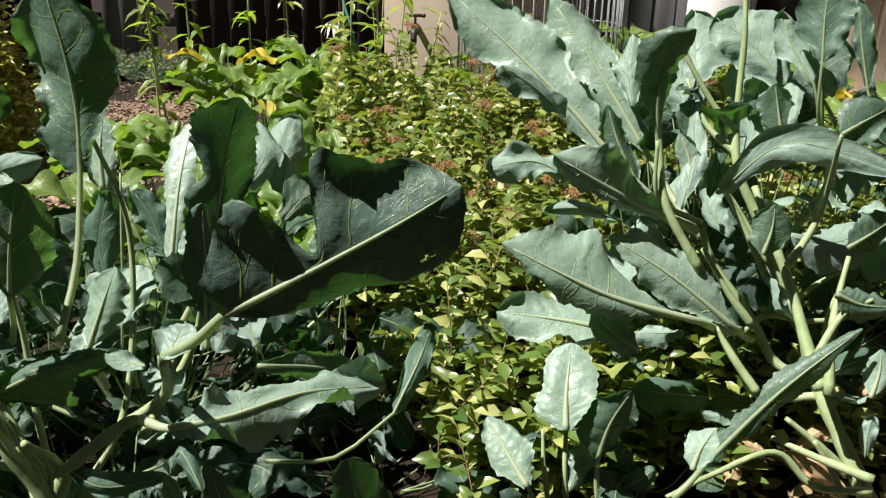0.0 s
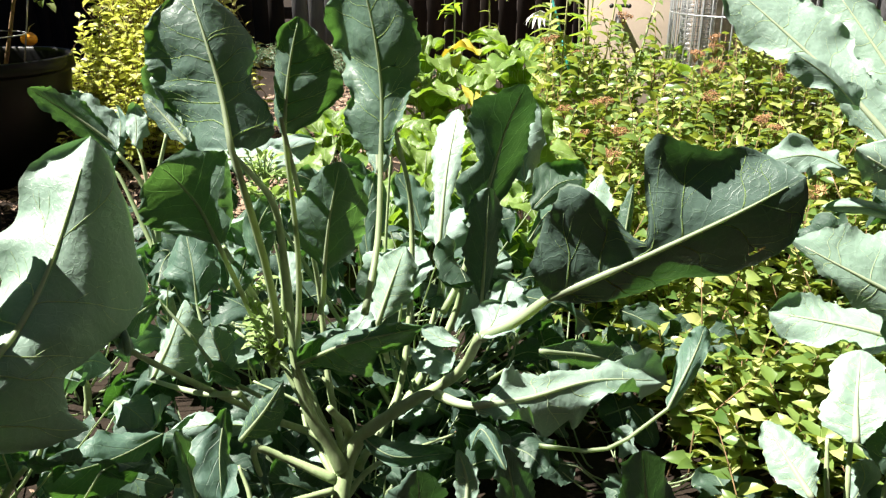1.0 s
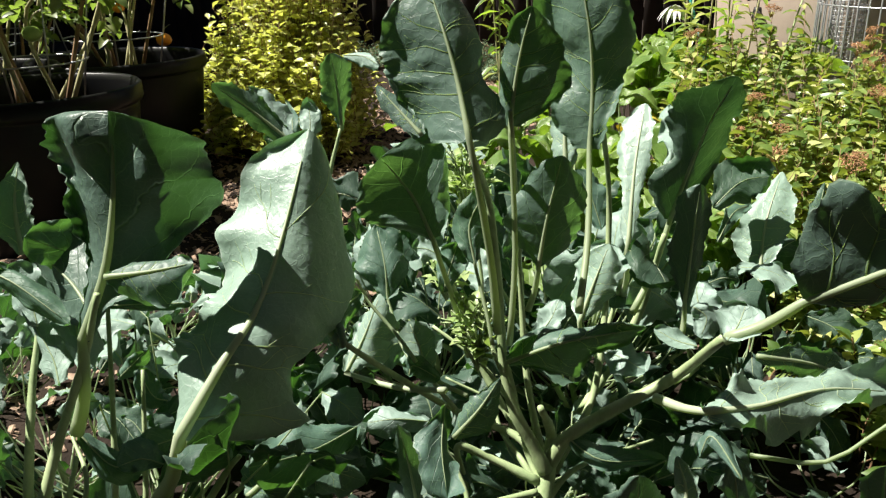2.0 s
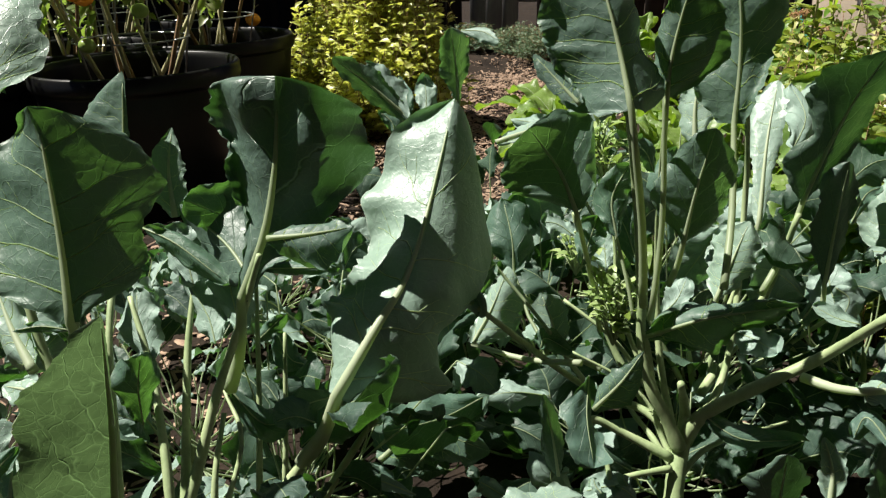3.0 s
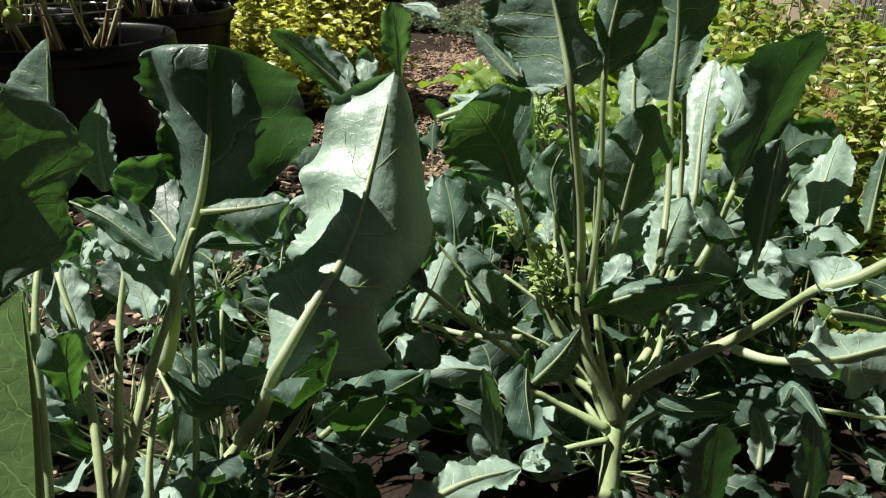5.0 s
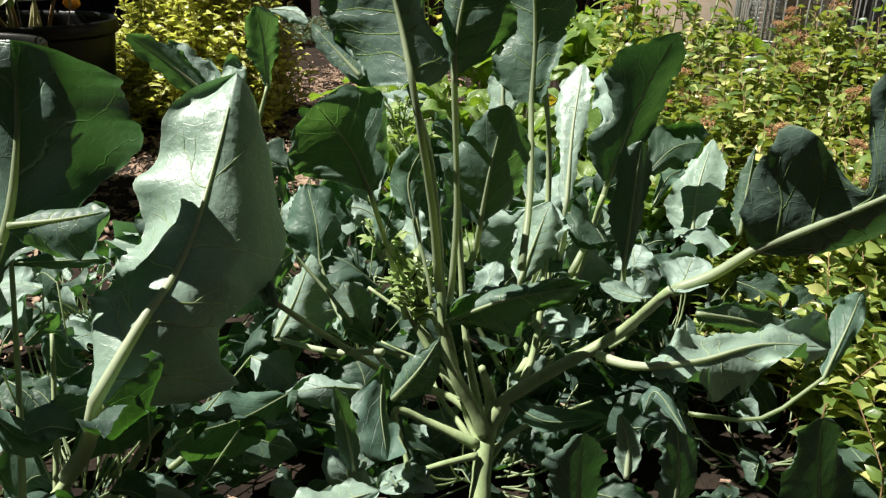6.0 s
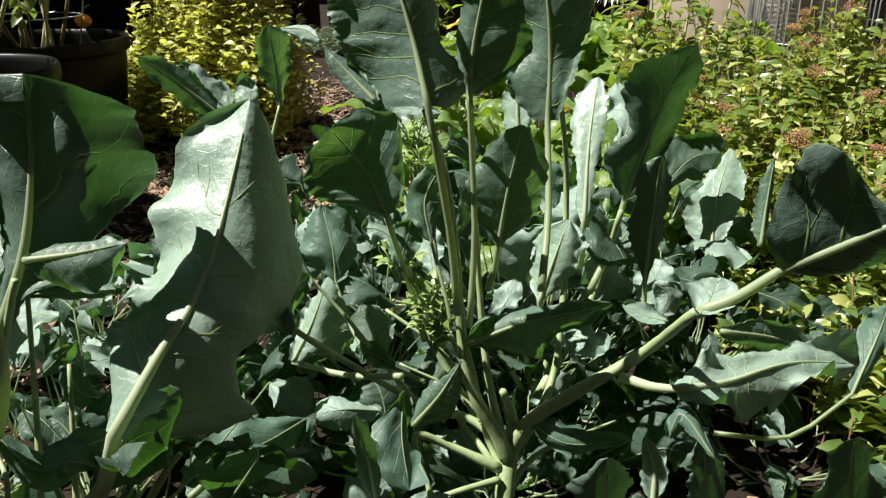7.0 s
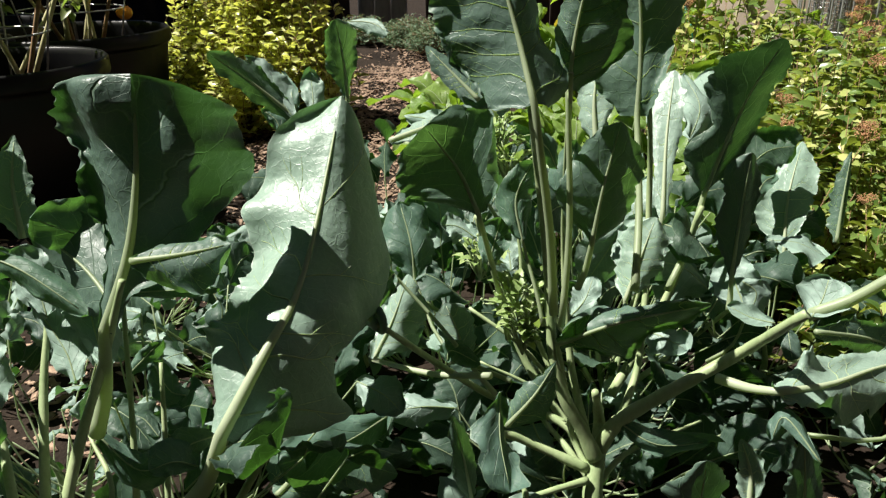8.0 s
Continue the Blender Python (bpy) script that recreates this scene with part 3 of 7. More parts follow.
def dome_spots(rng, center, rx, ry, h, count, low=0.1):
    spots = []
    for _ in range(count):
        a, d = rng.uniform(0, 6.283), math.sqrt(rng.random())
        x, y = center[0] + rx * d * math.cos(a), center[1] + ry * d * math.sin(a)
        z = h * (1 - 0.75 * d**2.4) * rng.uniform(0.55, 1.05) + low
        spots.append(((center[0] + 0.35 * rx * d * math.cos(a), center[1] + 0.35 * ry * d * math.sin(a), 0.0), (x, y, z)))
    return spots


def golden_shrub():
    rng = random.Random(21)
    root = thing("golden_shrub", (-2.02, 2.95, 0.0), "rounded shrub with small golden-yellow leaves beside black pots", "shrub")
    spots = dome_spots(rng, (-2.18, 2.98), 0.33, 0.32, 0.92, 400, 0.06)
    for cx, cy, r, h in ((-2.42, 2.92, 0.18, 0.62), (-1.93, 2.86, 0.13, 0.55), (-2.12, 2.70, 0.2, 0.48), (-2.08, 3.1, 0.2, 1.12), (-2.35, 3.1, 0.2, 1.0), (-2.28, 2.74, 0.14, 0.36), (-1.92, 2.72, 0.13, 0.4)):
        spots += dome_spots(rng, (cx, cy), r, r, h, 110, 0.05)
    twiggy_shrub(root, rng, spots, 0.044, 16, GOLD, TWIG, 0.07, 0.25)


golden_shrub()


def juniper(at, r, h, seed):
    rng = random.Random(seed)
    root = thing("juniper_bush", (at[0], at[1], 0.0), "small blue-green spreading juniper bush", "bush", "junipers by the fence")
    twiggy_shrub(root, rng, dome_spots(rng, at, r, r, h, 260, 0.03), 0.024, 22, JUNIPER, TWIG, 0.05, 0.3, 0.25)


for k, (x, y, r, h) in enumerate([(-2.30, 5.25, 0.24, 0.20), (-2.02, 5.05, 0.26, 0.22), (-2.75, 5.45, 0.30, 0.18), (-3.15, 5.3, 0.26, 0.2), (-1.72, 4.9, 0.2, 0.16)]):
    juniper((x, y), r, h, 130 + k)


def broad_clump(at, count, size, seed, mat=None, label="clump of broad glossy green leaves in the bed"):
    """A rosette of broad leaves on short stalks."""
    rng = random.Random(seed)
    root = thing("broad_leaf_plant", (at[0], at[1], 0.0), label, "plant", "broad-leaved plants in the bed")
    for k in range(count):
        az = k * 2.4 + rng.uniform(-0.3, 0.3)
        flat = Vector((math.cos(az), math.sin(az), 0))
        reach = size * rng.uniform(0.5, 1.1)
        up = at[2] * rng.uniform(0.5, 1.0)
        b = Vector((at[0], at[1], 0)) + flat * reach * 0.30 + Vector((0, 0, up))
        t = b + flat * reach * 0.9 + Vector((0, 0, rng.uniform(-0.05, 0.05)))
        m = (b + t) / 2 + Vector((0, 0, 0.035))
        face = Vector((0, 0, 1)) - flat * 0.3
        w = size * rng.uniform(0.20, 0.30)
        bl = leaf(root, b, m, t, face, w, w, -10, -10, 0.0022, (at[0] + flat.x * 0.02, at[1] + flat.y * 0.02, 0.0), 0.006, 0.02)
        bl.data.materials.clear()
        bl.data.materials.append(mat if mat and k % 6 == 0 else BROAD)
    return root


def pot(name_label, at, r, h, seed):
    """A black nursery pot with a rolled rim, filled with soil."""
    root = thing("plant_pot", (at[0], at[1], 0.0), name_label, "plant pot", "black nursery pots")
    prof = [(0.80, 0.0), (0.83, 0.02), (0.965, 0.86), (0.965, 0.88), (1.0, 0.885), (1.015, 0.91), (1.01, 0.985), (0.99, 1.0), (0.96, 0.99), (0.945, 0.95), (0.94, 0.80)]
    sides, bm = 56, bmesh.new()
    rings = [[bm.verts.new((at[0] + r * a * math.cos(2 * math.pi * k / sides), at[1] + r * a * math.sin(2 * math.pi * k / sides), h * z)) for k in range(sides)] for a, z in prof]
    for a, b in zip(rings, rings[1:]):
        for k in range(sides):
            bm.faces.new((a[k], a[(k + 1) % sides], b[(k + 1) % sides], b[k]))
    part("shell", bm, BLACK, root)
    bm = bmesh.new()
    c = bm.verts.new((at[0], at[1], h * 0.83))
    ring = [bm.verts.new((at[0] + 0.945 * r * math.cos(2 * math.pi * k / 32), at[1] + 0.945 * r * math.sin(2 * math.pi * k / 32), h * 0.81)) for k in range(32)]
    for k in range(32):
        bm.faces.new((c, ring[k], ring[(k + 1) % 32]))
    part("potting_soil", bm, SOIL, root)
    return root


def tomato(at, r, z0, seed, ripe=3, seen=()):
    """A tomato plant in a wire ring cage: canes, leaves and fruit."""
    rng = random.Random(seed)
    root = thing("tomato_plant", (at[0], at[1], z0), "straggly tomato plant with browning stems in a pot", "tomato plant", "potted tomato plants")
    verts, faces = [], []
    for k in range(9):
        a = rng.uniform(0, 6.28)
        foot_at = Vector((at[0] + 0.3 * r * math.cos(a), at[1] + 0.3 * r * math.sin(a), z0))
        b = a + rng.gauss(0, 0.7)
        top = Vector((at[0] + 1.05 * r * math.cos(b), at[1] + 1.05 * r * math.sin(b), z0 + rng.uniform(0.35, 0.8)))
        line = spline([foot_at, foot_at.lerp(top, 0.5) + Vector((rng.gauss(0, 0.05), rng.gauss(0, 0.05), 0.06)), top], 9)
        part("cane", tube(bmesh.new(), line, 0.0075, 0.003, 6, 0.2), TWIG if k % 3 == 0 else WOODY, root)
        for _ in range(9):
            i = rng.randint(4, 9)
            d = Vector((rng.gauss(0, 1), rng.gauss(0, 1), rng.gauss(-0.1, 0.5))).normalized()
            tip = line[i] + d * rng.uniform(0.08, 0.18) + Vector((0, 0, -0.02))
            for q in range(7):
                p = line[i].lerp(tip, 0.35 + 0.65 * q / 6)
                dd = (d + d.cross(Vector((0, 0, 1))) * (1.1 if q % 2 else -1.1) * (q < 6)).normalized()
                s = rng.uniform(0.03, 0.06)
                leaflet(verts, faces, p, dd, Vector((0, 0, 1)) + Vector((rng.gauss(0, 0.5), rng.gauss(0, 0.5), 0)), s, s * 0.6)
    tagged(mesh_part("foliage", verts, faces, TOMATO_LEAF, root), kind="stuff")
    for k in range(ripe * 2):
        a = rng.uniform(0, 6.28)
        c = Vector((at[0] + 0.7 * r * math.cos(a), at[1] + 0.7 * r * math.sin(a), z0 + rng.uniform(0.12, 0.5)))
        if k < len(seen):
            c = Vector(seen[k])
        bm = bmesh.new()
        bmesh.ops.create_uvsphere(bm, u_segments=14, v_segments=9, radius=rng.uniform(0.02, 0.032), matrix=Matrix.Translation(c) @ Matrix.Diagonal((1, 1, 0.86, 1)))
        fruit = part("tomato", bm, ORANGE if k % 3 == 0 or k < len(seen) - 1 else GREENFRUIT, root)
        part("fruit_stalk", tube(bmesh.new(), spline([c + Vector((0, 0, 0.02)), c + Vector((0.01, 0, 0.045)), c + Vector((0.03, 0.01, 0.06))], 4), 0.0018, 0.0015, 4), WOODY, fruit)
    return root


def ring_cage(at, r, z0, h, seed):
    """A tapered wire cage: four legs and three rings."""
    rng = random.Random(seed)
    root = thing("tomato_cage", (at[0], at[1], z0), "thin galvanised wire cone cage around a tomato plant", "plant cage", "wire cages in the pots")
    t0 = rng.uniform(0, 1.5)
    for k in range(4):
        a = t0 + k * math.pi / 2
        lo, hi = Vector((at[0] + 0.45 * r * math.cos(a), at[1] + 0.45 * r * math.sin(a), z0)), Vector((at[0] + 0.85 * r * math.cos(a), at[1] + 0.85 * r * math.sin(a), z0 + h))
        part("leg", tube(bmesh.new(), [lo, lo.lerp(hi, 0.5), hi], 0.003, 0.003, 5), WIRE, root)
    for f in (0.25, 0.6, 0.95):
        rr = r * (0.45 + 0.4 * f)
        line = [Vector((at[0] + rr * math.cos(2 * math.pi * k / 32), at[1] + rr * math.sin(2 * math.pi * k / 32), z0 + h * f)) for k in range(33)]
        part("ring", tube(bmesh.new(), line, 0.0026, 0.0026, 5), WIRE, root)
    return root


POTS = [((-2.27, 1.68), 0.30, 0.46), ((-2.62, 2.42), 0.33, 0.45), ((-2.86, 1.42), 0.29, 0.42), ((-2.92, 2.02), 0.29, 0.45), ((-3.45, 1.75), 0.30, 0.45), ((-3.3, 2.55), 0.32, 0.45)]
for k, (at, r, h) in enumerate(POTS):
    pot("large round black plastic nursery pot with a rolled rim", at, r, h, k)
    tomato(at, r, h * 0.82, 40 + k, seen=((-2.25, 1.48, 0.67), (-2.27, 1.53, 0.66), (-2.13, 1.59, 0.62)) if k == 0 else ())
    ring_cage(at, r, h * 0.82, 0.62, 60 + k)


def board_fence(name, a, b, h, width, mat, label):
    """A fence of upright boards on two rails."""
    a, b = Vector(a), Vector(b)
    root = thing(name, a, label, "fence", kind="structure")
    along = (b - a).normalized()
    turn = math.atan2(along.y, along.x)
    rng = random.Random(3)
    n = int((b - a).length / width)
    for k in range(n):
        m = Matrix.Translation(a + along * width * k) @ Matrix.Rotation(turn, 4, "Z")
        bm = box(bmesh.new(), (0.003, -0.010 + rng.uniform(-0.003, 0.003), 0.02), (width - 0.004, 0.010, h + rng.uniform(-0.01, 0.01)), m)
        part("board", bm, mat, root)
    for z in (0.3, h - 0.3):
        bm = box(bmesh.new(), (0, 0.012, z), ((b - a).length, 0.05, z + 0.09), Matrix.Translation(a) @ Matrix.Rotation(turn, 4, "Z"))
        part("rail", bm, mat, root)
    return root


# dark board colour stands for the deep shade along the back
board_fence("fence", (-7.0, 6.0, 0), (-3.02, 6.02, 0), 1.8, 0.14, DARKWOOD, "wooden board fence, its boards coloured dark for the shade")
board_fence("fence", (-3.01, 6.02, 0), (-2.45, 6.02, 0), 1.8, 0.14, GREYWOOD, "weathered grey wooden board fence")
board_fence("fence", (-2.44, 6.02, 0), (0.4, 6.0, 0), 1.8, 0.14, DARKWOOD, "wooden board fence, its boards coloured dark for the shade")
board_fence("fence", (0.16, 3.30, 0), (1.05, 3.25, 0), 1.6, 0.09, GREYWOOD, "weathered grey slatted panel behind a wire cage")


def house_wall():
    """A low stucco wing wall with its near face turned a little to the left, and an added tall wall behind."""
    turn = Matrix.Translation((-0.30, 3.06, 0)) @ Matrix.Rotation(radians(-28), 4, "Z")
    bm = box(bmesh.new(), (-0.20, 0.0, -0.1), (0.42, 0.5, 1.25), turn)
    # tall wall added here to cut the skylight from the north
    box(bm, (0.40, 3.62, -0.1), (3.38, 3.86, 6.5))
    tagged(part("wall_north", bm, STUCCO), "tan stucco wall with a garden tap", "wall", kind="structure")


house_wall()


def sky_blocking_walls():
    """Plain walls added to block skylight, closing the garden behind and beside the path."""
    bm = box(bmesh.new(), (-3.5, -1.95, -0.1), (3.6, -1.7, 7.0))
    tagged(part("wall_south", bm, DARKWOOD), "added unseen dark wall on the near side that cuts skylight", "wall", kind="structure")
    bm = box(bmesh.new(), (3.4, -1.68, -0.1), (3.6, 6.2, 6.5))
    tagged(part("wall_west", bm, DARKWOOD), "added dark side wall that cuts skylight", "wall", kind="structure")
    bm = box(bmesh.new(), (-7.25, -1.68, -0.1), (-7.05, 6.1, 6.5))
    tagged(part("wall_east_side", bm, DARKWOOD), "added dark side wall that cuts skylight", "wall", kind="structure")


sky_blocking_walls()


def tap(at):
    """A garden tap: pipe, body, spout and a cross handle."""
    root = thing("garden_tap", at, "dark metal garden tap on a stucco wall", "tap")
    p = Vector(at)
    part("pipe", tube(bmesh.new(), [p + Vector((0, 0.11, 0)), p + Vector((0, 0.05, 0)), p], 0.013, 0.013, 10), IRON, root)
    part("body", tube(bmesh.new(), [p + Vector((0, 0, -0.018)), p + Vector((0, 0, 0.012)), p + Vector((0, 0, 0.022))], 0.017, 0.012, 10), IRON, root)
    part("spout", tube(bmesh.new(), spline([p, p + Vector((0, -0.035, -0.004)), p + Vector((0, -0.05, -0.045))], 6), 0.012, 0.011, 10), IRON, root)
    part("spindle", tube(bmesh.new(), [p + Vector((0, 0, 0.02)), p + Vector((0, 0, 0.03)), p + Vector((0, 0, 0.05))], 0.005, 0.005, 8), IRON, root)
    bm = tube(bmesh.new(), [p + Vector((-0.030, 0, 0.05)), p + Vector((0, 0, 0.051)), p + Vector((0.030, 0, 0.05))], 0.006, 0.006, 8)
    for s in (-1, 1):
        bmesh.ops.create_uvsphere(bm, u_segments=10, v_segments=6, radius=0.0085, matrix=Matrix.Translation(p + Vector((0.031 * s, 0, 0.05))))
    part("handle", bm, IRON, root)


tap((-0.30, 2.965, 0.575))


def wire_cage(at, r, h):
    """A round cage of welded mesh: uprights and hoops."""
    root = thing("wire_cage", (at[0], at[1], 0), "round cage of galvanised welded wire mesh", "wire cage")
    n = 52
    for k in range(n):
        a = 2 * math.pi * k / n
        p = Vector((at[0] + r * math.cos(a), at[1] + r * math.sin(a), 0))
        part("upright", tube(bmesh.new(), [p, p + Vector((0, 0, h / 2)), p + Vector((0, 0, h))], 0.0026, 0.0026, 5), WIRE, root)
    for k in range(7):
        z = 0.02 + (h - 0.04) * k / 6
        line = [Vector((at[0] + r * math.cos(2 * math.pi * q / 40), at[1] + r * math.sin(2 * math.pi * q / 40), z)) for q in range(41)]
        part("hoop", tube(bmesh.new(), line, 0.0022, 0.0022, 5), WIRE, root)


wire_cage((0.14, 2.72), 0.27, 0.95)


def mesh_roll(at, r, h):
    """A narrow roll of fine wire mesh standing in the cage."""
    root = thing("wire_mesh_roll", (at[0], at[1], 0), "narrow upright roll of fine pale wire mesh", "wire roll")
    line = [Vector((at[0] + (r - 0.002 * k / 6) * math.cos(k * 0.35), at[1] + (r - 0.002 * k / 6) * math.sin(k * 0.35), 0)) for k in range(46)]
    bm = bmesh.new()
    for q in line[::1]:
        tube(bm, [q, q + Vector((0, 0, h / 2)), q + Vector((0, 0, h))], 0.0012, 0.0012, 4)
    for k in range(60):
        z = 0.01 + (h - 0.02) * k / 59
        tube(bm, [q + Vector((0, 0, z)) for q in line], 0.0009, 0.0009, 3)
    part("mesh_sheet", bm, WIRE, root)


mesh_roll((-0.045, 2.70), 0.055, 0.9)


def door_frame():
    root = thing("door_frame", (1.45, 3.2, 0.0), "cream painted door frame with a white door edge", "door frame", kind="structure")
    part("jamb", box(bmesh.new(), (1.32, 3.15, 0.0), (1.43, 3.30, 2.2)), CREAM, root)
    part("inner_jamb", box(bmesh.new(), (1.435, 3.18, 0.0), (1.50, 3.32, 2.2)), CREAM, root)
    part("door_edge", box(bmesh.new(), (1.505, 3.2, 0.05), (1.9, 3.34, 2.15)), WHITE, root, "white door")
    part("sill", box(bmesh.new(), (1.25, 3.0, 0.0), (2.2, 3.14, 0.33)), CREAM, root)
    bm = box(bmesh.new(), (1.05, 3.3, 0.0), (1.30, 3.5, 2.4))
    tagged(part("wall_east", bm, DARKWOOD), "dark brown wall beside a door", "wall", kind="structure")


door_frame()

CLUMP = random.Random(77)
for k in range(34):
    y = 1.55 + 1.45 * ((k + CLUMP.random()) / 34) ** 1.2
    x = CLUMP.uniform(-0.44 - 0.30 * (y + 0.11), -0.30 - 0.04 * y)
    high, count, size = CLUMP.uniform(0.75, 1.1) * (0.13 + 0.115 * y), CLUMP.randint(8, 13), CLUMP.uniform(0.75, 1.15) * (0.10 + 0.035 * y)
    if k not in (13, 20, 23, 24):
        broad_clump((x, y, high), count, size, 80 + k, YELLOWED if k in (22, 27) else None)
broad_clump((-0.29, 2.64, 0.46), 7, 0.30, 134)
broad_clump((0.74, 2.32, 0.58), 12, 0.18, 131, YELLOWED)
broad_clump((1.02, 2.10, 0.50), 12, 0.18, 132, YELLOWED)
broad_clump((0.44, 2.55, 0.60), 12, 0.22, 133)


def white_bin(at):
    """A tall square bin with a lid and a rolled lip."""
    root = thing("storage_bin", (at[0], at[1], 0.0), "white plastic storage bin standing beside the wall", "bin")
    w = 0.10
    part("body", box(bmesh.new(), (at[0] - w, at[1] - w, 0.0), (at[0] + w, at[1] + w, 0.86)), WHITE, root)
    part("lip", box(bmesh.new(), (at[0] - w - 0.008, at[1] - w - 0.008, 0.865), (at[0] + w + 0.008, at[1] + w + 0.008, 0.89)), WHITE, root)
    part("lid", box(bmesh.new(), (at[0] - w - 0.012, at[1] - w - 0.012, 0.894), (at[0] + w + 0.012, at[1] + w + 0.012, 0.915)), WHITE, root)


white_bin((0.84, 3.2))


def tall_stalk(top, seed):
    """A tall thin flower stalk with narrow leaves."""
    rng = random.Random(seed)
    root = thing("flower_stalk", (top[0], top[1], 0.0), "tall thin yellow-green stalk with narrow wilting leaves", "plant stalk", "tall stalks in the bed")
    lean = Vector((rng.gauss(0, 0.05), rng.gauss(0, 0.05), 0))
    line = spline([(top[0], top[1], 0.0), Vector((top[0], top[1], top[2] * 0.5)) + lean, Vector(top) + lean * 1.6], 10)
    part("stalk", tube(bmesh.new(), line, 0.0055, 0.0025, 6, 0.2), WOODY if seed % 3 else STALK, root)
    verts, faces = [], []
    for k in range(26):
        x = 3 + 7 * rng.random()
        i = min(int(x), 9)
        p = line[i].lerp(line[i + 1], x - i)
        az = rng.uniform(0, 6.28)
        s = rng.uniform(0.04, 0.10)
        leaflet(verts, faces, p, Vector((math.cos(az), math.sin(az), rng.uniform(-0.9, 0.7))), Vector((0, 0, 1)), s, s * 0.32)
    tagged(mesh_part("foliage", verts, faces, SPIREA if seed % 2 else FERN, root), kind="stuff")


for k, top in enumerate([(-1.06, 2.41, 0.71), (-1.05, 2.54, 0.77), (-0.89, 2.85, 0.72), (-0.52, 2.66, 0.70), (-0.44, 2.62, 0.74), (-0.38, 2.54, 0.66), (-0.37, 2.80, 0.77), (-0.76, 2.99, 0.77), (-1.07, 2.76, 0.77), (-0.47, 2.44, 0.72), (-0.41, 2.46, 0.76), (-0.50, 2.40, 0.66), (-0.36, 2.50, 0.74)]):
    tall_stalk(top, 400 + k)


def pale_flower(at):
    """A drooping flower of long narrow petals."""
    root = thing("flower", at, "white flower with long narrow drooping petals", "flower")
    for k in range(14):
        a = k * 2.4
        d = Vector((math.cos(a), math.sin(a), -0.9 - 0.3 * math.sin(k)))
        verts, faces = [], []
        leaflet(verts, faces, Vector(at), d, Vector((math.cos(a), math.sin(a), 1)), 0.075, 0.013)
        mesh_part("petal", verts, faces, PETAL, root)
    part("stalk", tube(bmesh.new(), spline([Vector(at), Vector(at) + Vector((0.01, 0.02, -0.25)), (at[0] + 0.02, at[1] + 0.03, 0.0)], 6), 0.004, 0.005, 6), STALK, root)


pale_flower((-0.561, 2.776, 0.618))


def hose():
    line = spline([(-0.552, 2.818, 0.733), (-0.480, 2.711, 0.549), (-0.427, 2.605, 0.425), (-0.3, 2.9, 0.02)], 24)
    tagged(part("garden_hose", tube(bmesh.new(), line, 0.0045, 0.0045, 8), TEAL), "thin teal garden hose among the stalks", "hose")


hose()


def brassica(name_label, at):
    return thing("broccoli_plant", at, name_label, "broccoli plant", "broccoli plants in the bed")


def fill(plant, at, radius, height, count, size, seed, low=0.04, pale=0.07):
    """Lower and inner leaves of a plant, on stalks that fan out from its foot. pale: share in the sunlit colour."""
    rng = random.Random(seed)
    for k in range(count):
        az = k * 2.399 + rng.uniform(-0.5, 0.5)
        flat = Vector((math.cos(az), math.sin(az), 0))
        d = radius * math.sqrt(rng.random())
        b = Vector((at[0], at[1], 0)) + flat * d + Vector((0, 0, low + (height - low) * rng.random()))
        s = size * rng.uniform(0.4, 1.15)
        rise = rng.uniform(-0.5, 1.3)
        way = (flat + Vector((rng.gauss(0, 0.4), rng.gauss(0, 0.4), rise))).normalized()
        t = b + way * s + Vector((0, 0, -0.15 * s))
        m = (b + t) / 2 + Vector((rng.gauss(0, 0.05), rng.gauss(0, 0.05), 0.12)) * s
        face = Vector((rng.gauss(0.1, 0.7), rng.gauss(-0.45, 0.6), rng.gauss(0.45, 0.5)))
        w = s * rng.uniform(0.30, 0.46)
        foot_at = Vector((at[0], at[1], 0)) + flat * 0.03 + Vector((0, 0, max(0.0, b.z * 0.3)))
        # all but the pale share get the copy darkened for understorey shade
        leaf(plant, b, m, t, face, w, w * rng.uniform(0.7, 1.2), rng.randint(-10, 35), rng.randint(-10, 35), 0.0013 + 0.005 * s, tuple(foot_at), s * rng.uniform(0.05, 0.12), rng.choice((0.12, 0.2, 0.32)), lobes=rng.choice((0.0, 0.12, 0.25)), rim=rng.choice((0.0, 0.15, 0.4)), mat=SUNLIT_PALE_BLADE if rng.random() < pale else SHADED_LOW_BLADE)


A = brassica("tall leggy broccoli plant with wavy blue-green leaves", (-0.43, 0.76, 0.0))
big_leaf(A, ((-0.577, 0.663, 0.626), (-0.597, 0.688, 0.678), (-0.615, 0.701, 0.724), (-0.643, 0.724, 0.777)), (0.255, -0.887, 0.384), (0.015, 0.065, 0.076, 0.076, 0.085, 0.082, 0.076, 0.062, 0.036), (0.027, 0.072, 0.070, 0.055, 0.058, 0.062, 0.066, 0.061, 0.035), (18, 46), 0.0044, (-0.556, 0.693, 0.402), rim=(0.18, 0.1), veins=6, wavy=1.7)
big_leaf(A, ((-0.559, 0.747, 0.624), (-0.556, 0.755, 0.670), (-0.550, 0.762, 0.711), (-0.542, 0.768, 0.746)), (0.287, -0.856, 0.429), (0.006, 0.013, 0.017, 0.020, 0.023, 0.024, 0.023, 0.018, 0.009), (0.011, 0.037, 0.060, 0.064, 0.062, 0.056, 0.047, 0.032, 0.014), (20, 16), 0.0034, (-0.552, 0.726, 0.371), rim=(0.1, 0.15), veins=5)
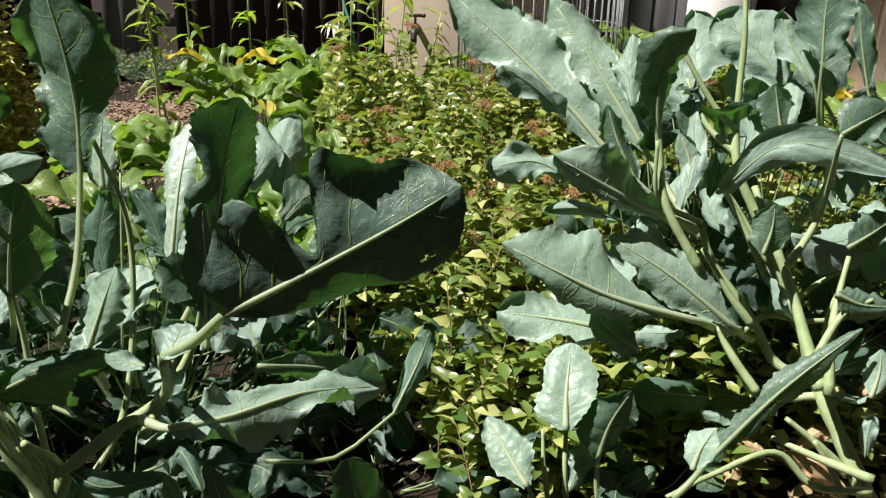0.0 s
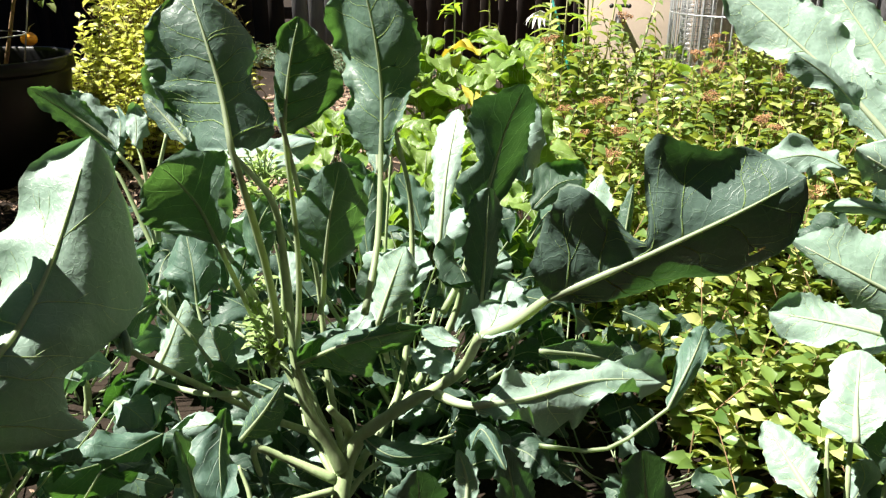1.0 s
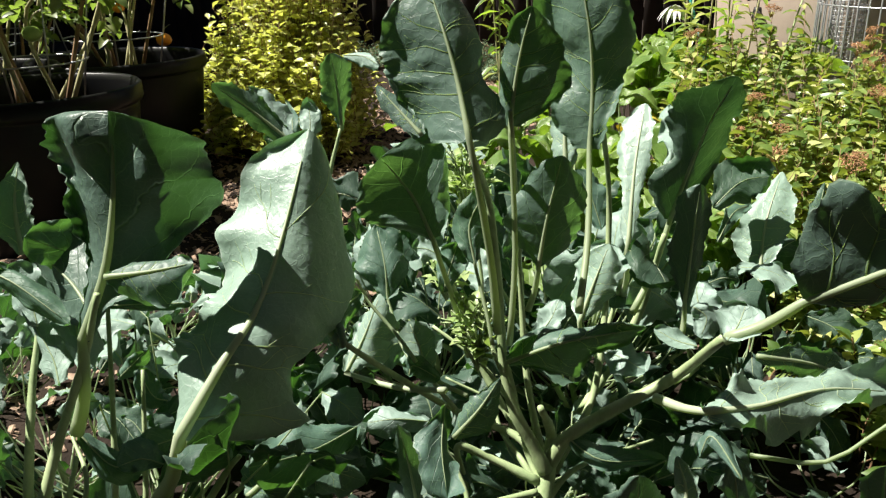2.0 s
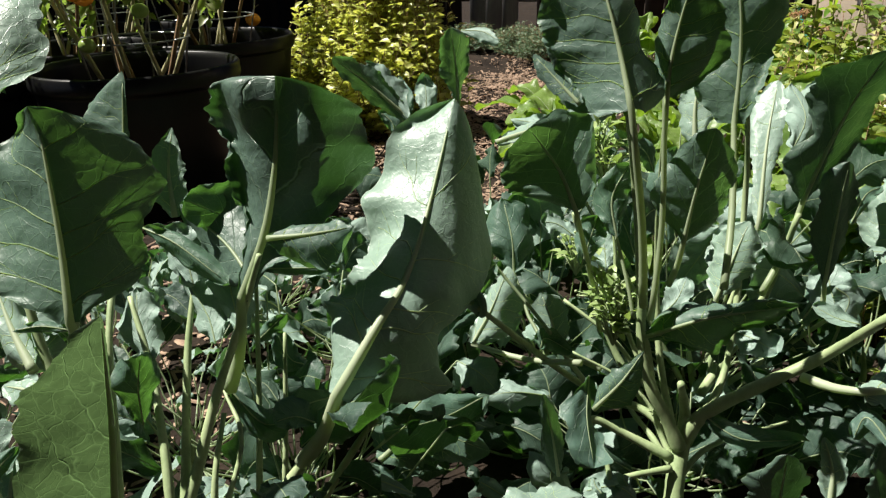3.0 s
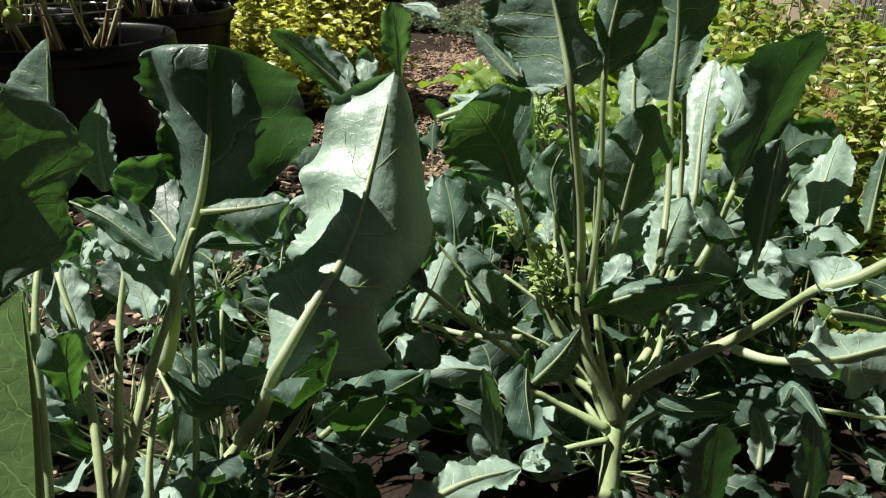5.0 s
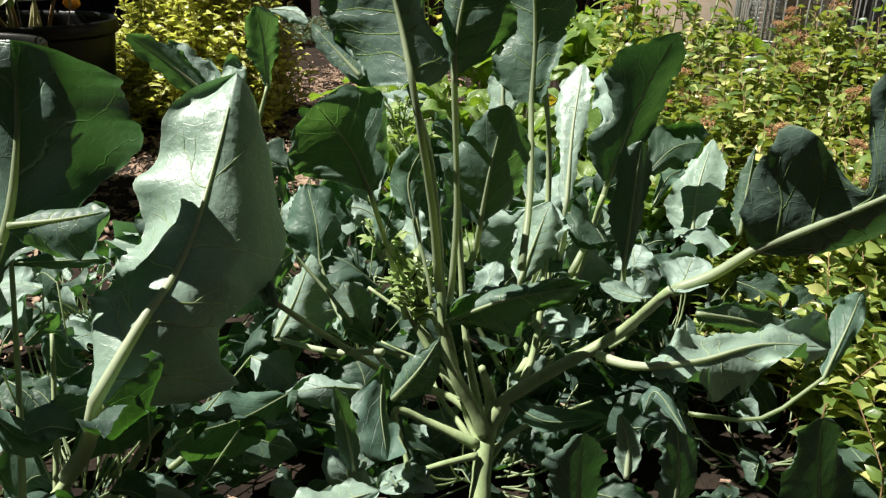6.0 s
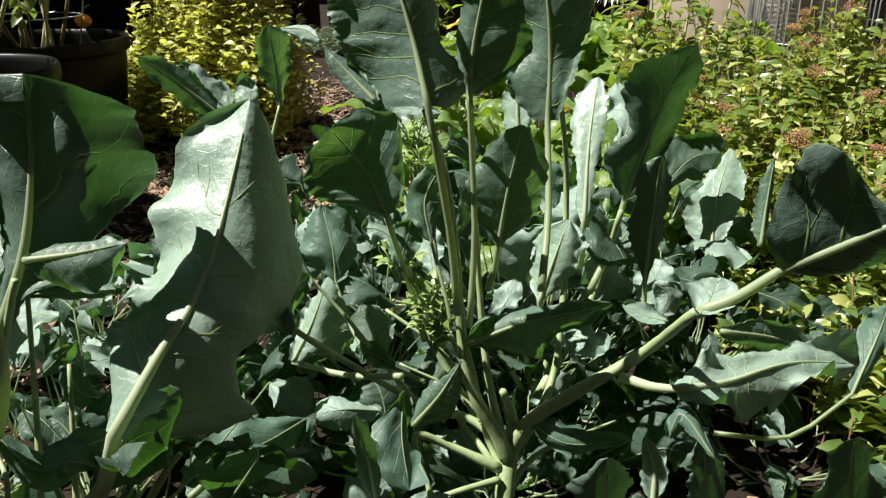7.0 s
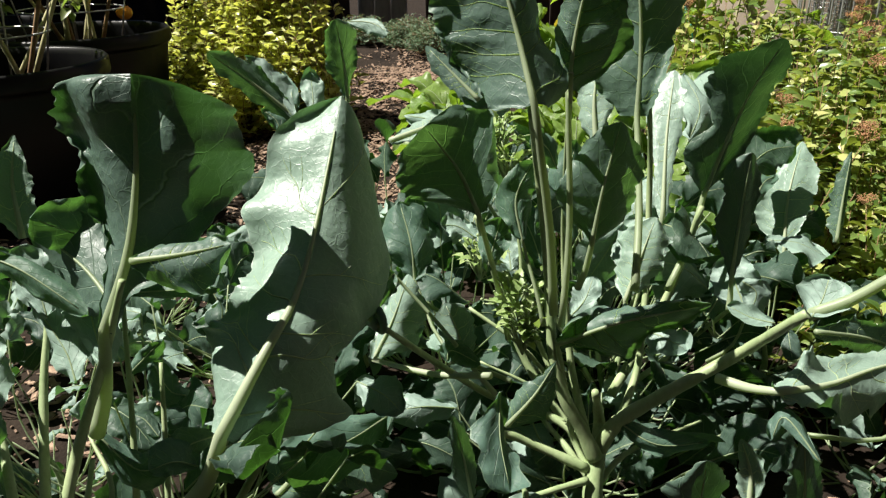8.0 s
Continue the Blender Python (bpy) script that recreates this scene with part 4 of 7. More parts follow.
big_leaf(A, ((-0.498, 0.891, 0.569), (-0.500, 0.906, 0.639), (-0.508, 0.911, 0.711), (-0.529, 0.920, 0.795)), (-0.193, -0.851, 0.488), (0.021, 0.051, 0.067, 0.056, 0.073, 0.094, 0.095, 0.081, 0.044), (0.016, 0.030, 0.034, 0.039, 0.046, 0.052, 0.052, 0.043, 0.022), (22, 24), 0.0042, (-0.479, 0.760, 0.408), rim=(0.12, 0.05), veins=6, wavy=1.6)
big_leaf(A, ((-0.647, 0.733, 0.490), (-0.667, 0.735, 0.533), (-0.688, 0.731, 0.563), (-0.700, 0.716, 0.587)), (0.318, -0.931, 0.176), (0.003, 0.023, 0.050, 0.063, 0.068, 0.067, 0.058, 0.043, 0.018), (0.011, 0.033, 0.051, 0.063, 0.069, 0.067, 0.057, 0.042, 0.021), (8, 14), 0.0036, (-0.624, 0.789, 0.312), mat=THIN_BLADE, rim=(0.05, 0.3), veins=0)
big_leaf(A, ((-0.528, 0.761, 0.458), (-0.520, 0.766, 0.520), (-0.507, 0.776, 0.588)), (0.250, -0.920, 0.300), (0.003, 0.021, 0.040, 0.046, 0.046, 0.043, 0.038, 0.029, 0.013), (0.003, 0.022, 0.038, 0.047, 0.050, 0.049, 0.041, 0.028, 0.010), (16, 20), 0.0036, (-0.542, 0.772, 0.397), mat=THIN_BLADE, veins=0)
big_leaf(A, ((-0.556, 0.729, 0.346), (-0.490, 0.728, 0.383), (-0.400, 0.739, 0.411)), (0.229, -0.916, 0.329), (0.007, 0.025, 0.031, 0.019, 0.015, 0.017, 0.009), (0.006, 0.025, 0.051, 0.047, 0.034, 0.021, 0.006), (25, 20), 0.0037, (-0.546, 0.741, 0.275), wavy=3.2, rim=(0.6, 0.2), veins=5)
big_leaf(A, ((-0.595, 0.649, 0.285), (-0.568, 0.660, 0.321), (-0.549, 0.679, 0.355)), (0.222, -0.892, 0.394), (0.005, 0.013, 0.017, 0.016, 0.011, 0.006, 0.002), (0.007, 0.020, 0.026, 0.025, 0.018, 0.010, 0.002), (12, 12), 0.0026, veins=5)
big_leaf(A, ((-0.256, 0.674, 0.490), (-0.203, 0.687, 0.516), (-0.140, 0.703, 0.549), (-0.080, 0.719, 0.582), (-0.028, 0.734, 0.614)), (0.205, -0.978, 0.032), (0.041, 0.062, 0.079, 0.088, 0.083, 0.018, 0.075, 0.093, 0.088, 0.076, 0.065, 0.050, 0.023), (0.004, 0.025, 0.043, 0.054, 0.061, 0.065, 0.071, 0.076, 0.085, 0.090, 0.083, 0.064, 0.038), (4, 40), 0.0056, (-0.321, 0.676, 0.440), end_facing=(-0.084, -0.906, 0.415), mat=SHADED_OLD_BLADE, rim=(0.08, 0.1), veins=6, holes=((0.74, -0.62, 0.03),))
big_leaf(A, ((-0.330, 0.696, 0.344), (-0.278, 0.730, 0.341), (-0.207, 0.800, 0.335), (-0.122, 0.866, 0.309)), (0.007, -0.465, 0.885), (0.016, 0.029, 0.039, 0.034, 0.033, 0.028, 0.013), (0.014, 0.031, 0.036, 0.040, 0.036, 0.027, 0.011), (-10, 30), 0.0041, (-0.385, 0.741, 0.324), mat=SUNLIT_BLOOM_BLADE, wavy=3.6, rim=(0.3, 0.5), veins=5)
big_leaf(A, ((-0.669, 0.754, 0.298), (-0.683, 0.765, 0.331), (-0.699, 0.772, 0.359)), (-0.085, -0.709, 0.700), (0.007, 0.017, 0.023, 0.025, 0.024, 0.019, 0.008), (0.007, 0.017, 0.023, 0.026, 0.026, 0.020, 0.008), (4, 4), 0.0026, (-0.627, 0.743, 0.259), mat=SUNLIT_BLOOM_BLADE, wavy=0.5, veins=4)
big_leaf(A, ((-0.795, 0.770, 0.267), (-0.776, 0.794, 0.313), (-0.761, 0.821, 0.368)), (-0.142, -0.703, 0.697), (0.008, 0.018, 0.027, 0.030, 0.025, 0.018, 0.010), (0.009, 0.026, 0.038, 0.027, 0.032, 0.026, 0.012), (15, 20), 0.0030, (-0.627, 0.710, 0.306), mat=SUNLIT_BLOOM_BLADE, wavy=1.6)
leaf(A, (-0.598, 0.632, 0.338), (-0.590, 0.598, 0.307), (-0.571, 0.562, 0.273), (0.770, -0.245, 0.589), 0.019, 0.027, 10, 12, 0.0032, None)
leaf(A, (-0.758, 0.758, 0.396), (-0.765, 0.720, 0.392), (-0.780, 0.692, 0.391), (0.788, -0.303, 0.537), 0.025, 0.022, 15, 15, 0.0029, (-0.671, 0.726, 0.329))
leaf(A, (-0.318, 0.668, 0.443), (-0.309, 0.683, 0.456), (-0.304, 0.697, 0.472), (-0.219, -0.639, 0.738), 0.023, 0.024, -8, -8, 0.0027, None, pale=1, wave=0.001, scallop=0.02)
leaf(A, (-0.345, 0.687, 0.423), (-0.367, 0.690, 0.425), (-0.389, 0.694, 0.433), (0.110, -0.518, 0.848), 0.016, 0.010, -30, -20, 0.0027, None, pale=1, wave=0.001, scallop=0.02)
big_leaf(A, ((-0.492, 0.839, 0.357), (-0.480, 0.860, 0.402), (-0.466, 0.884, 0.450)), (-0.032, -0.710, 0.704), (0.004, 0.021, 0.030, 0.025, 0.034, 0.025, 0.011), (0.004, 0.017, 0.021, 0.030, 0.023, 0.024, 0.009), (10, 15), 0.0030, (-0.488, 0.862, 0.288), mat=SUNLIT_BLOOM_BLADE, wavy=1.5)
big_leaf(A, ((-0.370, 0.917, 0.367), (-0.368, 0.929, 0.447), (-0.365, 0.929, 0.524)), (0.357, -0.921, 0.156), (0.004, 0.019, 0.029, 0.031, 0.029, 0.025, 0.012), (0.004, 0.013, 0.020, 0.024, 0.024, 0.020, 0.009), (12, 14), 0.0034, (-0.369, 0.907, 0.326), mat=SHADED_THICK_BLADE, veins=0)
leaf(A, (-0.764, 0.850, 0.347), (-0.773, 0.865, 0.392), (-0.799, 0.897, 0.438), (0.390, -0.745, 0.541), 0.037, 0.037, 15, 15, 0.0032, (-0.610, 0.740, 0.284))
leaf(A, (-0.642, 0.748, 0.416), (-0.636, 0.763, 0.448), (-0.631, 0.775, 0.473), (0.370, -0.867, 0.333), 0.018, 0.018, 15, 15, 0.0029, None)
leaf(A, (-0.603, 0.755, 0.455), (-0.614, 0.769, 0.499), (-0.600, 0.789, 0.536), (0.364, -0.865, 0.344), 0.021, 0.021, 15, 15, 0.0031, (-0.571, 0.721, 0.371))
leaf(A, (-0.491, 0.746, 0.251), (-0.440, 0.733, 0.233), (-0.379, 0.771, 0.222), (0.312, -0.803, 0.508), 0.022, 0.015, 25, 25, 0.0034, None)
leaf(A, (-0.770, 0.745, 0.202), (-0.802, 0.677, 0.202), (-0.850, 0.608, 0.212), (0.715, -0.382, 0.586), 0.046, 0.039, 20, 20, 0.0036, None)
leaf(A, (-0.358, 0.898, 0.371), (-0.341, 0.898, 0.358), (-0.346, 0.887, 0.334), (-0.007, -0.953, 0.302), 0.019, 0.019, 20, 20, 0.0028, None, pale=1)
leaf(A, (-0.116, 0.893, 0.253), (-0.086, 0.948, 0.309), (-0.076, 0.965, 0.343), (-0.089, -0.757, 0.647), 0.024, 0.018, 25, 25, 0.0033, (-0.273, 0.825, 0.215))
leaf(A, (-0.688, 0.740, 0.298), (-0.683, 0.747, 0.310), (-0.649, 0.751, 0.294), (0.271, -0.826, 0.494), 0.014, 0.014, 20, 20, 0.0028, None)
leaf(A, (-0.601, 0.600, 0.182), (-0.624, 0.587, 0.224), (-0.620, 0.596, 0.242), (0.520, -0.847, 0.111), 0.029, 0.029, 30, 30, 0.0029, None, pale=1)
leaf(A, (-0.604, 0.589, 0.213), (-0.565, 0.585, 0.226), (-0.548, 0.592, 0.229), (-0.114, -0.818, 0.564), 0.011, 0.011, 30, 30, 0.0029, None)
leaf(A, (-0.655, 0.565, 0.196), (-0.687, 0.561, 0.213), (-0.699, 0.559, 0.219), (0.390, -0.703, 0.595), 0.014, 0.014, 30, 30, 0.0028, None, pale=1)
leaf(A, (-0.288, 0.662, 0.292), (-0.321, 0.692, 0.318), (-0.332, 0.682, 0.295), (-0.230, -0.638, 0.735), 0.014, 0.014, 30, 30, 0.0030, None)
leaf(A, (-0.529, 0.595, 0.220), (-0.554, 0.592, 0.233), (-0.588, 0.577, 0.226), (0.207, -0.417, 0.885), 0.017, 0.019, 10, 10, 0.0029, None, pale=1, wave=0.002, scallop=0.05)
leaf(A, (-0.541, 0.594, 0.236), (-0.546, 0.597, 0.240), (-0.548, 0.601, 0.244), (0.128, -0.715, 0.687), 0.007, 0.007, 10, 10, 0.0025, None, pale=1, wave=0.001, scallop=0.03)
leaf(A, (-0.564, 0.573, 0.234), (-0.572, 0.577, 0.239), (-0.576, 0.582, 0.245), (0.132, -0.700, 0.702), 0.005, 0.005, 10, 10, 0.0025, None, pale=1, wave=0.001, scallop=0.03)
stem(A, [(-0.502, 0.687, 0.118), (-0.506, 0.720, 0.171), (-0.505, 0.750, 0.214), (-0.508, 0.761, 0.241), (-0.510, 0.712, 0.303)], 0.0170, 0.0070)
stem(A, [(-0.507, 0.744, 0.201), (-0.484, 0.748, 0.246), (-0.429, 0.752, 0.295), (-0.368, 0.767, 0.339), (-0.321, 0.676, 0.442)], 0.0125, 0.0090)
stem(A, [(-0.507, 0.733, 0.201), (-0.524, 0.732, 0.238), (-0.545, 0.731, 0.277), (-0.562, 0.738, 0.333), (-0.576, 0.758, 0.441), (-0.591, 0.770, 0.533), (-0.581, 0.667, 0.621)], 0.0120, 0.0055)
stem(A, [(-0.511, 0.752, 0.195), (-0.555, 0.770, 0.218), (-0.615, 0.769, 0.233), (-0.660, 0.764, 0.253), (-0.738, 0.661, 0.380), (-0.837, 0.757, 0.365)], 0.0075, 0.0055)
stem(A, [(-0.514, 0.726, 0.189), (-0.573, 0.718, 0.215), (-0.610, 0.703, 0.234), (-0.597, 0.692, 0.197), (-0.581, 0.681, 0.161)], 0.0080, 0.0030)
stem(A, [(-0.513, 0.748, 0.189), (-0.549, 0.770, 0.240), (-0.603, 0.790, 0.299), (-0.676, 0.798, 0.343)], 0.0050, 0.0040)
stem(A, [(-0.512, 0.757, 0.183), (-0.549, 0.801, 0.285), (-0.567, 0.824, 0.430), (-0.555, 0.734, 0.643)], 0.0070, 0.0045)
stem(A, [(-0.515, 0.765, 0.176), (-0.606, 0.811, 0.270), (-0.643, 0.810, 0.375), (-0.656, 0.758, 0.478)], 0.0070, 0.0050)
stem(A, [(-0.505, 0.776, 0.170), (-0.471, 0.870, 0.258), (-0.479, 0.957, 0.465), (-0.490, 0.906, 0.625)], 0.0070, 0.0050)
stem(A, [(-0.518, 0.758, 0.189), (-0.603, 0.806, 0.337), (-0.621, 0.834, 0.413), (-0.634, 0.840, 0.489)], 0.0050, 0.0030)
stem(A, [(-0.513, 0.777, 0.151), (-0.584, 0.818, 0.220), (-0.665, 0.811, 0.261)], 0.0050, 0.0030)
stem(A, [(-0.506, 0.726, 0.158), (-0.472, 0.763, 0.194), (-0.389, 0.838, 0.204)], 0.0060, 0.0030)
stem(A, [(-0.512, 0.712, 0.184), (-0.552, 0.678, 0.186), (-0.605, 0.655, 0.169)], 0.0060, 0.0040)
stem(A, [(-0.511, 0.738, 0.164), (-0.545, 0.761, 0.190), (-0.579, 0.791, 0.204), (-0.599, 0.817, 0.226)], 0.0060, 0.0040)
stem(A, [(-0.511, 0.732, 0.177), (-0.534, 0.750, 0.208), (-0.543, 0.758, 0.233)], 0.0060, 0.0050)
big_leaf(A, ((-0.631, 0.672, 0.626), (-0.656, 0.680, 0.646), (-0.687, 0.688, 0.672)), (0.737, -0.674, 0.034), (0.005, 0.011, 0.014, 0.014, 0.011, 0.005), (0.005, 0.011, 0.014, 0.013, 0.010, 0.004), (10, 14), 0.0022)
big_leaf(A, ((-0.615, 0.584, 0.234), (-0.625, 0.589, 0.282), (-0.637, 0.592, 0.329)), (0.788, -0.616, 0.014), (0.003, 0.011, 0.015, 0.015, 0.011, 0.004), (0.003, 0.014, 0.019, 0.019, 0.014, 0.004), (10, 14), 0.0020, mat=THIN_BLADE, veins=0)
big_leaf(A, ((-0.115, 0.764, 0.114), (-0.135, 0.752, 0.203), (-0.148, 0.740, 0.288)), (0.310, -0.914, 0.262), (0.011, 0.033, 0.040, 0.039, 0.033, 0.016), (0.011, 0.030, 0.037, 0.037, 0.032, 0.015), (10, 12), 0.0030, mat=SHADED_THICK_BLADE, veins=0)
big_leaf(A, ((-0.340, 0.698, 0.199), (-0.342, 0.712, 0.232), (-0.355, 0.721, 0.266)), (0.030, -0.749, 0.662), (0.003, 0.012, 0.016, 0.013, 0.011, 0.004), (0.003, 0.015, 0.020, 0.016, 0.012, 0.004), (12, 16), 0.0024, mat=SUNLIT_BLOOM_BLADE, wavy=2.0, veins=4)
big_leaf(A, ((-0.386, 0.693, 0.106), (-0.390, 0.682, 0.187), (-0.390, 0.671, 0.267)), (0.386, -0.904, 0.185), (0.013, 0.030, 0.037, 0.037, 0.032, 0.016), (0.011, 0.027, 0.032, 0.033, 0.029, 0.014), (10, 12), 0.0030, mat=SHADED_THICK_BLADE, veins=0)
big_leaf(A, ((-0.284, 0.722, 0.113), (-0.285, 0.715, 0.205), (-0.298, 0.705, 0.293)), (0.310, -0.914, 0.262), (0.006, 0.016, 0.021, 0.021, 0.018, 0.008), (0.006, 0.019, 0.027, 0.028, 0.023, 0.009), (10, 12), 0.0030, mat=SHADED_THICK_BLADE, veins=0)
big_leaf(A, ((-0.279, 0.841, 0.343), (-0.207, 0.892, 0.316), (-0.134, 0.936, 0.271)), (0.327, -0.902, 0.281), (0.006, 0.019, 0.024, 0.026, 0.021, 0.010), (0.006, 0.017, 0.026, 0.029, 0.022, 0.010), (15, 18), 0.0030)
F = brassica("broccoli plant with upright pale blue-green leaves behind another", (-0.45, 1.12, 0.0))
big_leaf(F, ((-0.407, 1.067, 0.428), (-0.387, 1.060, 0.505), (-0.364, 1.041, 0.580), (-0.336, 1.020, 0.644)), (0.320, -0.942, 0.098), (0.008, 0.039, 0.047, 0.030, 0.044, 0.055, 0.053, 0.042, 0.019), (0.006, 0.020, 0.036, 0.044, 0.048, 0.046, 0.040, 0.032, 0.014), (10, 18), 0.0047, (-0.444, 0.991, 0.306), mat=SHADED_THICK_BLADE, veins=0)
big_leaf(F, ((-0.460, 1.028, 0.393), (-0.466, 1.103, 0.496), (-0.464, 1.171, 0.577)), (-0.020, -0.765, 0.644), (0.004, 0.013, 0.015, 0.019, 0.024, 0.031, 0.033, 0.029, 0.015), (0.004, 0.010, 0.013, 0.015, 0.018, 0.020, 0.021, 0.018, 0.010), (4, 6), 0.0035, (-0.472, 1.107, 0.282), mat=SUNLIT_BLOOM_BLADE, wavy=0.6, veins=5)
big_leaf(F, ((-0.267, 1.248, 0.272), (-0.267, 1.303, 0.351), (-0.247, 1.386, 0.429)), (-0.032, -0.710, 0.704), (0.004, 0.020, 0.038, 0.047, 0.047, 0.040, 0.030, 0.020, 0.008), (0.004, 0.014, 0.025, 0.032, 0.038, 0.043, 0.040, 0.030, 0.012), (4, 5), 0.0034, (-0.268, 1.268, 0.246), mat=SUNLIT_BLOOM_BLADE, wavy=0.7)
big_leaf(F, ((-0.196, 1.236, 0.307), (-0.193, 1.262, 0.367), (-0.187, 1.294, 0.439)), (0.105, -0.831, 0.546), (0.006, 0.015, 0.019, 0.019, 0.012, 0.006), (0.006, 0.013, 0.015, 0.015, 0.010, 0.005), (12, 40), 0.0030)
big_leaf(F, ((-0.561, 1.058, 0.497), (-0.568, 1.077, 0.548), (-0.567, 1.098, 0.596)), (-0.085, -0.709, 0.700), (0.009, 0.022, 0.026, 0.026, 0.022, 0.010), (0.009, 0.022, 0.026, 0.024, 0.017, 0.007), (8, 10), 0.0030, mat=SUNLIT_BLOOM_BLADE, wavy=1.4, holes=((0.55, -0.15, 0.02),))
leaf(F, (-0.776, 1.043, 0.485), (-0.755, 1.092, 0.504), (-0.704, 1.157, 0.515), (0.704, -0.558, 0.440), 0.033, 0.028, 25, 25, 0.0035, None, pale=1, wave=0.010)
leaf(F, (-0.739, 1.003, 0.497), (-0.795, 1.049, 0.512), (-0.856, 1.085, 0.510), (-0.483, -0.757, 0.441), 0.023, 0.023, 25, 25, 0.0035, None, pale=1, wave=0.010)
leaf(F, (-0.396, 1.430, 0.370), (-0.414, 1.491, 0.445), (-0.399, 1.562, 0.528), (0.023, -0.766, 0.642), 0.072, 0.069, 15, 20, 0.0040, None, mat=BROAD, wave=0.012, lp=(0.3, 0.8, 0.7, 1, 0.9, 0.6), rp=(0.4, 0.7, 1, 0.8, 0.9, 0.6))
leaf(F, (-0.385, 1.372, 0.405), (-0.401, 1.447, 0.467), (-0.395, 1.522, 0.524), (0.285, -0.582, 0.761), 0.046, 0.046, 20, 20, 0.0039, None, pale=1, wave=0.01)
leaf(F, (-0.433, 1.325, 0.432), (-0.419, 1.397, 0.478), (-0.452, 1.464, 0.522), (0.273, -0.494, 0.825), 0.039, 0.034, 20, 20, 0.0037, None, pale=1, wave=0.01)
leaf(F, (-0.339, 1.119, 0.383), (-0.321, 1.191, 0.407), (-0.297, 1.254, 0.404), (0.522, -0.289, 0.803), 0.015, 0.015, 20, 20, 0.0035, None)
leaf(F, (-0.515, 1.135, 0.379), (-0.537, 1.149, 0.428), (-0.566, 1.158, 0.468), (0.070, -0.957, 0.282), 0.028, 0.028, 20, 20, 0.0032, None)
leaf(F, (-0.509, 0.971, 0.407), (-0.524, 0.976, 0.370), (-0.553, 0.984, 0.312), (0.231, -0.944, -0.237), 0.040, 0.037, 10, 15, 0.0032, None, pale=1, scallop=0.2)
leaf(F, (-0.388, 1.012, 0.263), (-0.350, 1.090, 0.285), (-0.249, 1.181, 0.294), (0.492, -0.529, 0.691), 0.022, 0.035, 20, 20, 0.0041, None, lobes=0.10)
leaf(F, (-0.623, 1.017, 0.313), (-0.649, 1.032, 0.367), (-0.680, 1.039, 0.406), (0.184, -0.925, 0.334), 0.025, 0.025, 20, 20, 0.0032, None)
leaf(F, (-0.592, 1.088, 0.325), (-0.608, 1.114, 0.397), (-0.599, 1.148, 0.469), (0.127, -0.914, 0.386), 0.032, 0.032, 20, 20, 0.0036, None)
leaf(F, (-0.800, 1.007, 0.288), (-0.818, 1.023, 0.337), (-0.828, 1.047, 0.401), (0.302, -0.873, 0.383), 0.030, 0.030, 20, 20, 0.0033, None)
leaf(F, (-0.751, 1.043, 0.335), (-0.778, 1.045, 0.360), (-0.794, 1.037, 0.352), (0.265, -0.899, 0.349), 0.018, 0.028, 20, 20, 0.0028, None)
stem(F, [(-0.509, 0.975, 0.134), (-0.443, 1.053, 0.268), (-0.410, 1.027, 0.419)], 0.0100, 0.0070)
stem(F, [(-0.516, 1.018, 0.107), (-0.480, 1.104, 0.282), (-0.462, 1.039, 0.397)], 0.0070, 0.0040)
stem(F, [(-0.503, 1.021, 0.106), (-0.333, 1.222, 0.187), (-0.268, 1.268, 0.246)], 0.0060, 0.0040)
stem(F, [(-0.518, 1.010, 0.091), (-0.564, 1.082, 0.292), (-0.562, 1.118, 0.506)], 0.0060, 0.0030)
stem(F, [(-0.518, 1.010, 0.091), (-0.675, 1.017, 0.353), (-0.776, 1.043, 0.485)], 0.0060, 0.0030)
stem(F, [(-0.518, 1.010, 0.091), (-0.791, 0.989, 0.240), (-0.800, 1.007, 0.288)], 0.0060, 0.0030)
big_leaf(F, ((-0.831, 0.955, 0.504), (-0.764, 1.005, 0.521), (-0.676, 1.030, 0.514)), (0.067, -0.512, 0.856), (0.008, 0.022, 0.028, 0.030, 0.026, 0.010), (0.008, 0.018, 0.024, 0.025, 0.020, 0.008), (12, 14), 0.0030, mat=SUNLIT_BLOOM_BLADE, wavy=1.5)
E = brassica("small broccoli plant with curled leaves near a chip path", (-0.92, 1.15, 0.0))
big_leaf(E, ((-1.060, 1.134, 0.479), (-1.123, 1.106, 0.544), (-1.177, 1.066, 0.599)), (0.703, -0.705, 0.091), (0.005, 0.015, 0.022, 0.026, 0.026, 0.022, 0.012), (0.005, 0.015, 0.026, 0.031, 0.030, 0.024, 0.010), (8, 12), 0.0036, mat=THIN_BLADE, veins=0)
leaf(E, (-1.063, 1.123, 0.484), (-1.111, 1.132, 0.539), (-1.152, 1.138, 0.583), (0.308, -0.861, 0.406), 0.010, 0.033, 20, 25, 0.0034, None, pale=1, scallop=0.25)
big_leaf(E, ((-0.975, 1.145, 0.512), (-0.980, 1.148, 0.577), (-0.989, 1.149, 0.644)), (0.756, -0.644, 0.114), (0.005, 0.010, 0.019, 0.029, 0.032, 0.029, 0.015), (0.005, 0.011, 0.021, 0.030, 0.037, 0.038, 0.024), (6, 14), 0.0034, mat=THIN_BLADE, veins=0)
leaf(E, (-0.987, 1.190, 0.636), (-0.943, 1.180, 0.636), (-0.905, 1.164, 0.623), (-0.255, -0.933, 0.253), 0.008, 0.021, 20, 20, 0.0031, None, pale=1, wave=0.003)
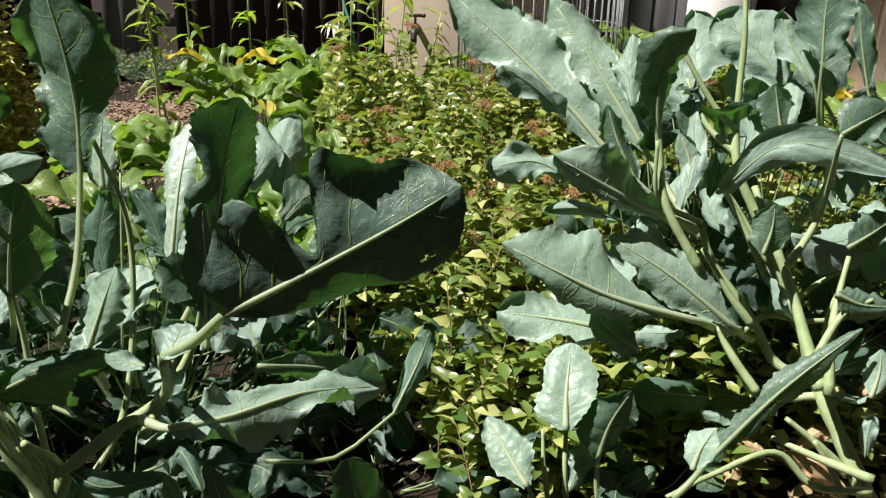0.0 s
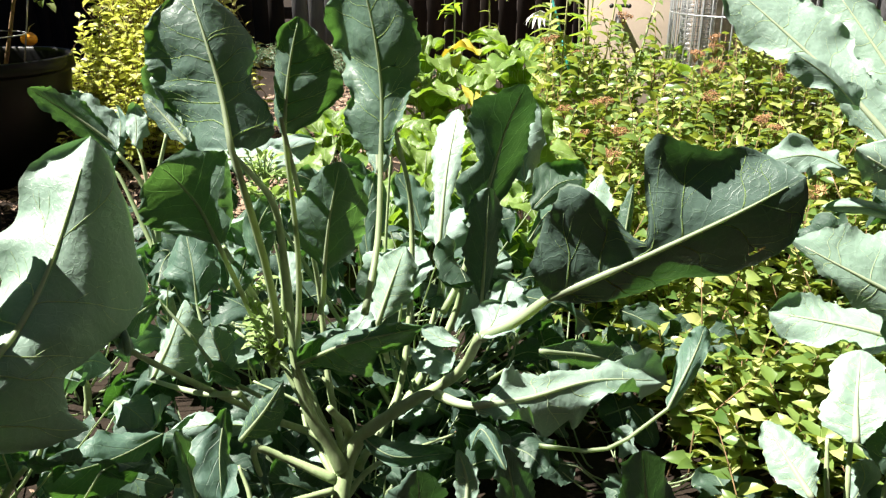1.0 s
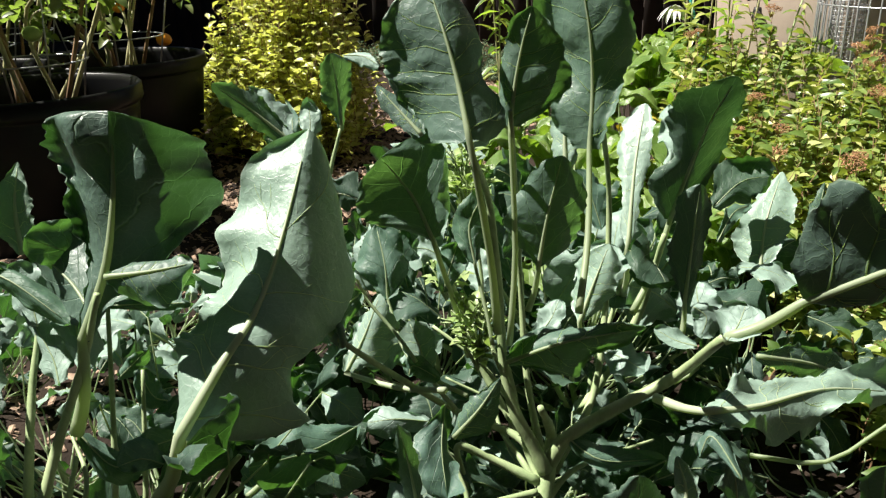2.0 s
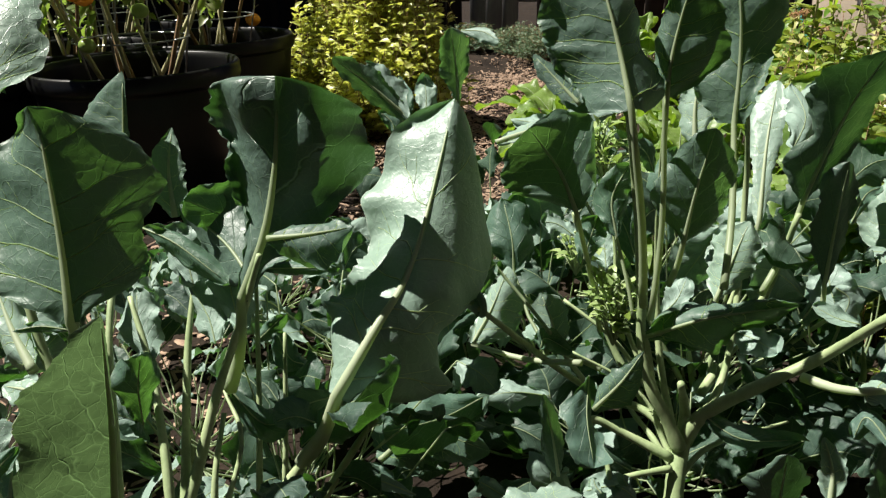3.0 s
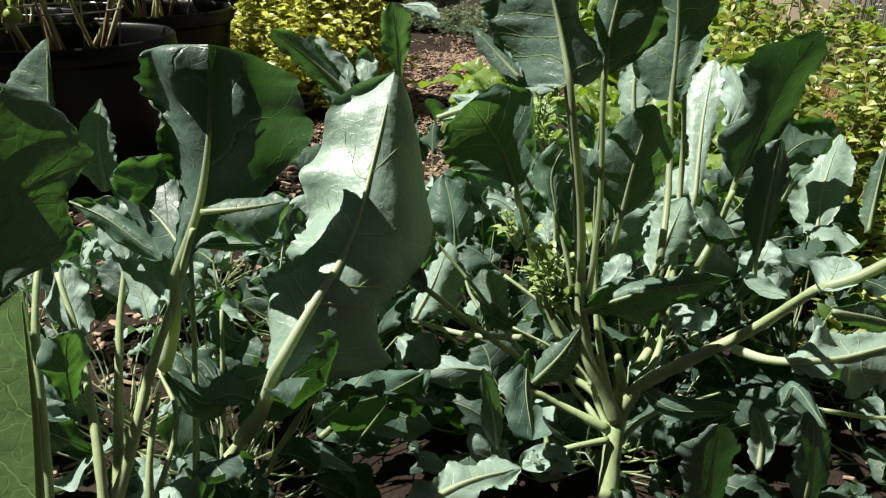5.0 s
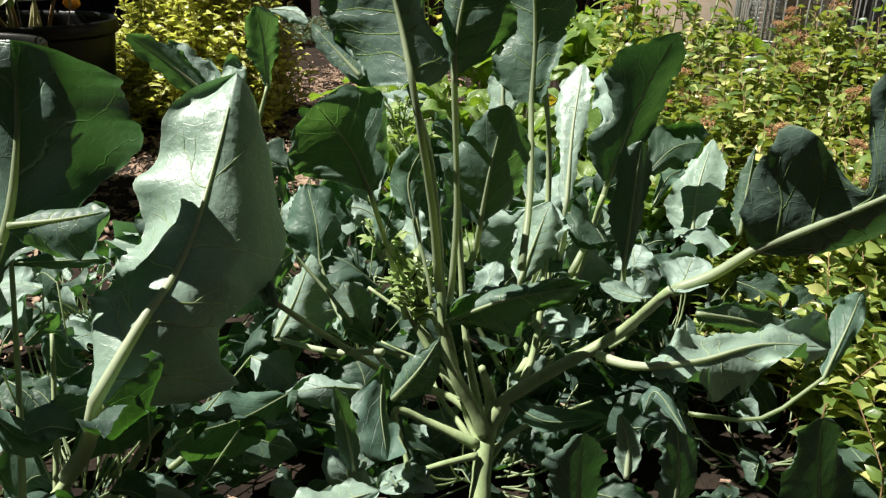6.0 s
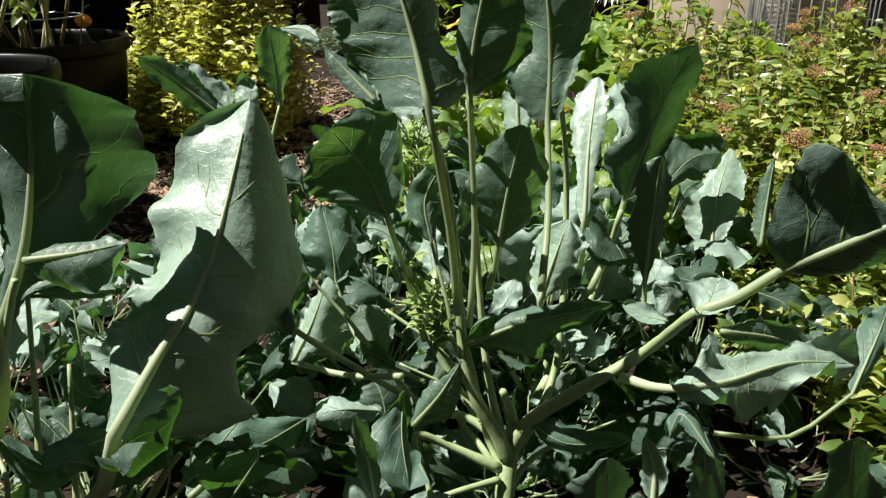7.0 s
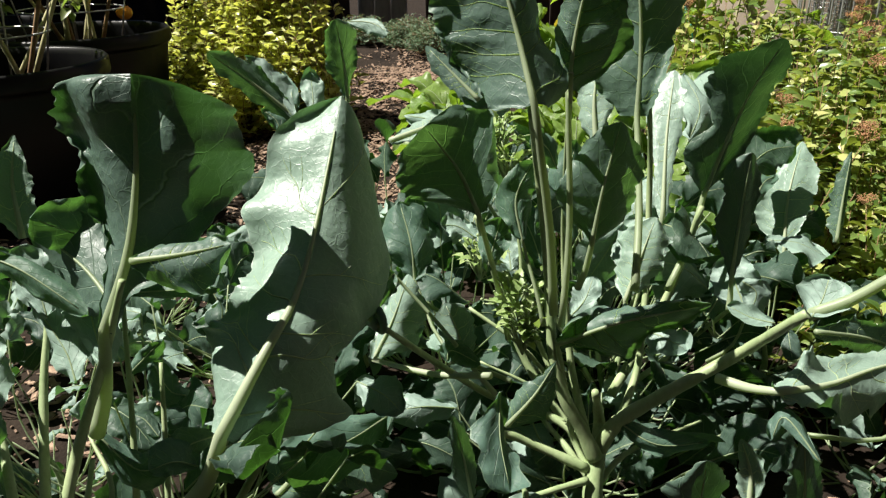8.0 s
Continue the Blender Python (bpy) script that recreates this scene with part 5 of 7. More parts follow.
leaf(E, (-1.029, 1.124, 0.495), (-1.039, 1.148, 0.525), (-1.053, 1.172, 0.556), (0.328, -0.672, 0.663), 0.019, 0.019, 12, 12, 0.0030, None, pale=1)
leaf(E, (-1.104, 1.148, 0.439), (-1.116, 1.157, 0.471), (-1.142, 1.157, 0.490), (0.343, -0.839, 0.423), 0.012, 0.021, 20, 20, 0.0029, None)
leaf(E, (-1.140, 1.236, 0.539), (-1.098, 1.184, 0.520), (-1.076, 1.144, 0.491), (0.053, -0.440, 0.897), 0.015, 0.015, 20, 20, 0.0033, None)
stem(E, [(-1.004, 1.112, 0.284), (-1.022, 1.127, 0.410), (-1.065, 1.122, 0.484)], 0.0090, 0.0060)
stem(E, [(-1.004, 1.112, 0.284), (-0.995, 1.115, 0.415), (-0.976, 1.141, 0.517)], 0.0080, 0.0050)
stem(E, [(-1.004, 1.112, 0.284), (-1.014, 1.120, 0.442), (-1.034, 1.136, 0.493)], 0.0060, 0.0040)
stem(E, [(-1.004, 1.112, 0.284), (-1.083, 1.146, 0.421), (-1.104, 1.148, 0.439)], 0.0060, 0.0040)
B = brassica("broccoli plant with large upright leaves casting sharp shadows", (-0.95, 0.62, 0.0))
leaf(B, (-0.854, 0.477, 0.308), (-0.870, 0.465, 0.319), (-0.886, 0.448, 0.318), (0.568, -0.368, 0.736), 0.013, 0.024, 15, 10, 0.0027, None, wave=0.006, scallop=0.06)
leaf(B, (-0.765, 0.530, 0.201), (-0.794, 0.516, 0.219), (-0.804, 0.506, 0.228), (0.642, -0.200, 0.740), 0.010, 0.010, 10, 10, 0.0028, None, pale=1, wave=0.001, scallop=0.03)
big_leaf(B, ((-0.816, 0.465, 0.357), (-0.793, 0.517, 0.418), (-0.787, 0.571, 0.449), (-0.792, 0.642, 0.505), (-0.799, 0.735, 0.611)), (-0.046, -0.636, 0.770), (0.016, 0.054, 0.085, 0.095, 0.080, 0.080, 0.085, 0.080, 0.063), (0.036, 0.127, 0.136, 0.109, 0.119, 0.131, 0.114, 0.075, 0.056), (8, 60), 0.0066, (-0.884, 0.486, 0.243), end_facing=(0.004, -0.698, 0.716), mat=SUNLIT_BLOOM_BLADE, rim=(0.06, 0.2), veins=5, slant=1.5, wavy=1.4)
big_leaf(B, ((-0.939, 0.485, 0.436), (-0.921, 0.513, 0.504), (-0.915, 0.533, 0.568), (-0.914, 0.544, 0.618), (-0.914, 0.556, 0.671)), (0.385, -0.836, 0.391), (0.009, 0.019, 0.038, 0.059, 0.074, 0.081, 0.099, 0.113, 0.106), (0.009, 0.018, 0.055, 0.085, 0.092, 0.097, 0.096, 0.084, 0.061), (18, 8), 0.0068, (-0.961, 0.472, 0.326), mat=SHADED_THICK_BLADE, rim=(0.4, 0.4), cleft=(0.32, 0.10), wavy=2.6, veins=0, droop=0.2)
big_leaf(B, ((-0.937, 0.504, 0.448), (-0.996, 0.534, 0.475), (-1.074, 0.554, 0.504)), (0.539, -0.839, 0.070), (0.005, 0.024, 0.039, 0.047, 0.046, 0.034, 0.015), (0.005, 0.024, 0.034, 0.039, 0.041, 0.034, 0.018), (12, 12), 0.0026, mat=SHADED_THICK_BLADE, veins=0)
leaf(B, (-1.010, 0.557, 0.393), (-1.038, 0.544, 0.435), (-1.093, 0.526, 0.487), (0.665, -0.645, 0.376), 0.017, 0.020, 30, 30, 0.0034, None)
big_leaf(B, ((-0.906, 0.497, 0.505), (-0.861, 0.511, 0.511), (-0.825, 0.533, 0.516)), (0.095, -0.561, 0.823), (0.005, 0.017, 0.024, 0.026, 0.023, 0.012), (0.007, 0.025, 0.039, 0.044, 0.037, 0.017), (20, 35), 0.0030, wavy=2.2, rim=(0.3, 0.4), veins=4)
leaf(B, (-0.993, 0.576, 0.426), (-0.951, 0.590, 0.428), (-0.886, 0.592, 0.438), (0.091, -0.914, 0.396), 0.013, 0.013, 35, 35, 0.0032, None)
big_leaf(B, ((-0.927, 0.270, 0.512), (-0.941, 0.287, 0.564), (-0.958, 0.303, 0.621), (-0.977, 0.319, 0.678)), (0.126, -0.767, 0.629), (0.010, 0.043, 0.103, 0.117, 0.112, 0.103, 0.086, 0.067, 0.038), (0.012, 0.047, 0.066, 0.069, 0.075, 0.081, 0.075, 0.059, 0.038), (8, 40), 0.0046, (-0.932, 0.285, 0.443), rim=(0.05, 0.1), veins=5, droop=0.2, wavy=1.6)
big_leaf(B, ((-0.851, 0.211, 0.373), (-0.841, 0.218, 0.457), (-0.836, 0.221, 0.514), (-0.830, 0.221, 0.559)), (0.866, -0.498, -0.048), (0.039, 0.055, 0.066, 0.068, 0.064, 0.055, 0.043, 0.029, 0.012), (0.002, 0.003, 0.003, 0.003, 0.003, 0.003, 0.003, 0.002, 0.002), (4, 14), 0.0030, mat=MILKY_BLADE, veins=0, wavy=0.4)
big_leaf(B, ((-1.068, 0.330, 0.646), (-1.128, 0.373, 0.704), (-1.204, 0.415, 0.779)), (-0.018, -0.676, 0.737), (0.008, 0.022, 0.038, 0.049, 0.052, 0.049, 0.033), (0.008, 0.028, 0.059, 0.082, 0.085, 0.065, 0.034), (12, 20), 0.0042, mat=SUNLIT_BLOOM_BLADE, rim=(0.1, 0.2))
leaf(B, (-1.150, 0.391, 0.639), (-1.138, 0.397, 0.662), (-1.124, 0.403, 0.675), (0.812, -0.285, -0.509), 0.012, 0.015, 20, 20, 0.0028, None)
leaf(B, (-1.142, 0.360, 0.584), (-1.177, 0.378, 0.611), (-1.218, 0.405, 0.650), (0.268, -0.624, 0.734), 0.036, 0.022, 15, 20, 0.0032, None, pale=1)
big_leaf(B, ((-1.139, 0.520, 0.478), (-1.148, 0.553, 0.561), (-1.162, 0.586, 0.650)), (0.129, -0.762, 0.635), (0.007, 0.025, 0.048, 0.061, 0.064, 0.059, 0.048, 0.026), (0.003, 0.004, 0.004, 0.005, 0.005, 0.005, 0.004, 0.003), (10, 20), 0.0030, veins=5)
big_leaf(B, ((-1.098, 0.568, 0.481), (-1.112, 0.584, 0.534), (-1.116, 0.604, 0.582)), (0.120, -0.732, 0.671), (0.006, 0.022, 0.034, 0.035, 0.029, 0.018, 0.006), (0.006, 0.015, 0.021, 0.021, 0.018, 0.009, 0.003), (10, 15), 0.0026, mat=SUNLIT_BLOOM_BLADE, veins=4)
leaf(B, (-0.888, 0.144, 0.519), (-0.879, 0.148, 0.562), (-0.874, 0.148, 0.601), (0.820, -0.561, -0.115), 0.023, 0.022, 20, 25, 0.0030, None)
leaf(B, (-0.961, 0.182, 0.466), (-0.965, 0.204, 0.462), (-0.949, 0.212, 0.463), (0.824, -0.311, 0.473), 0.013, 0.013, 30, 30, 0.0027, None)
leaf(B, (-0.851, 0.508, 0.323), (-0.873, 0.488, 0.319), (-0.896, 0.464, 0.306), (0.472, -0.694, 0.544), 0.019, 0.019, 30, -10, 0.0029, None)
leaf(B, (-0.992, 0.375, 0.334), (-0.988, 0.373, 0.378), (-0.975, 0.373, 0.420), (0.691, -0.708, -0.146), 0.023, 0.020, 20, 20, 0.0031, None)
leaf(B, (-0.974, 0.304, 0.480), (-0.997, 0.294, 0.484), (-1.016, 0.282, 0.482), (0.415, -0.783, 0.463), 0.009, 0.008, 40, 40, 0.0028, None)
leaf(B, (-0.946, 0.486, 0.395), (-0.984, 0.520, 0.430), (-1.011, 0.559, 0.467), (0.114, -0.644, 0.756), 0.025, 0.024, 20, 20, 0.0033, None, pale=1, scallop=0.2)
leaf(B, (-0.979, 0.479, 0.377), (-1.002, 0.497, 0.400), (-1.048, 0.517, 0.434), (0.107, -0.757, 0.644), 0.021, 0.025, 20, 20, 0.0031, None, pale=1)
leaf(B, (-1.187, 0.411, 0.353), (-1.225, 0.434, 0.387), (-1.274, 0.460, 0.428), (0.204, -0.691, 0.693), 0.036, 0.040, 15, 20, 0.0033, None, pale=1, wave=0.014, scallop=0.22, rim=0.2)
leaf(B, (-1.235, 0.403, 0.330), (-1.206, 0.424, 0.342), (-1.185, 0.446, 0.366), (0.509, -0.820, 0.262), 0.022, 0.026, 20, 20, 0.0030, None, pale=1, scallop=0.25)
leaf(B, (-1.168, 0.400, 0.325), (-1.183, 0.392, 0.326), (-1.197, 0.384, 0.323), (0.399, -0.775, 0.490), 0.013, 0.013, 20, 20, 0.0027, None, pale=1)
leaf(B, (-1.034, 0.440, 0.364), (-1.067, 0.458, 0.391), (-1.090, 0.484, 0.423), (0.275, -0.616, 0.739), 0.022, 0.025, 20, 20, 0.0031, None, pale=1)
leaf(B, (-0.999, 0.591, 0.471), (-1.013, 0.559, 0.496), (-1.043, 0.530, 0.522), (0.854, -0.503, 0.133), 0.028, 0.038, 15, 15, 0.0031, None)
leaf(B, (-0.978, 0.215, 0.383), (-1.014, 0.227, 0.411), (-1.044, 0.247, 0.444), (0.347, -0.615, 0.708), 0.024, 0.027, 25, 25, 0.0031, None, pale=1, scallop=0.2)
leaf(B, (-0.972, 0.174, 0.404), (-0.974, 0.193, 0.395), (-0.966, 0.229, 0.412), (0.785, -0.172, 0.595), 0.011, 0.011, 30, 30, 0.0029, None)
leaf(B, (-1.028, 0.605, 0.307), (-1.017, 0.613, 0.319), (-0.995, 0.630, 0.343), (0.397, -0.880, 0.262), 0.011, 0.014, 20, 20, 0.0028, None)
leaf(B, (-0.915, 0.525, 0.227), (-0.888, 0.550, 0.251), (-0.847, 0.576, 0.262), (0.343, -0.793, 0.503), 0.032, 0.032, 30, 30, 0.0031, None)
leaf(B, (-0.964, 0.614, 0.282), (-0.983, 0.611, 0.288), (-1.005, 0.617, 0.319), (0.471, -0.663, 0.581), 0.017, 0.017, 20, 20, 0.0028, None)
leaf(B, (-0.826, 0.507, 0.218), (-0.810, 0.518, 0.223), (-0.790, 0.522, 0.211), (0.419, -0.668, 0.615), 0.019, 0.015, 30, 30, 0.0027, None)
leaf(B, (-1.079, 0.498, 0.494), (-1.028, 0.495, 0.482), (-0.959, 0.492, 0.446), (0.209, -0.745, 0.633), 0.019, 0.019, 35, 35, 0.0034, None)
leaf(B, (-0.968, 0.479, 0.321), (-0.928, 0.483, 0.283), (-0.905, 0.519, 0.282), (0.662, -0.568, 0.489), 0.023, 0.023, 30, 30, 0.0031, None)
stem(B, [(-0.962, 0.348, 0.186), (-0.957, 0.395, 0.258), (-0.956, 0.441, 0.331), (-0.943, 0.484, 0.411), (-0.912, 0.489, 0.489)], 0.0095, 0.0060)
leaf(B, (-1.025, 0.507, 0.428), (-1.049, 0.524, 0.461), (-1.075, 0.531, 0.483), (0.455, -0.600, 0.658), 0.023, 0.024, 20, 20, 0.0030, None, pale=1)
stem(B, [(-0.951, 0.354, 0.186), (-0.972, 0.397, 0.252), (-1.015, 0.471, 0.359), (-1.033, 0.515, 0.423)], 0.0085, 0.0050)
stem(B, [(-0.911, 0.456, 0.192), (-0.877, 0.493, 0.254), (-0.832, 0.496, 0.334)], 0.0100, 0.0080)
stem(B, [(-0.905, 0.522, 0.131), (-0.861, 0.575, 0.222), (-0.845, 0.589, 0.245)], 0.0070, 0.0050)
stem(B, [(-0.936, 0.257, 0.277), (-0.944, 0.277, 0.386), (-0.951, 0.288, 0.471), (-0.944, 0.288, 0.517)], 0.0090, 0.0070)
stem(B, [(-0.982, 0.303, 0.218), (-1.030, 0.332, 0.337), (-1.076, 0.345, 0.419), (-1.110, 0.364, 0.501)], 0.0100, 0.0070)
stem(B, [(-1.005, 0.326, 0.188), (-1.045, 0.380, 0.301), (-1.081, 0.429, 0.396), (-1.139, 0.520, 0.478)], 0.0080, 0.0050)
stem(B, [(-0.953, 0.196, 0.323), (-0.983, 0.208, 0.386), (-1.013, 0.213, 0.432), (-0.963, 0.185, 0.474)], 0.0080, 0.0050)
stem(B, [(-0.965, 0.416, 0.125), (-0.981, 0.447, 0.212), (-1.001, 0.499, 0.269)], 0.0070, 0.0050)
stem(B, [(-0.940, 0.455, 0.101), (-0.958, 0.503, 0.229), (-0.972, 0.536, 0.318), (-0.999, 0.591, 0.471)], 0.0060, 0.0040)
stem(B, [(-0.931, 0.486, 0.078), (-0.947, 0.537, 0.209), (-0.967, 0.586, 0.341)], 0.0060, 0.0040)
stem(B, [(-0.918, 0.318, 0.230), (-0.954, 0.361, 0.312), (-1.015, 0.417, 0.374), (-1.066, 0.452, 0.431)], 0.0070, 0.0050)
stem(B, [(-0.917, 0.353, 0.199), (-0.924, 0.436, 0.284), (-0.974, 0.476, 0.321)], 0.0050, 0.0030)
stem(B, [(-1.146, 0.360, 0.535), (-1.135, 0.366, 0.589), (-1.114, 0.364, 0.640), (-1.129, 0.375, 0.710)], 0.0070, 0.0050)
big_leaf(B, ((-0.854, 0.604, 0.172), (-0.832, 0.678, 0.175), (-0.751, 0.725, 0.132)), (0.185, -0.353, 0.917), (0.009, 0.035, 0.048, 0.048, 0.039, 0.017), (0.009, 0.035, 0.052, 0.052, 0.044, 0.017), (8, 10), 0.0034)
C = brassica("large sunlit broccoli plant with thick branching stalks", (0.5, 1.0, 0.0))
big_leaf(C, ((0.212, 1.202, 0.511), (0.114, 1.254, 0.610), (0.024, 1.299, 0.688), (-0.087, 1.346, 0.777)), (-0.321, -0.554, 0.768), (0.005, 0.014, 0.023, 0.021, 0.027, 0.040, 0.047, 0.042, 0.019), (0.005, 0.018, 0.031, 0.048, 0.068, 0.073, 0.066, 0.053, 0.026), (18, 8), 0.0051, (0.312, 1.161, 0.443), mat=SUNLIT_BLOOM_BLADE, rim=(0.1, 0.3), veins=8, holes=((0.75, 0.5, 0.012),))
big_leaf(C, ((0.251, 1.276, 0.531), (0.174, 1.335, 0.647), (0.089, 1.405, 0.763)), (-0.321, -0.554, 0.768), (0.005, 0.021, 0.040, 0.044, 0.038, 0.048, 0.044, 0.019), (0.005, 0.031, 0.040, 0.036, 0.050, 0.048, 0.040, 0.019), (12, 10), 0.0046, (0.325, 1.156, 0.427), mat=SUNLIT_BLOOM_BLADE, rim=(0.2, 0.2), wavy=1.6, veins=7, holes=((0.5, -0.5, 0.02), (0.42, 0.5, 0.025)))
big_leaf(C, ((0.312, 1.140, 0.443), (0.193, 1.072, 0.509), (0.083, 1.036, 0.576)), (-0.164, -0.745, 0.646), (0.005, 0.009, 0.011, 0.015, 0.021, 0.025, 0.025, 0.011), (0.004, 0.013, 0.022, 0.031, 0.040, 0.043, 0.039, 0.015), (30, 12), 0.0056, mat=SUNLIT_BLOOM_BLADE, rim=(0.1, 0.3), wavy=1.6, veins=7)
big_leaf(C, ((0.297, 1.000, 0.357), (0.176, 0.985, 0.393), (0.093, 0.983, 0.430), (0.018, 0.991, 0.464)), (-0.321, -0.554, 0.768), (0.004, 0.008, 0.022, 0.035, 0.037, 0.033, 0.026, 0.015, 0.008), (0.003, 0.007, 0.030, 0.063, 0.077, 0.075, 0.064, 0.044, 0.017), (35, 6), 0.0050, (0.385, 1.092, 0.303), mat=SUNLIT_BLOOM_BLADE, wavy=0.8, veins=8, slant=0.6, holes=((0.48, -0.45, 0.012), (0.52, -0.5, 0.01)))
big_leaf(C, ((0.359, 1.037, 0.331), (0.263, 1.047, 0.403), (0.171, 1.061, 0.456)), (-0.321, -0.554, 0.768), (0.005, 0.019, 0.033, 0.038, 0.036, 0.028, 0.019, 0.009), (0.004, 0.021, 0.038, 0.043, 0.047, 0.043, 0.031, 0.012), (30, 8), 0.0044, (0.403, 1.089, 0.291), mat=SUNLIT_BLOOM_BLADE, wavy=0.9, veins=8, slant=0.6)
big_leaf(C, ((0.208, 1.043, 0.313), (0.117, 1.052, 0.325), (0.016, 1.059, 0.331)), (-0.225, -0.574, 0.787), (0.010, 0.028, 0.044, 0.040, 0.048, 0.044, 0.020), (0.010, 0.030, 0.042, 0.048, 0.048, 0.038, 0.018), (15, 15), 0.0041, mat=SUNLIT_BLOOM_BLADE, rim=(0.3, 0.2), wavy=1.6, veins=8)
big_leaf(C, ((0.113, 0.901, 0.235), (0.114, 0.937, 0.276), (0.122, 0.987, 0.322)), (-0.163, -0.714, 0.681), (0.011, 0.035, 0.044, 0.040, 0.038, 0.032, 0.016), (0.008, 0.027, 0.038, 0.041, 0.040, 0.033, 0.016), (6, 8), 0.0034, mat=SUNLIT_BLOOM_BLADE, wavy=0.7)
big_leaf(C, ((0.064, 0.855, 0.176), (0.038, 0.885, 0.203), (0.008, 0.926, 0.234)), (-0.163, -0.714, 0.681), (0.006, 0.020, 0.027, 0.029, 0.023, 0.011), (0.006, 0.026, 0.035, 0.035, 0.027, 0.014), (6, 8), 0.0033, mat=SUNLIT_BLOOM_BLADE, wavy=0.9)
big_leaf(C, ((0.160, 0.908, 0.189), (0.172, 0.908, 0.245), (0.195, 0.907, 0.296)), (0.158, -0.941, 0.301), (0.008, 0.034, 0.040, 0.035, 0.027, 0.011), (0.004, 0.023, 0.031, 0.028, 0.023, 0.009), (10, 16), 0.0032)
big_leaf(C, ((0.304, 0.907, 0.192), (0.388, 0.920, 0.298), (0.483, 0.937, 0.387)), (0.003, -0.899, 0.438), (0.004, 0.013, 0.018, 0.019, 0.019, 0.017, 0.013, 0.006), (0.004, 0.009, 0.019, 0.023, 0.023, 0.018, 0.009, 0.004), (30, 16), 0.0046, (0.261, 0.888, 0.146))
leaf(C, (0.349, 0.969, 0.207), (0.319, 0.956, 0.176), (0.305, 0.948, 0.158), (-0.249, -0.791, 0.559), 0.025, 0.025, 15, 15, 0.0029, None)
leaf(C, (0.431, 1.119, 0.166), (0.318, 1.071, 0.199), (0.223, 1.050, 0.216), (0.363, -0.887, 0.284), 0.046, 0.030, 20, 30, 0.0041, None, wave=0.006)
leaf(C, (0.334, 1.133, 0.506), (0.412, 1.094, 0.590), (0.554, 1.059, 0.560), (-0.372, -0.603, 0.705), 0.027, 0.027, -30, 30, 0.0044, None, pale=1, wave=0.004)
big_leaf(C, ((0.236, 1.122, 0.580), (0.230, 1.115, 0.678), (0.265, 1.097, 0.739)), (0.161, -0.965, 0.205), (0.002, 0.010, 0.029, 0.040, 0.040, 0.032, 0.011), (0.002, 0.008, 0.020, 0.024, 0.021, 0.015, 0.006), (10, 14), 0.0038, (0.245, 1.095, 0.506))
leaf(C, (0.456, 1.275, 0.645), (0.408, 1.316, 0.701), (0.353, 1.349, 0.741), (-0.130, -0.846, 0.517), 0.042, 0.060, 12, 12, 0.0036, (0.534, 1.317, 0.539), pale=1)
leaf(C, (0.461, 1.178, 0.660), (0.433, 1.215, 0.711), (0.424, 1.246, 0.757), (-0.073, -0.831, 0.551), 0.021, 0.047, 12, 12, 0.0033, (0.520, 1.206, 0.529), pale=1, scallop=0.2)
leaf(C, (0.459, 1.157, 0.694), (0.460, 1.179, 0.754), (0.466, 1.199, 0.807), (-0.362, -0.865, 0.347), 0.037, 0.041, 12, 12, 0.0033, (0.484, 1.172, 0.587))
leaf(C, (0.259, 1.033, 0.508), (0.277, 1.078, 0.569), (0.283, 1.131, 0.646), (-0.661, -0.553, 0.507), 0.028, 0.018, 15, 20, 0.0037, None, pale=1, wave=0.008)
leaf(C, (0.426, 1.146, 0.566), (0.425, 1.177, 0.610), (0.450, 1.213, 0.659), (-0.645, -0.533, 0.547), 0.034, 0.022, 15, 15, 0.0033, None, pale=1)
leaf(C, (0.555, 1.122, 0.584), (0.522, 1.129, 0.610), (0.490, 1.134, 0.628), (-0.179, -0.984, 0.005), 0.030, 0.034, 20, 20, 0.0030, None, wave=0.012)
leaf(C, (0.106, 1.155, 0.604), (0.061, 1.136, 0.647), (0.009, 1.125, 0.682), (0.546, -0.743, 0.386), 0.022, 0.030, 20, 20, 0.0034, None, pale=1, wave=0.012)
leaf(C, (0.114, 1.175, 0.513), (0.061, 1.179, 0.532), (-0.008, 1.170, 0.519), (0.065, -0.661, 0.748), 0.027, 0.034, 25, 15, 0.0034, None, pale=1, wave=0.014)
leaf(C, (0.203, 1.157, 0.449), (0.142, 1.159, 0.465), (0.081, 1.155, 0.463), (0.050, -0.960, 0.276), 0.016, 0.016, 35, 35, 0.0033, None, pale=1)
leaf(C, (0.308, 1.080, 0.512), (0.315, 1.092, 0.542), (0.321, 1.104, 0.576), (-0.242, -0.888, 0.391), 0.016, 0.013, 25, 25, 0.0029, None)
leaf(C, (0.439, 1.102, 0.451), (0.503, 1.118, 0.439), (0.595, 1.155, 0.457), (0.158, -0.558, 0.814), 0.041, 0.041, 25, 25, 0.0037, None, pale=1)
leaf(C, (0.554, 1.142, 0.350), (0.535, 1.158, 0.398), (0.507, 1.172, 0.439), (-0.315, -0.937, 0.150), 0.023, 0.037, 20, 20, 0.0032, None)
leaf(C, (0.581, 1.136, 0.372), (0.599, 1.169, 0.416), (0.626, 1.198, 0.453), (-0.631, -0.408, 0.660), 0.037, 0.037, 20, 20, 0.0032, None, pale=1)
leaf(C, (0.489, 1.006, 0.284), (0.528, 1.015, 0.300), (0.576, 1.016, 0.297), (0.019, -0.845, 0.534), 0.019, 0.019, 20, 20, 0.0031, None)
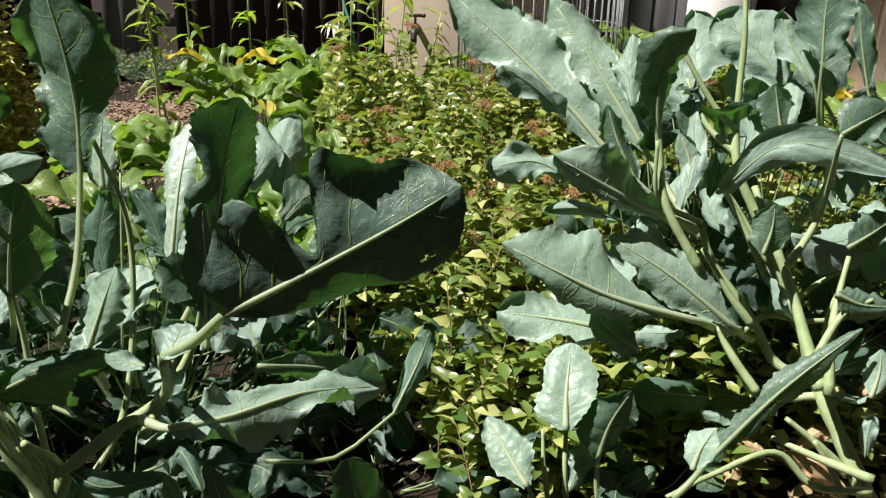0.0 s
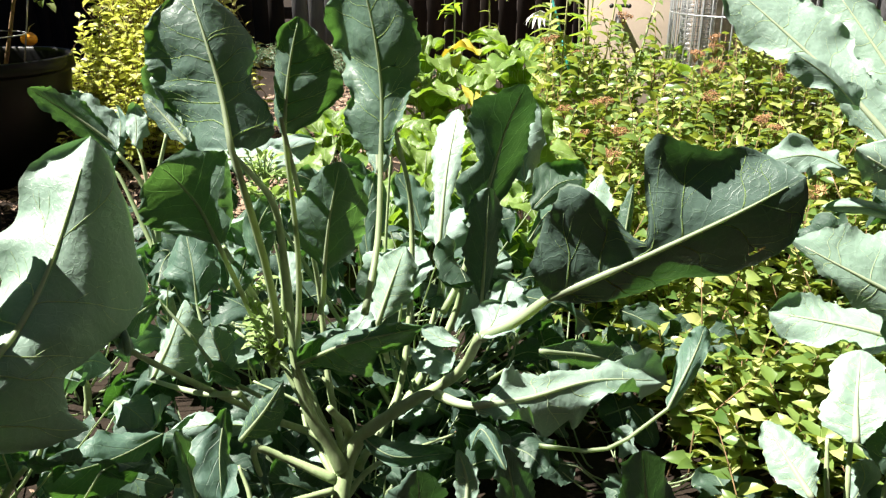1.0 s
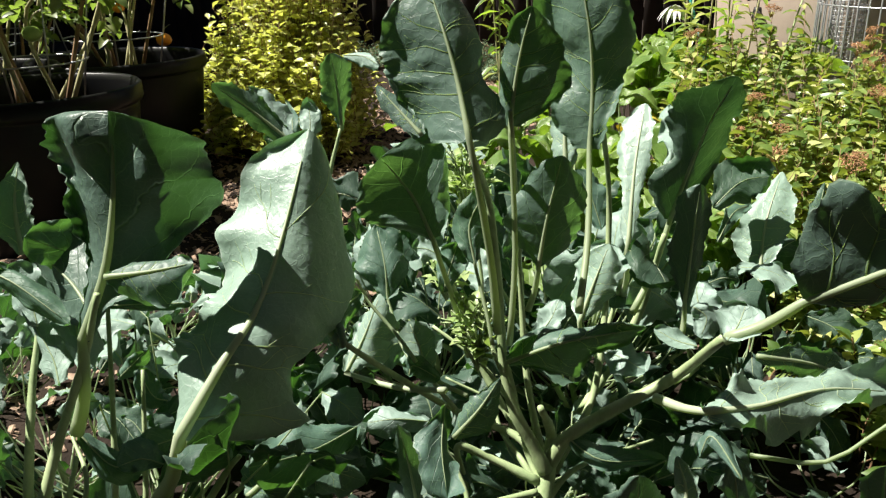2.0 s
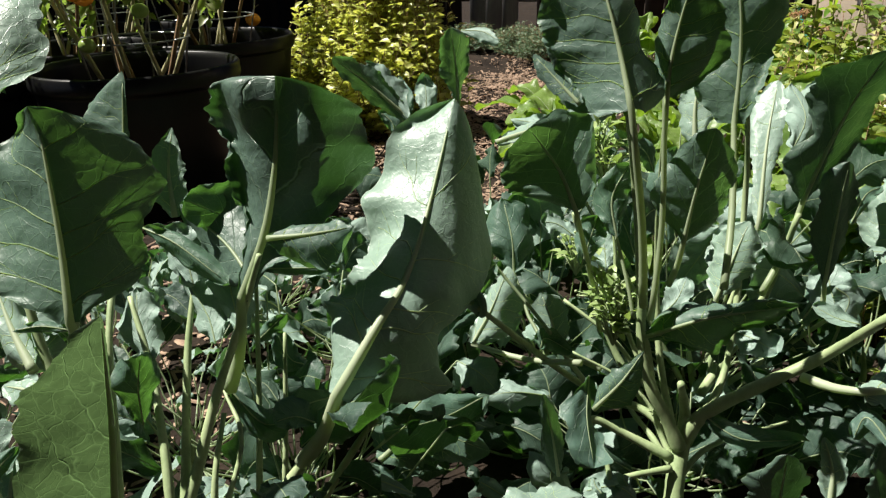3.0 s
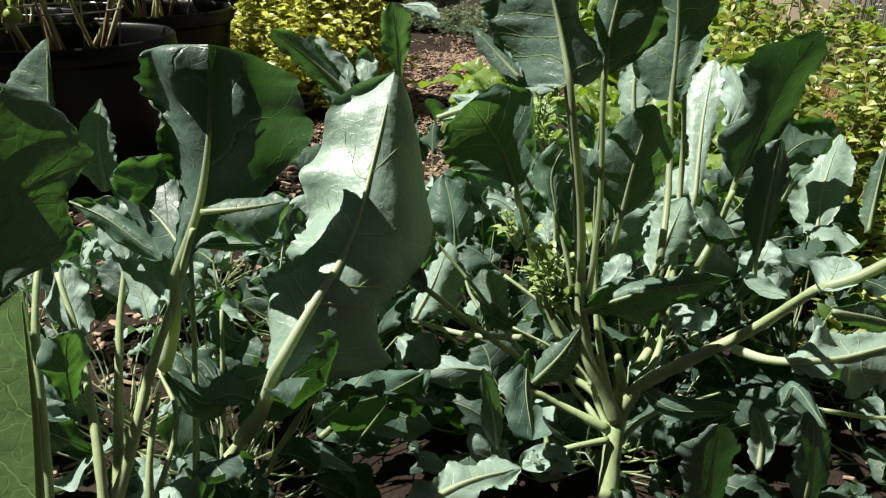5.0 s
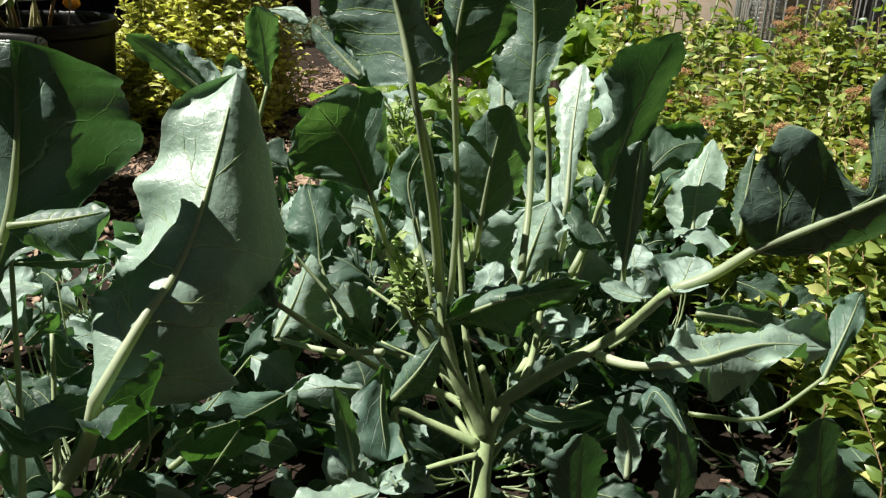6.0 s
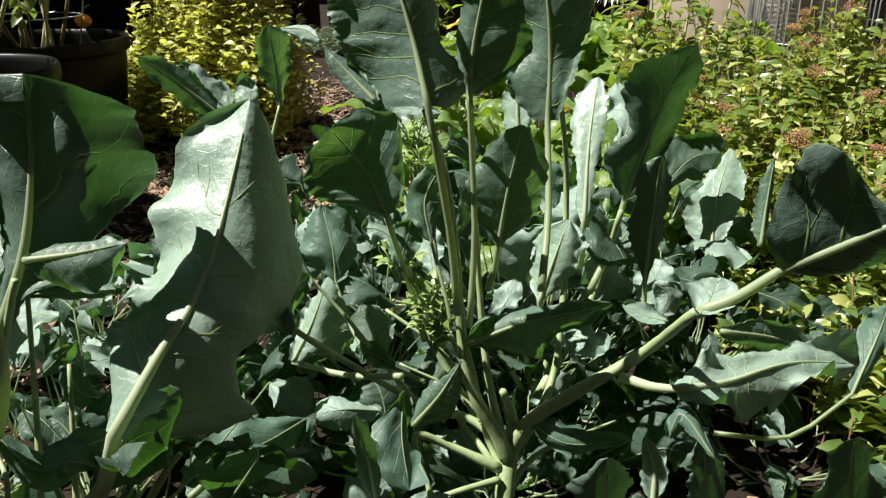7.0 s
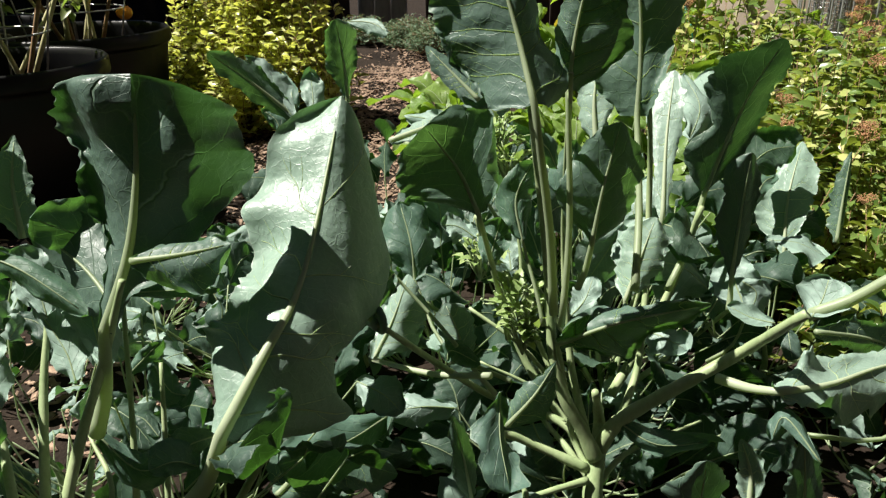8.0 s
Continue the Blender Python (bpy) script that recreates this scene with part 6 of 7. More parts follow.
leaf(C, (0.541, 0.968, 0.173), (0.544, 0.980, 0.203), (0.551, 0.990, 0.229), (-0.445, -0.809, 0.384), 0.013, 0.013, 20, 20, 0.0029, None, pale=1, scallop=0.15)
leaf(C, (0.436, 1.055, 0.176), (0.389, 1.065, 0.172), (0.340, 1.076, 0.167), (-0.183, -0.466, 0.866), 0.016, 0.016, 30, 30, 0.0031, None, pale=1)
leaf(C, (0.206, 1.065, 0.283), (0.189, 1.080, 0.303), (0.156, 1.092, 0.310), (0.103, -0.613, 0.783), 0.023, 0.023, 20, 20, 0.0029, None, pale=1)
leaf(C, (0.303, 1.095, 0.292), (0.271, 1.101, 0.288), (0.221, 1.110, 0.281), (-0.220, -0.537, 0.814), 0.019, 0.017, 25, 25, 0.0030, None, pale=1)
leaf(C, (0.276, 1.182, 0.217), (0.258, 1.174, 0.199), (0.221, 1.165, 0.180), (-0.092, -0.843, 0.529), 0.019, 0.019, 25, 25, 0.0029, None)
leaf(C, (0.219, 1.252, 0.607), (0.211, 1.290, 0.663), (0.220, 1.325, 0.713), (-0.576, -0.670, 0.469), 0.030, 0.025, 25, 25, 0.0034, None, pale=1, wave=0.012)
leaf(C, (0.427, 1.282, 0.506), (0.430, 1.317, 0.555), (0.424, 1.357, 0.614), (-0.705, -0.593, 0.389), 0.040, 0.040, 20, 20, 0.0034, None, pale=1)
leaf(C, (0.587, 1.273, 0.456), (0.573, 1.307, 0.504), (0.550, 1.347, 0.562), (-0.776, -0.609, 0.161), 0.040, 0.040, 20, 20, 0.0034, None, pale=1)
leaf(C, (0.194, 0.928, 0.122), (0.225, 0.936, 0.137), (0.248, 0.943, 0.153), (-0.135, -0.780, 0.612), 0.017, 0.017, 30, 30, 0.0029, None)
leaf(C, (0.130, 0.924, 0.121), (0.144, 0.938, 0.158), (0.136, 0.946, 0.181), (-0.149, -0.921, 0.360), 0.021, 0.021, 20, 20, 0.0029, None, pale=1)
leaf(C, (0.341, 1.369, 0.619), (0.343, 1.412, 0.680), (0.345, 1.455, 0.743), (-0.639, -0.625, 0.449), 0.042, 0.052, 20, 20, 0.0035, None, pale=1)
leaf(C, (0.572, 1.252, 0.644), (0.560, 1.275, 0.709), (0.553, 1.299, 0.774), (-0.432, -0.866, 0.252), 0.011, 0.023, 20, 20, 0.0034, (0.584, 1.222, 0.562))
leaf(C, (0.383, 1.053, 0.139), (0.410, 1.050, 0.127), (0.438, 1.049, 0.120), (0.087, -0.902, 0.424), 0.013, 0.011, 25, 25, 0.0028, None, mat=DRYLEAF, wave=0.010)
leaf(C, (0.375, 0.995, 0.128), (0.372, 0.990, 0.117), (0.364, 0.985, 0.104), (-0.328, -0.811, 0.484), 0.015, 0.013, 25, 25, 0.0026, None, mat=DRYLEAF, wave=0.010)
leaf(C, (0.567, 1.008, 0.277), (0.553, 1.004, 0.267), (0.538, 0.999, 0.255), (-0.214, -0.745, 0.631), 0.012, 0.016, 25, 25, 0.0027, None, mat=DRYLEAF, wave=0.010)
leaf(C, (0.477, 1.052, 0.120), (0.511, 1.063, 0.145), (0.537, 1.068, 0.154), (-0.162, -0.748, 0.643), 0.013, 0.017, 25, 25, 0.0029, None, mat=DRYLEAF, wave=0.010)
leaf(C, (0.543, 0.993, 0.096), (0.492, 1.001, 0.127), (0.449, 1.007, 0.149), (0.049, -0.941, 0.334), 0.020, 0.020, 25, 25, 0.0032, None, mat=DRYLEAF, wave=0.012)
leaf(C, (0.329, 1.287, 0.567), (0.305, 1.335, 0.623), (0.289, 1.382, 0.682), (-0.711, -0.644, 0.283), 0.040, 0.040, 20, 20, 0.0036, None, pale=1)
leaf(C, (0.519, 1.335, 0.554), (0.463, 1.396, 0.618), (0.411, 1.432, 0.651), (-0.245, -0.808, 0.535), 0.047, 0.052, 20, 20, 0.0037, None, pale=1)
leaf(C, (0.369, 1.160, 0.428), (0.342, 1.192, 0.462), (0.341, 1.223, 0.499), (-0.711, -0.643, 0.285), 0.021, 0.024, 20, 20, 0.0032, None, pale=1)
leaf(C, (0.606, 1.130, 0.320), (0.563, 1.161, 0.342), (0.535, 1.166, 0.319), (-0.320, -0.626, 0.711), 0.030, 0.028, 20, 20, 0.0031, None, pale=1)
stem(C, [(0.578, 0.929, 0.062), (0.544, 0.974, 0.131), (0.495, 1.042, 0.236), (0.475, 1.100, 0.308), (0.459, 1.135, 0.348)], 0.0180, 0.0120)
stem(C, [(0.487, 1.045, 0.244), (0.438, 1.080, 0.260), (0.402, 1.099, 0.319), (0.343, 1.124, 0.394), (0.317, 1.144, 0.454)], 0.0100, 0.0080)
stem(C, [(0.469, 1.124, 0.316), (0.420, 1.166, 0.437), (0.378, 1.196, 0.526), (0.373, 1.223, 0.599), (0.374, 1.248, 0.723), (0.370, 1.283, 0.819)], 0.0110, 0.0060)
stem(C, [(0.373, 1.217, 0.583), (0.339, 1.227, 0.615), (0.292, 1.251, 0.687), (0.278, 1.262, 0.720)], 0.0070, 0.0050)
stem(C, [(0.381, 1.202, 0.542), (0.332, 1.237, 0.586), (0.304, 1.280, 0.649)], 0.0070, 0.0050)
stem(C, [(0.496, 1.039, 0.228), (0.415, 1.060, 0.211), (0.369, 1.084, 0.282), (0.325, 1.096, 0.322)], 0.0080, 0.0060)
stem(C, [(0.528, 0.976, 0.138), (0.486, 0.987, 0.175), (0.436, 0.998, 0.212)], 0.0100, 0.0060)
stem(C, [(0.551, 0.952, 0.128), (0.471, 0.950, 0.134), (0.414, 0.962, 0.178), (0.322, 0.928, 0.159), (0.253, 0.888, 0.148)], 0.0080, 0.0050)
stem(C, [(0.460, 1.129, 0.332), (0.447, 1.159, 0.413), (0.449, 1.183, 0.478)], 0.0080, 0.0060)
stem(C, [(0.468, 1.130, 0.332), (0.510, 1.145, 0.365), (0.570, 1.158, 0.391)], 0.0060, 0.0040)
stem(C, [(0.470, 1.103, 0.316), (0.546, 1.111, 0.326), (0.579, 1.149, 0.367)], 0.0060, 0.0040)
stem(C, [(0.447, 1.159, 0.413), (0.513, 1.196, 0.504), (0.484, 1.172, 0.587), (0.459, 1.157, 0.694)], 0.0070, 0.0040)
stem(C, [(0.522, 1.197, 0.504), (0.527, 1.227, 0.586), (0.471, 1.257, 0.674)], 0.0060, 0.0040)
stem(C, [(0.432, 1.139, 0.364), (0.366, 1.180, 0.485), (0.334, 1.133, 0.506)], 0.0070, 0.0060)
stem(C, [(0.319, 1.144, 0.454), (0.241, 1.095, 0.505), (0.232, 1.103, 0.586)], 0.0060, 0.0050)
stem(C, [(0.449, 1.196, 0.370), (0.391, 1.227, 0.463), (0.334, 1.245, 0.521)], 0.0050, 0.0040)
stem(C, [(0.494, 1.051, 0.259), (0.503, 1.081, 0.338), (0.515, 1.093, 0.369)], 0.0060, 0.0040)
stem(C, [(0.384, 1.106, 0.282), (0.426, 1.121, 0.315), (0.469, 1.122, 0.312)], 0.0080, 0.0070)
stem(C, [(0.133, 0.899, 0.054), (0.119, 0.912, 0.148), (0.118, 0.939, 0.221)], 0.0070, 0.0050)
stem(C, [(0.111, 0.881, 0.067), (0.090, 0.893, 0.160), (0.084, 0.917, 0.225)], 0.0060, 0.0040)
stem(C, [(0.181, 0.902, 0.054), (0.163, 0.912, 0.141), (0.162, 0.911, 0.197)], 0.0060, 0.0050)
stem(C, [(0.098, 0.864, 0.081), (0.076, 0.873, 0.137), (0.067, 0.880, 0.157)], 0.0060, 0.0040)
stem(C, [(0.520, 0.942, 0.105), (0.494, 0.960, 0.157), (0.469, 0.972, 0.194)], 0.0070, 0.0060)


def rolled_leaf(plant, a, c):
    """A leaf rolled into a pale tube, with a dark coil where it ends."""
    a, c = Vector(a), Vector(c)
    d = (c - a).normalized()
    part("rolled_leaf", tube(bmesh.new(), spline([a, a.lerp(c, 0.5) + Vector((0, 0, 0.004)), c], 8), 0.0085, 0.013, 10, 0.15), SUNLIT_PALE_BLADE, plant, "pale leaf rolled into a tube")
    side = d.cross(Vector((0, 0, 1))).normalized()
    up = side.cross(d)
    line = [a + up * 0.004 + (math.cos(t) * d + math.sin(t) * up) * (0.015 - 0.0011 * t) for t in [0.45 * k for k in range(21)]]
    part("coil", tube(bmesh.new(), line, 0.005, 0.003, 7), BLADE, plant)


rolled_leaf(A, (-0.738, 0.661, 0.380), (-0.837, 0.757, 0.365))


def bud_cluster(plant, at, seed, r=0.035):
    """Loose young florets: small buds on thin stalks among tiny leaves."""
    rng = random.Random(seed)
    bm = bmesh.new()
    verts, faces = [], []
    for k in range(26):
        d = Vector((rng.gauss(0, 0.7), rng.gauss(0, 0.7), rng.uniform(0.1, 1.6))).normalized() * r * rng.uniform(0.4, 1.2)
        c = Vector(at) + d
        tube(bm, [Vector(at) - Vector((0, 0, r * 0.6)), Vector(at) + d * 0.6, c], 0.0013, 0.0008, 4)
        bmesh.ops.create_icosphere(bm, subdivisions=1, radius=rng.uniform(0.0012, 0.0024), matrix=Matrix.Translation(c))
        s = rng.uniform(0.012, 0.026)
        leaflet(verts, faces, Vector(at) + d * rng.uniform(0.4, 0.9), d + Vector((rng.gauss(0, 0.03), rng.gauss(0, 0.03), 0)), Vector((0, 0, 1)), s, s * 0.6)
    part("floret", bm, STALK, plant)
    tagged(mesh_part("floret_leaves", verts, faces, YOUNG, plant), kind="stuff")


for k, at in enumerate([(-0.615, 0.761, 0.372), (-0.596, 0.750, 0.358), (-0.657, 0.875, 0.534), (-0.599, 0.751, 0.336), (-0.641, 0.856, 0.505), (-0.672, 0.839, 0.383)]):
    bud_cluster(A, at, 500 + k)
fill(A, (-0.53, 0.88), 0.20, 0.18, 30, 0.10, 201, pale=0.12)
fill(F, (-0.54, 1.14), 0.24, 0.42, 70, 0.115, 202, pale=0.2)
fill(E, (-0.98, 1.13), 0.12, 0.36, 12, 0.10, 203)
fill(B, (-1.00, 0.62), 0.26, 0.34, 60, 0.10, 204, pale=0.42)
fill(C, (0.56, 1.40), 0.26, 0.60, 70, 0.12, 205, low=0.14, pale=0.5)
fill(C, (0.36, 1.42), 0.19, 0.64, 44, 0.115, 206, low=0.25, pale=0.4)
big_leaf(C, ((0.230, 1.196, 0.493), (0.197, 1.217, 0.555), (0.177, 1.237, 0.612)), (0.160, -0.954, 0.253), (0.004, 0.020, 0.027, 0.029, 0.023, 0.009), (0.005, 0.019, 0.026, 0.028, 0.022, 0.009), (12, 20), 0.0032)
big_leaf(C, ((0.271, 1.060, 0.521), (0.274, 1.075, 0.561), (0.259, 1.089, 0.601)), (-0.470, -0.686, 0.556), (0.004, 0.015, 0.020, 0.020, 0.017, 0.007), (0.004, 0.011, 0.017, 0.019, 0.015, 0.006), (10, 20), 0.0030, mat=SUNLIT_BLOOM_BLADE, wavy=1.8, veins=5)
big_leaf(C, ((0.283, 1.105, 0.583), (0.277, 1.117, 0.616), (0.282, 1.129, 0.650)), (0.160, -0.954, 0.253), (0.004, 0.016, 0.021, 0.021, 0.016, 0.007), (0.004, 0.016, 0.021, 0.020, 0.015, 0.007), (15, 15), 0.0030)
big_leaf(C, ((0.423, 1.154, 0.576), (0.415, 1.169, 0.619), (0.408, 1.183, 0.659)), (0.154, -0.906, 0.394), (0.005, 0.022, 0.029, 0.029, 0.024, 0.010), (0.005, 0.020, 0.026, 0.026, 0.020, 0.009), (12, 15), 0.0030)
big_leaf(C, ((0.446, 1.021, 0.619), (0.474, 1.029, 0.635), (0.508, 1.038, 0.653)), (0.160, -0.954, 0.253), (0.006, 0.025, 0.034, 0.034, 0.027, 0.012), (0.006, 0.021, 0.028, 0.028, 0.023, 0.011), (12, 20), 0.0030)
big_leaf(C, ((0.379, 1.038, 0.445), (0.390, 1.050, 0.476), (0.394, 1.063, 0.511)), (0.160, -0.954, 0.253), (0.005, 0.021, 0.027, 0.027, 0.022, 0.010), (0.005, 0.023, 0.029, 0.029, 0.023, 0.010), (12, 15), 0.0030)
big_leaf(C, ((0.482, 1.020, 0.466), (0.512, 1.028, 0.484), (0.545, 1.039, 0.506)), (0.160, -0.954, 0.253), (0.006, 0.023, 0.030, 0.030, 0.023, 0.011), (0.006, 0.021, 0.027, 0.027, 0.022, 0.011), (12, 18), 0.0030)
big_leaf(C, ((0.217, 0.998, 0.308), (0.181, 1.004, 0.329), (0.150, 1.014, 0.362)), (-0.229, -0.607, 0.761), (0.004, 0.019, 0.025, 0.022, 0.025, 0.019, 0.007), (0.004, 0.020, 0.027, 0.024, 0.027, 0.019, 0.007), (15, 15), 0.0034, mat=SUNLIT_BLOOM_BLADE, wavy=1.6, veins=5)
big_leaf(C, ((0.272, 0.860, 0.213), (0.282, 0.870, 0.238), (0.300, 0.880, 0.264)), (-0.270, -0.687, 0.674), (0.003, 0.017, 0.023, 0.023, 0.017, 0.007), (0.003, 0.014, 0.020, 0.020, 0.015, 0.005), (12, 15), 0.0028, mat=SUNLIT_BLOOM_BLADE, wavy=1.4, veins=4)
big_leaf(C, ((0.474, 1.007, 0.404), (0.509, 1.004, 0.391), (0.555, 1.006, 0.388)), (0.051, -0.874, 0.483), (0.005, 0.019, 0.025, 0.025, 0.021, 0.009), (0.005, 0.018, 0.024, 0.024, 0.019, 0.008), (12, 18), 0.0030)
big_leaf(C, ((0.506, 0.925, 0.293), (0.516, 0.937, 0.324), (0.518, 0.948, 0.353)), (-0.270, -0.687, 0.674), (0.002, 0.012, 0.016, 0.015, 0.012, 0.004), (0.002, 0.012, 0.017, 0.017, 0.012, 0.004), (12, 15), 0.0024, mat=SUNLIT_BLOOM_BLADE, veins=4)
stem(C, [(0.305, 1.062, 0.408), (0.253, 1.091, 0.494), (0.239, 1.120, 0.574), (0.232, 1.146, 0.646)], 0.0090, 0.0070)
stem(C, [(0.462, 0.970, 0.277), (0.453, 1.018, 0.321), (0.438, 1.060, 0.380), (0.414, 1.092, 0.441), (0.391, 1.149, 0.512)], 0.0115, 0.0090)
stem(C, [(0.378, 1.031, 0.341), (0.344, 1.045, 0.382), (0.304, 1.064, 0.442)], 0.0080, 0.0060)
stem(C, [(0.383, 0.981, 0.261), (0.354, 1.003, 0.297), (0.327, 1.027, 0.337)], 0.0090, 0.0070)
stem(C, [(0.469, 0.959, 0.275), (0.480, 1.013, 0.360), (0.507, 1.064, 0.438)], 0.0090, 0.0060)
stem(C, [(0.451, 0.983, 0.313), (0.487, 1.007, 0.372), (0.524, 1.008, 0.398)], 0.0080, 0.0050)
stem(C, [(0.504, 0.871, 0.205), (0.447, 0.902, 0.212), (0.394, 0.934, 0.220)], 0.0090, 0.0060)
stem(C, [(0.423, 1.055, 0.425), (0.472, 1.102, 0.487), (0.446, 1.021, 0.618)], 0.0080, 0.0050)
big_leaf(B, ((-0.964, 0.209, 0.343), (-0.974, 0.215, 0.365), (-0.994, 0.242, 0.393)), (-0.019, -0.736, 0.676), (0.004, 0.017, 0.015, 0.023, 0.021, 0.017, 0.007), (0.004, 0.018, 0.017, 0.025, 0.020, 0.015, 0.006), (10, 14), 0.0034, mat=SUNLIT_BLOOM_BLADE, wavy=1.3, veins=4)
big_leaf(B, ((-1.074, 0.329, 0.403), (-1.117, 0.346, 0.434), (-1.158, 0.367, 0.469)), (-0.026, -0.704, 0.710), (0.004, 0.018, 0.028, 0.024, 0.031, 0.027, 0.012), (0.004, 0.015, 0.024, 0.021, 0.026, 0.023, 0.009), (12, 14), 0.0040, mat=SUNLIT_BLOOM_BLADE, wavy=1.9, veins=5)
big_leaf(B, ((-1.013, 0.301, 0.384), (-1.056, 0.309, 0.395), (-1.099, 0.311, 0.391)), (-0.026, -0.704, 0.710), (0.003, 0.012, 0.017, 0.019, 0.015, 0.006), (0.003, 0.010, 0.015, 0.016, 0.013, 0.005), (12, 14), 0.0030, mat=SUNLIT_BLOOM_BLADE, wavy=1.4, veins=4)
big_leaf(A, ((-0.676, 0.462, 0.222), (-0.633, 0.523, 0.229), (-0.586, 0.578, 0.221)), (-0.053, -0.658, 0.751), (0.010, 0.025, 0.018, 0.030, 0.021, 0.025, 0.012), (0.011, 0.020, 0.015, 0.023, 0.018, 0.020, 0.008), (12, 16), 0.0034, mat=SUNLIT_BLOOM_BLADE, wavy=1.5, veins=6)
big_leaf(A, ((-0.578, 0.581, 0.219), (-0.562, 0.587, 0.215), (-0.542, 0.595, 0.211)), (-0.014, -0.613, 0.790), (0.002, 0.007, 0.009, 0.009, 0.007, 0.003), (0.002, 0.007, 0.010, 0.010, 0.007, 0.003), (8, 10), 0.0018, mat=SUNLIT_BLOOM_BLADE, wavy=0.6, veins=3)
big_leaf(A, ((-0.560, 0.591, 0.221), (-0.550, 0.598, 0.227), (-0.540, 0.608, 0.236)), (-0.014, -0.613, 0.790), (0.002, 0.005, 0.007, 0.007, 0.005, 0.002), (0.002, 0.005, 0.007, 0.007, 0.005, 0.002), (8, 10), 0.0016, mat=SUNLIT_BLOOM_BLADE, wavy=0.5, veins=3)
big_leaf(A, ((-0.571, 0.586, 0.222), (-0.578, 0.586, 0.229), (-0.581, 0.589, 0.238)), (-0.014, -0.613, 0.790), (0.001, 0.004, 0.004, 0.004, 0.003, 0.001), (0.001, 0.004, 0.004, 0.004, 0.003, 0.001), (8, 10), 0.0014, mat=SUNLIT_BLOOM_BLADE, wavy=0.5, veins=3)
stem(A, [(-0.560, 0.590, 0.220), (-0.567, 0.610, 0.242), (-0.586, 0.625, 0.270)], 0.0045, 0.0030)
big_leaf(A, ((-0.637, 0.606, 0.283), (-0.632, 0.598, 0.259), (-0.626, 0.594, 0.244)), (0.046, -0.736, 0.675), (0.003, 0.009, 0.012, 0.011, 0.008, 0.003), (0.003, 0.007, 0.009, 0.009, 0.007, 0.003), (10, 12), 0.0020, mat=SUNLIT_BLOOM_BLADE, wavy=0.8, veins=3)
stem(A, [(-0.46, 0.717, -0.01), (-0.465, 0.702, 0.06), (-0.502, 0.687, 0.118)], 0.022, 0.018)
stem(F, [(-0.48, 1.12, -0.01), (-0.50, 1.06, 0.06), (-0.515, 1.01, 0.10)], 0.018, 0.014)
stem(E, [(-0.98, 1.16, -0.01), (-1.0, 1.13, 0.15), (-1.004, 1.112, 0.29)], 0.014, 0.011)
stem(B, [(-0.95, 0.50, -0.01), (-0.94, 0.42, 0.12), (-0.936, 0.33, 0.22)], 0.018, 0.015)
stem(C, [(0.60, 0.90, -0.01), (0.59, 0.915, 0.03), (0.578, 0.929, 0.065)], 0.022, 0.020)
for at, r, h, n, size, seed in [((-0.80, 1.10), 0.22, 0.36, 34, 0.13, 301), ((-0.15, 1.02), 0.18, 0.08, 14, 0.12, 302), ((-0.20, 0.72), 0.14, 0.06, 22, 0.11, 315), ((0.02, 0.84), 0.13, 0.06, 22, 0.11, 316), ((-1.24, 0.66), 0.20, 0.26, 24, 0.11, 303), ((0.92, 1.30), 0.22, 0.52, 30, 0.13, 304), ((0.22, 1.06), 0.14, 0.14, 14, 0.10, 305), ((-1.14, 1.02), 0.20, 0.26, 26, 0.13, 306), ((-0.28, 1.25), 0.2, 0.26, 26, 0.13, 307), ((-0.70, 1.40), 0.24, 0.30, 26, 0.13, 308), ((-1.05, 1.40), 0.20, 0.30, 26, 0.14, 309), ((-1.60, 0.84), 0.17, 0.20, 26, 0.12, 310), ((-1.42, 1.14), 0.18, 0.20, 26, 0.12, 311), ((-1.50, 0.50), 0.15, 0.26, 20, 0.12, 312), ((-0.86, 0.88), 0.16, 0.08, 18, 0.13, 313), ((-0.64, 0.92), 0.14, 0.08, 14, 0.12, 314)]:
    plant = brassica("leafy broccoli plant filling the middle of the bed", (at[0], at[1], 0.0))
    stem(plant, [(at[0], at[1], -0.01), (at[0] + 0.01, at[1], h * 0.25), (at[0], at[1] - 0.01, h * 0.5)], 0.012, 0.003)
    # share of sun-paled leaves set by how brightly each spot is lit
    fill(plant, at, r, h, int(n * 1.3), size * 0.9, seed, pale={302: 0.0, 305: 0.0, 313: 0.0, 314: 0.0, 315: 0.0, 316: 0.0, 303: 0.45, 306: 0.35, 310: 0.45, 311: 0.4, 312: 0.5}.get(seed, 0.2))
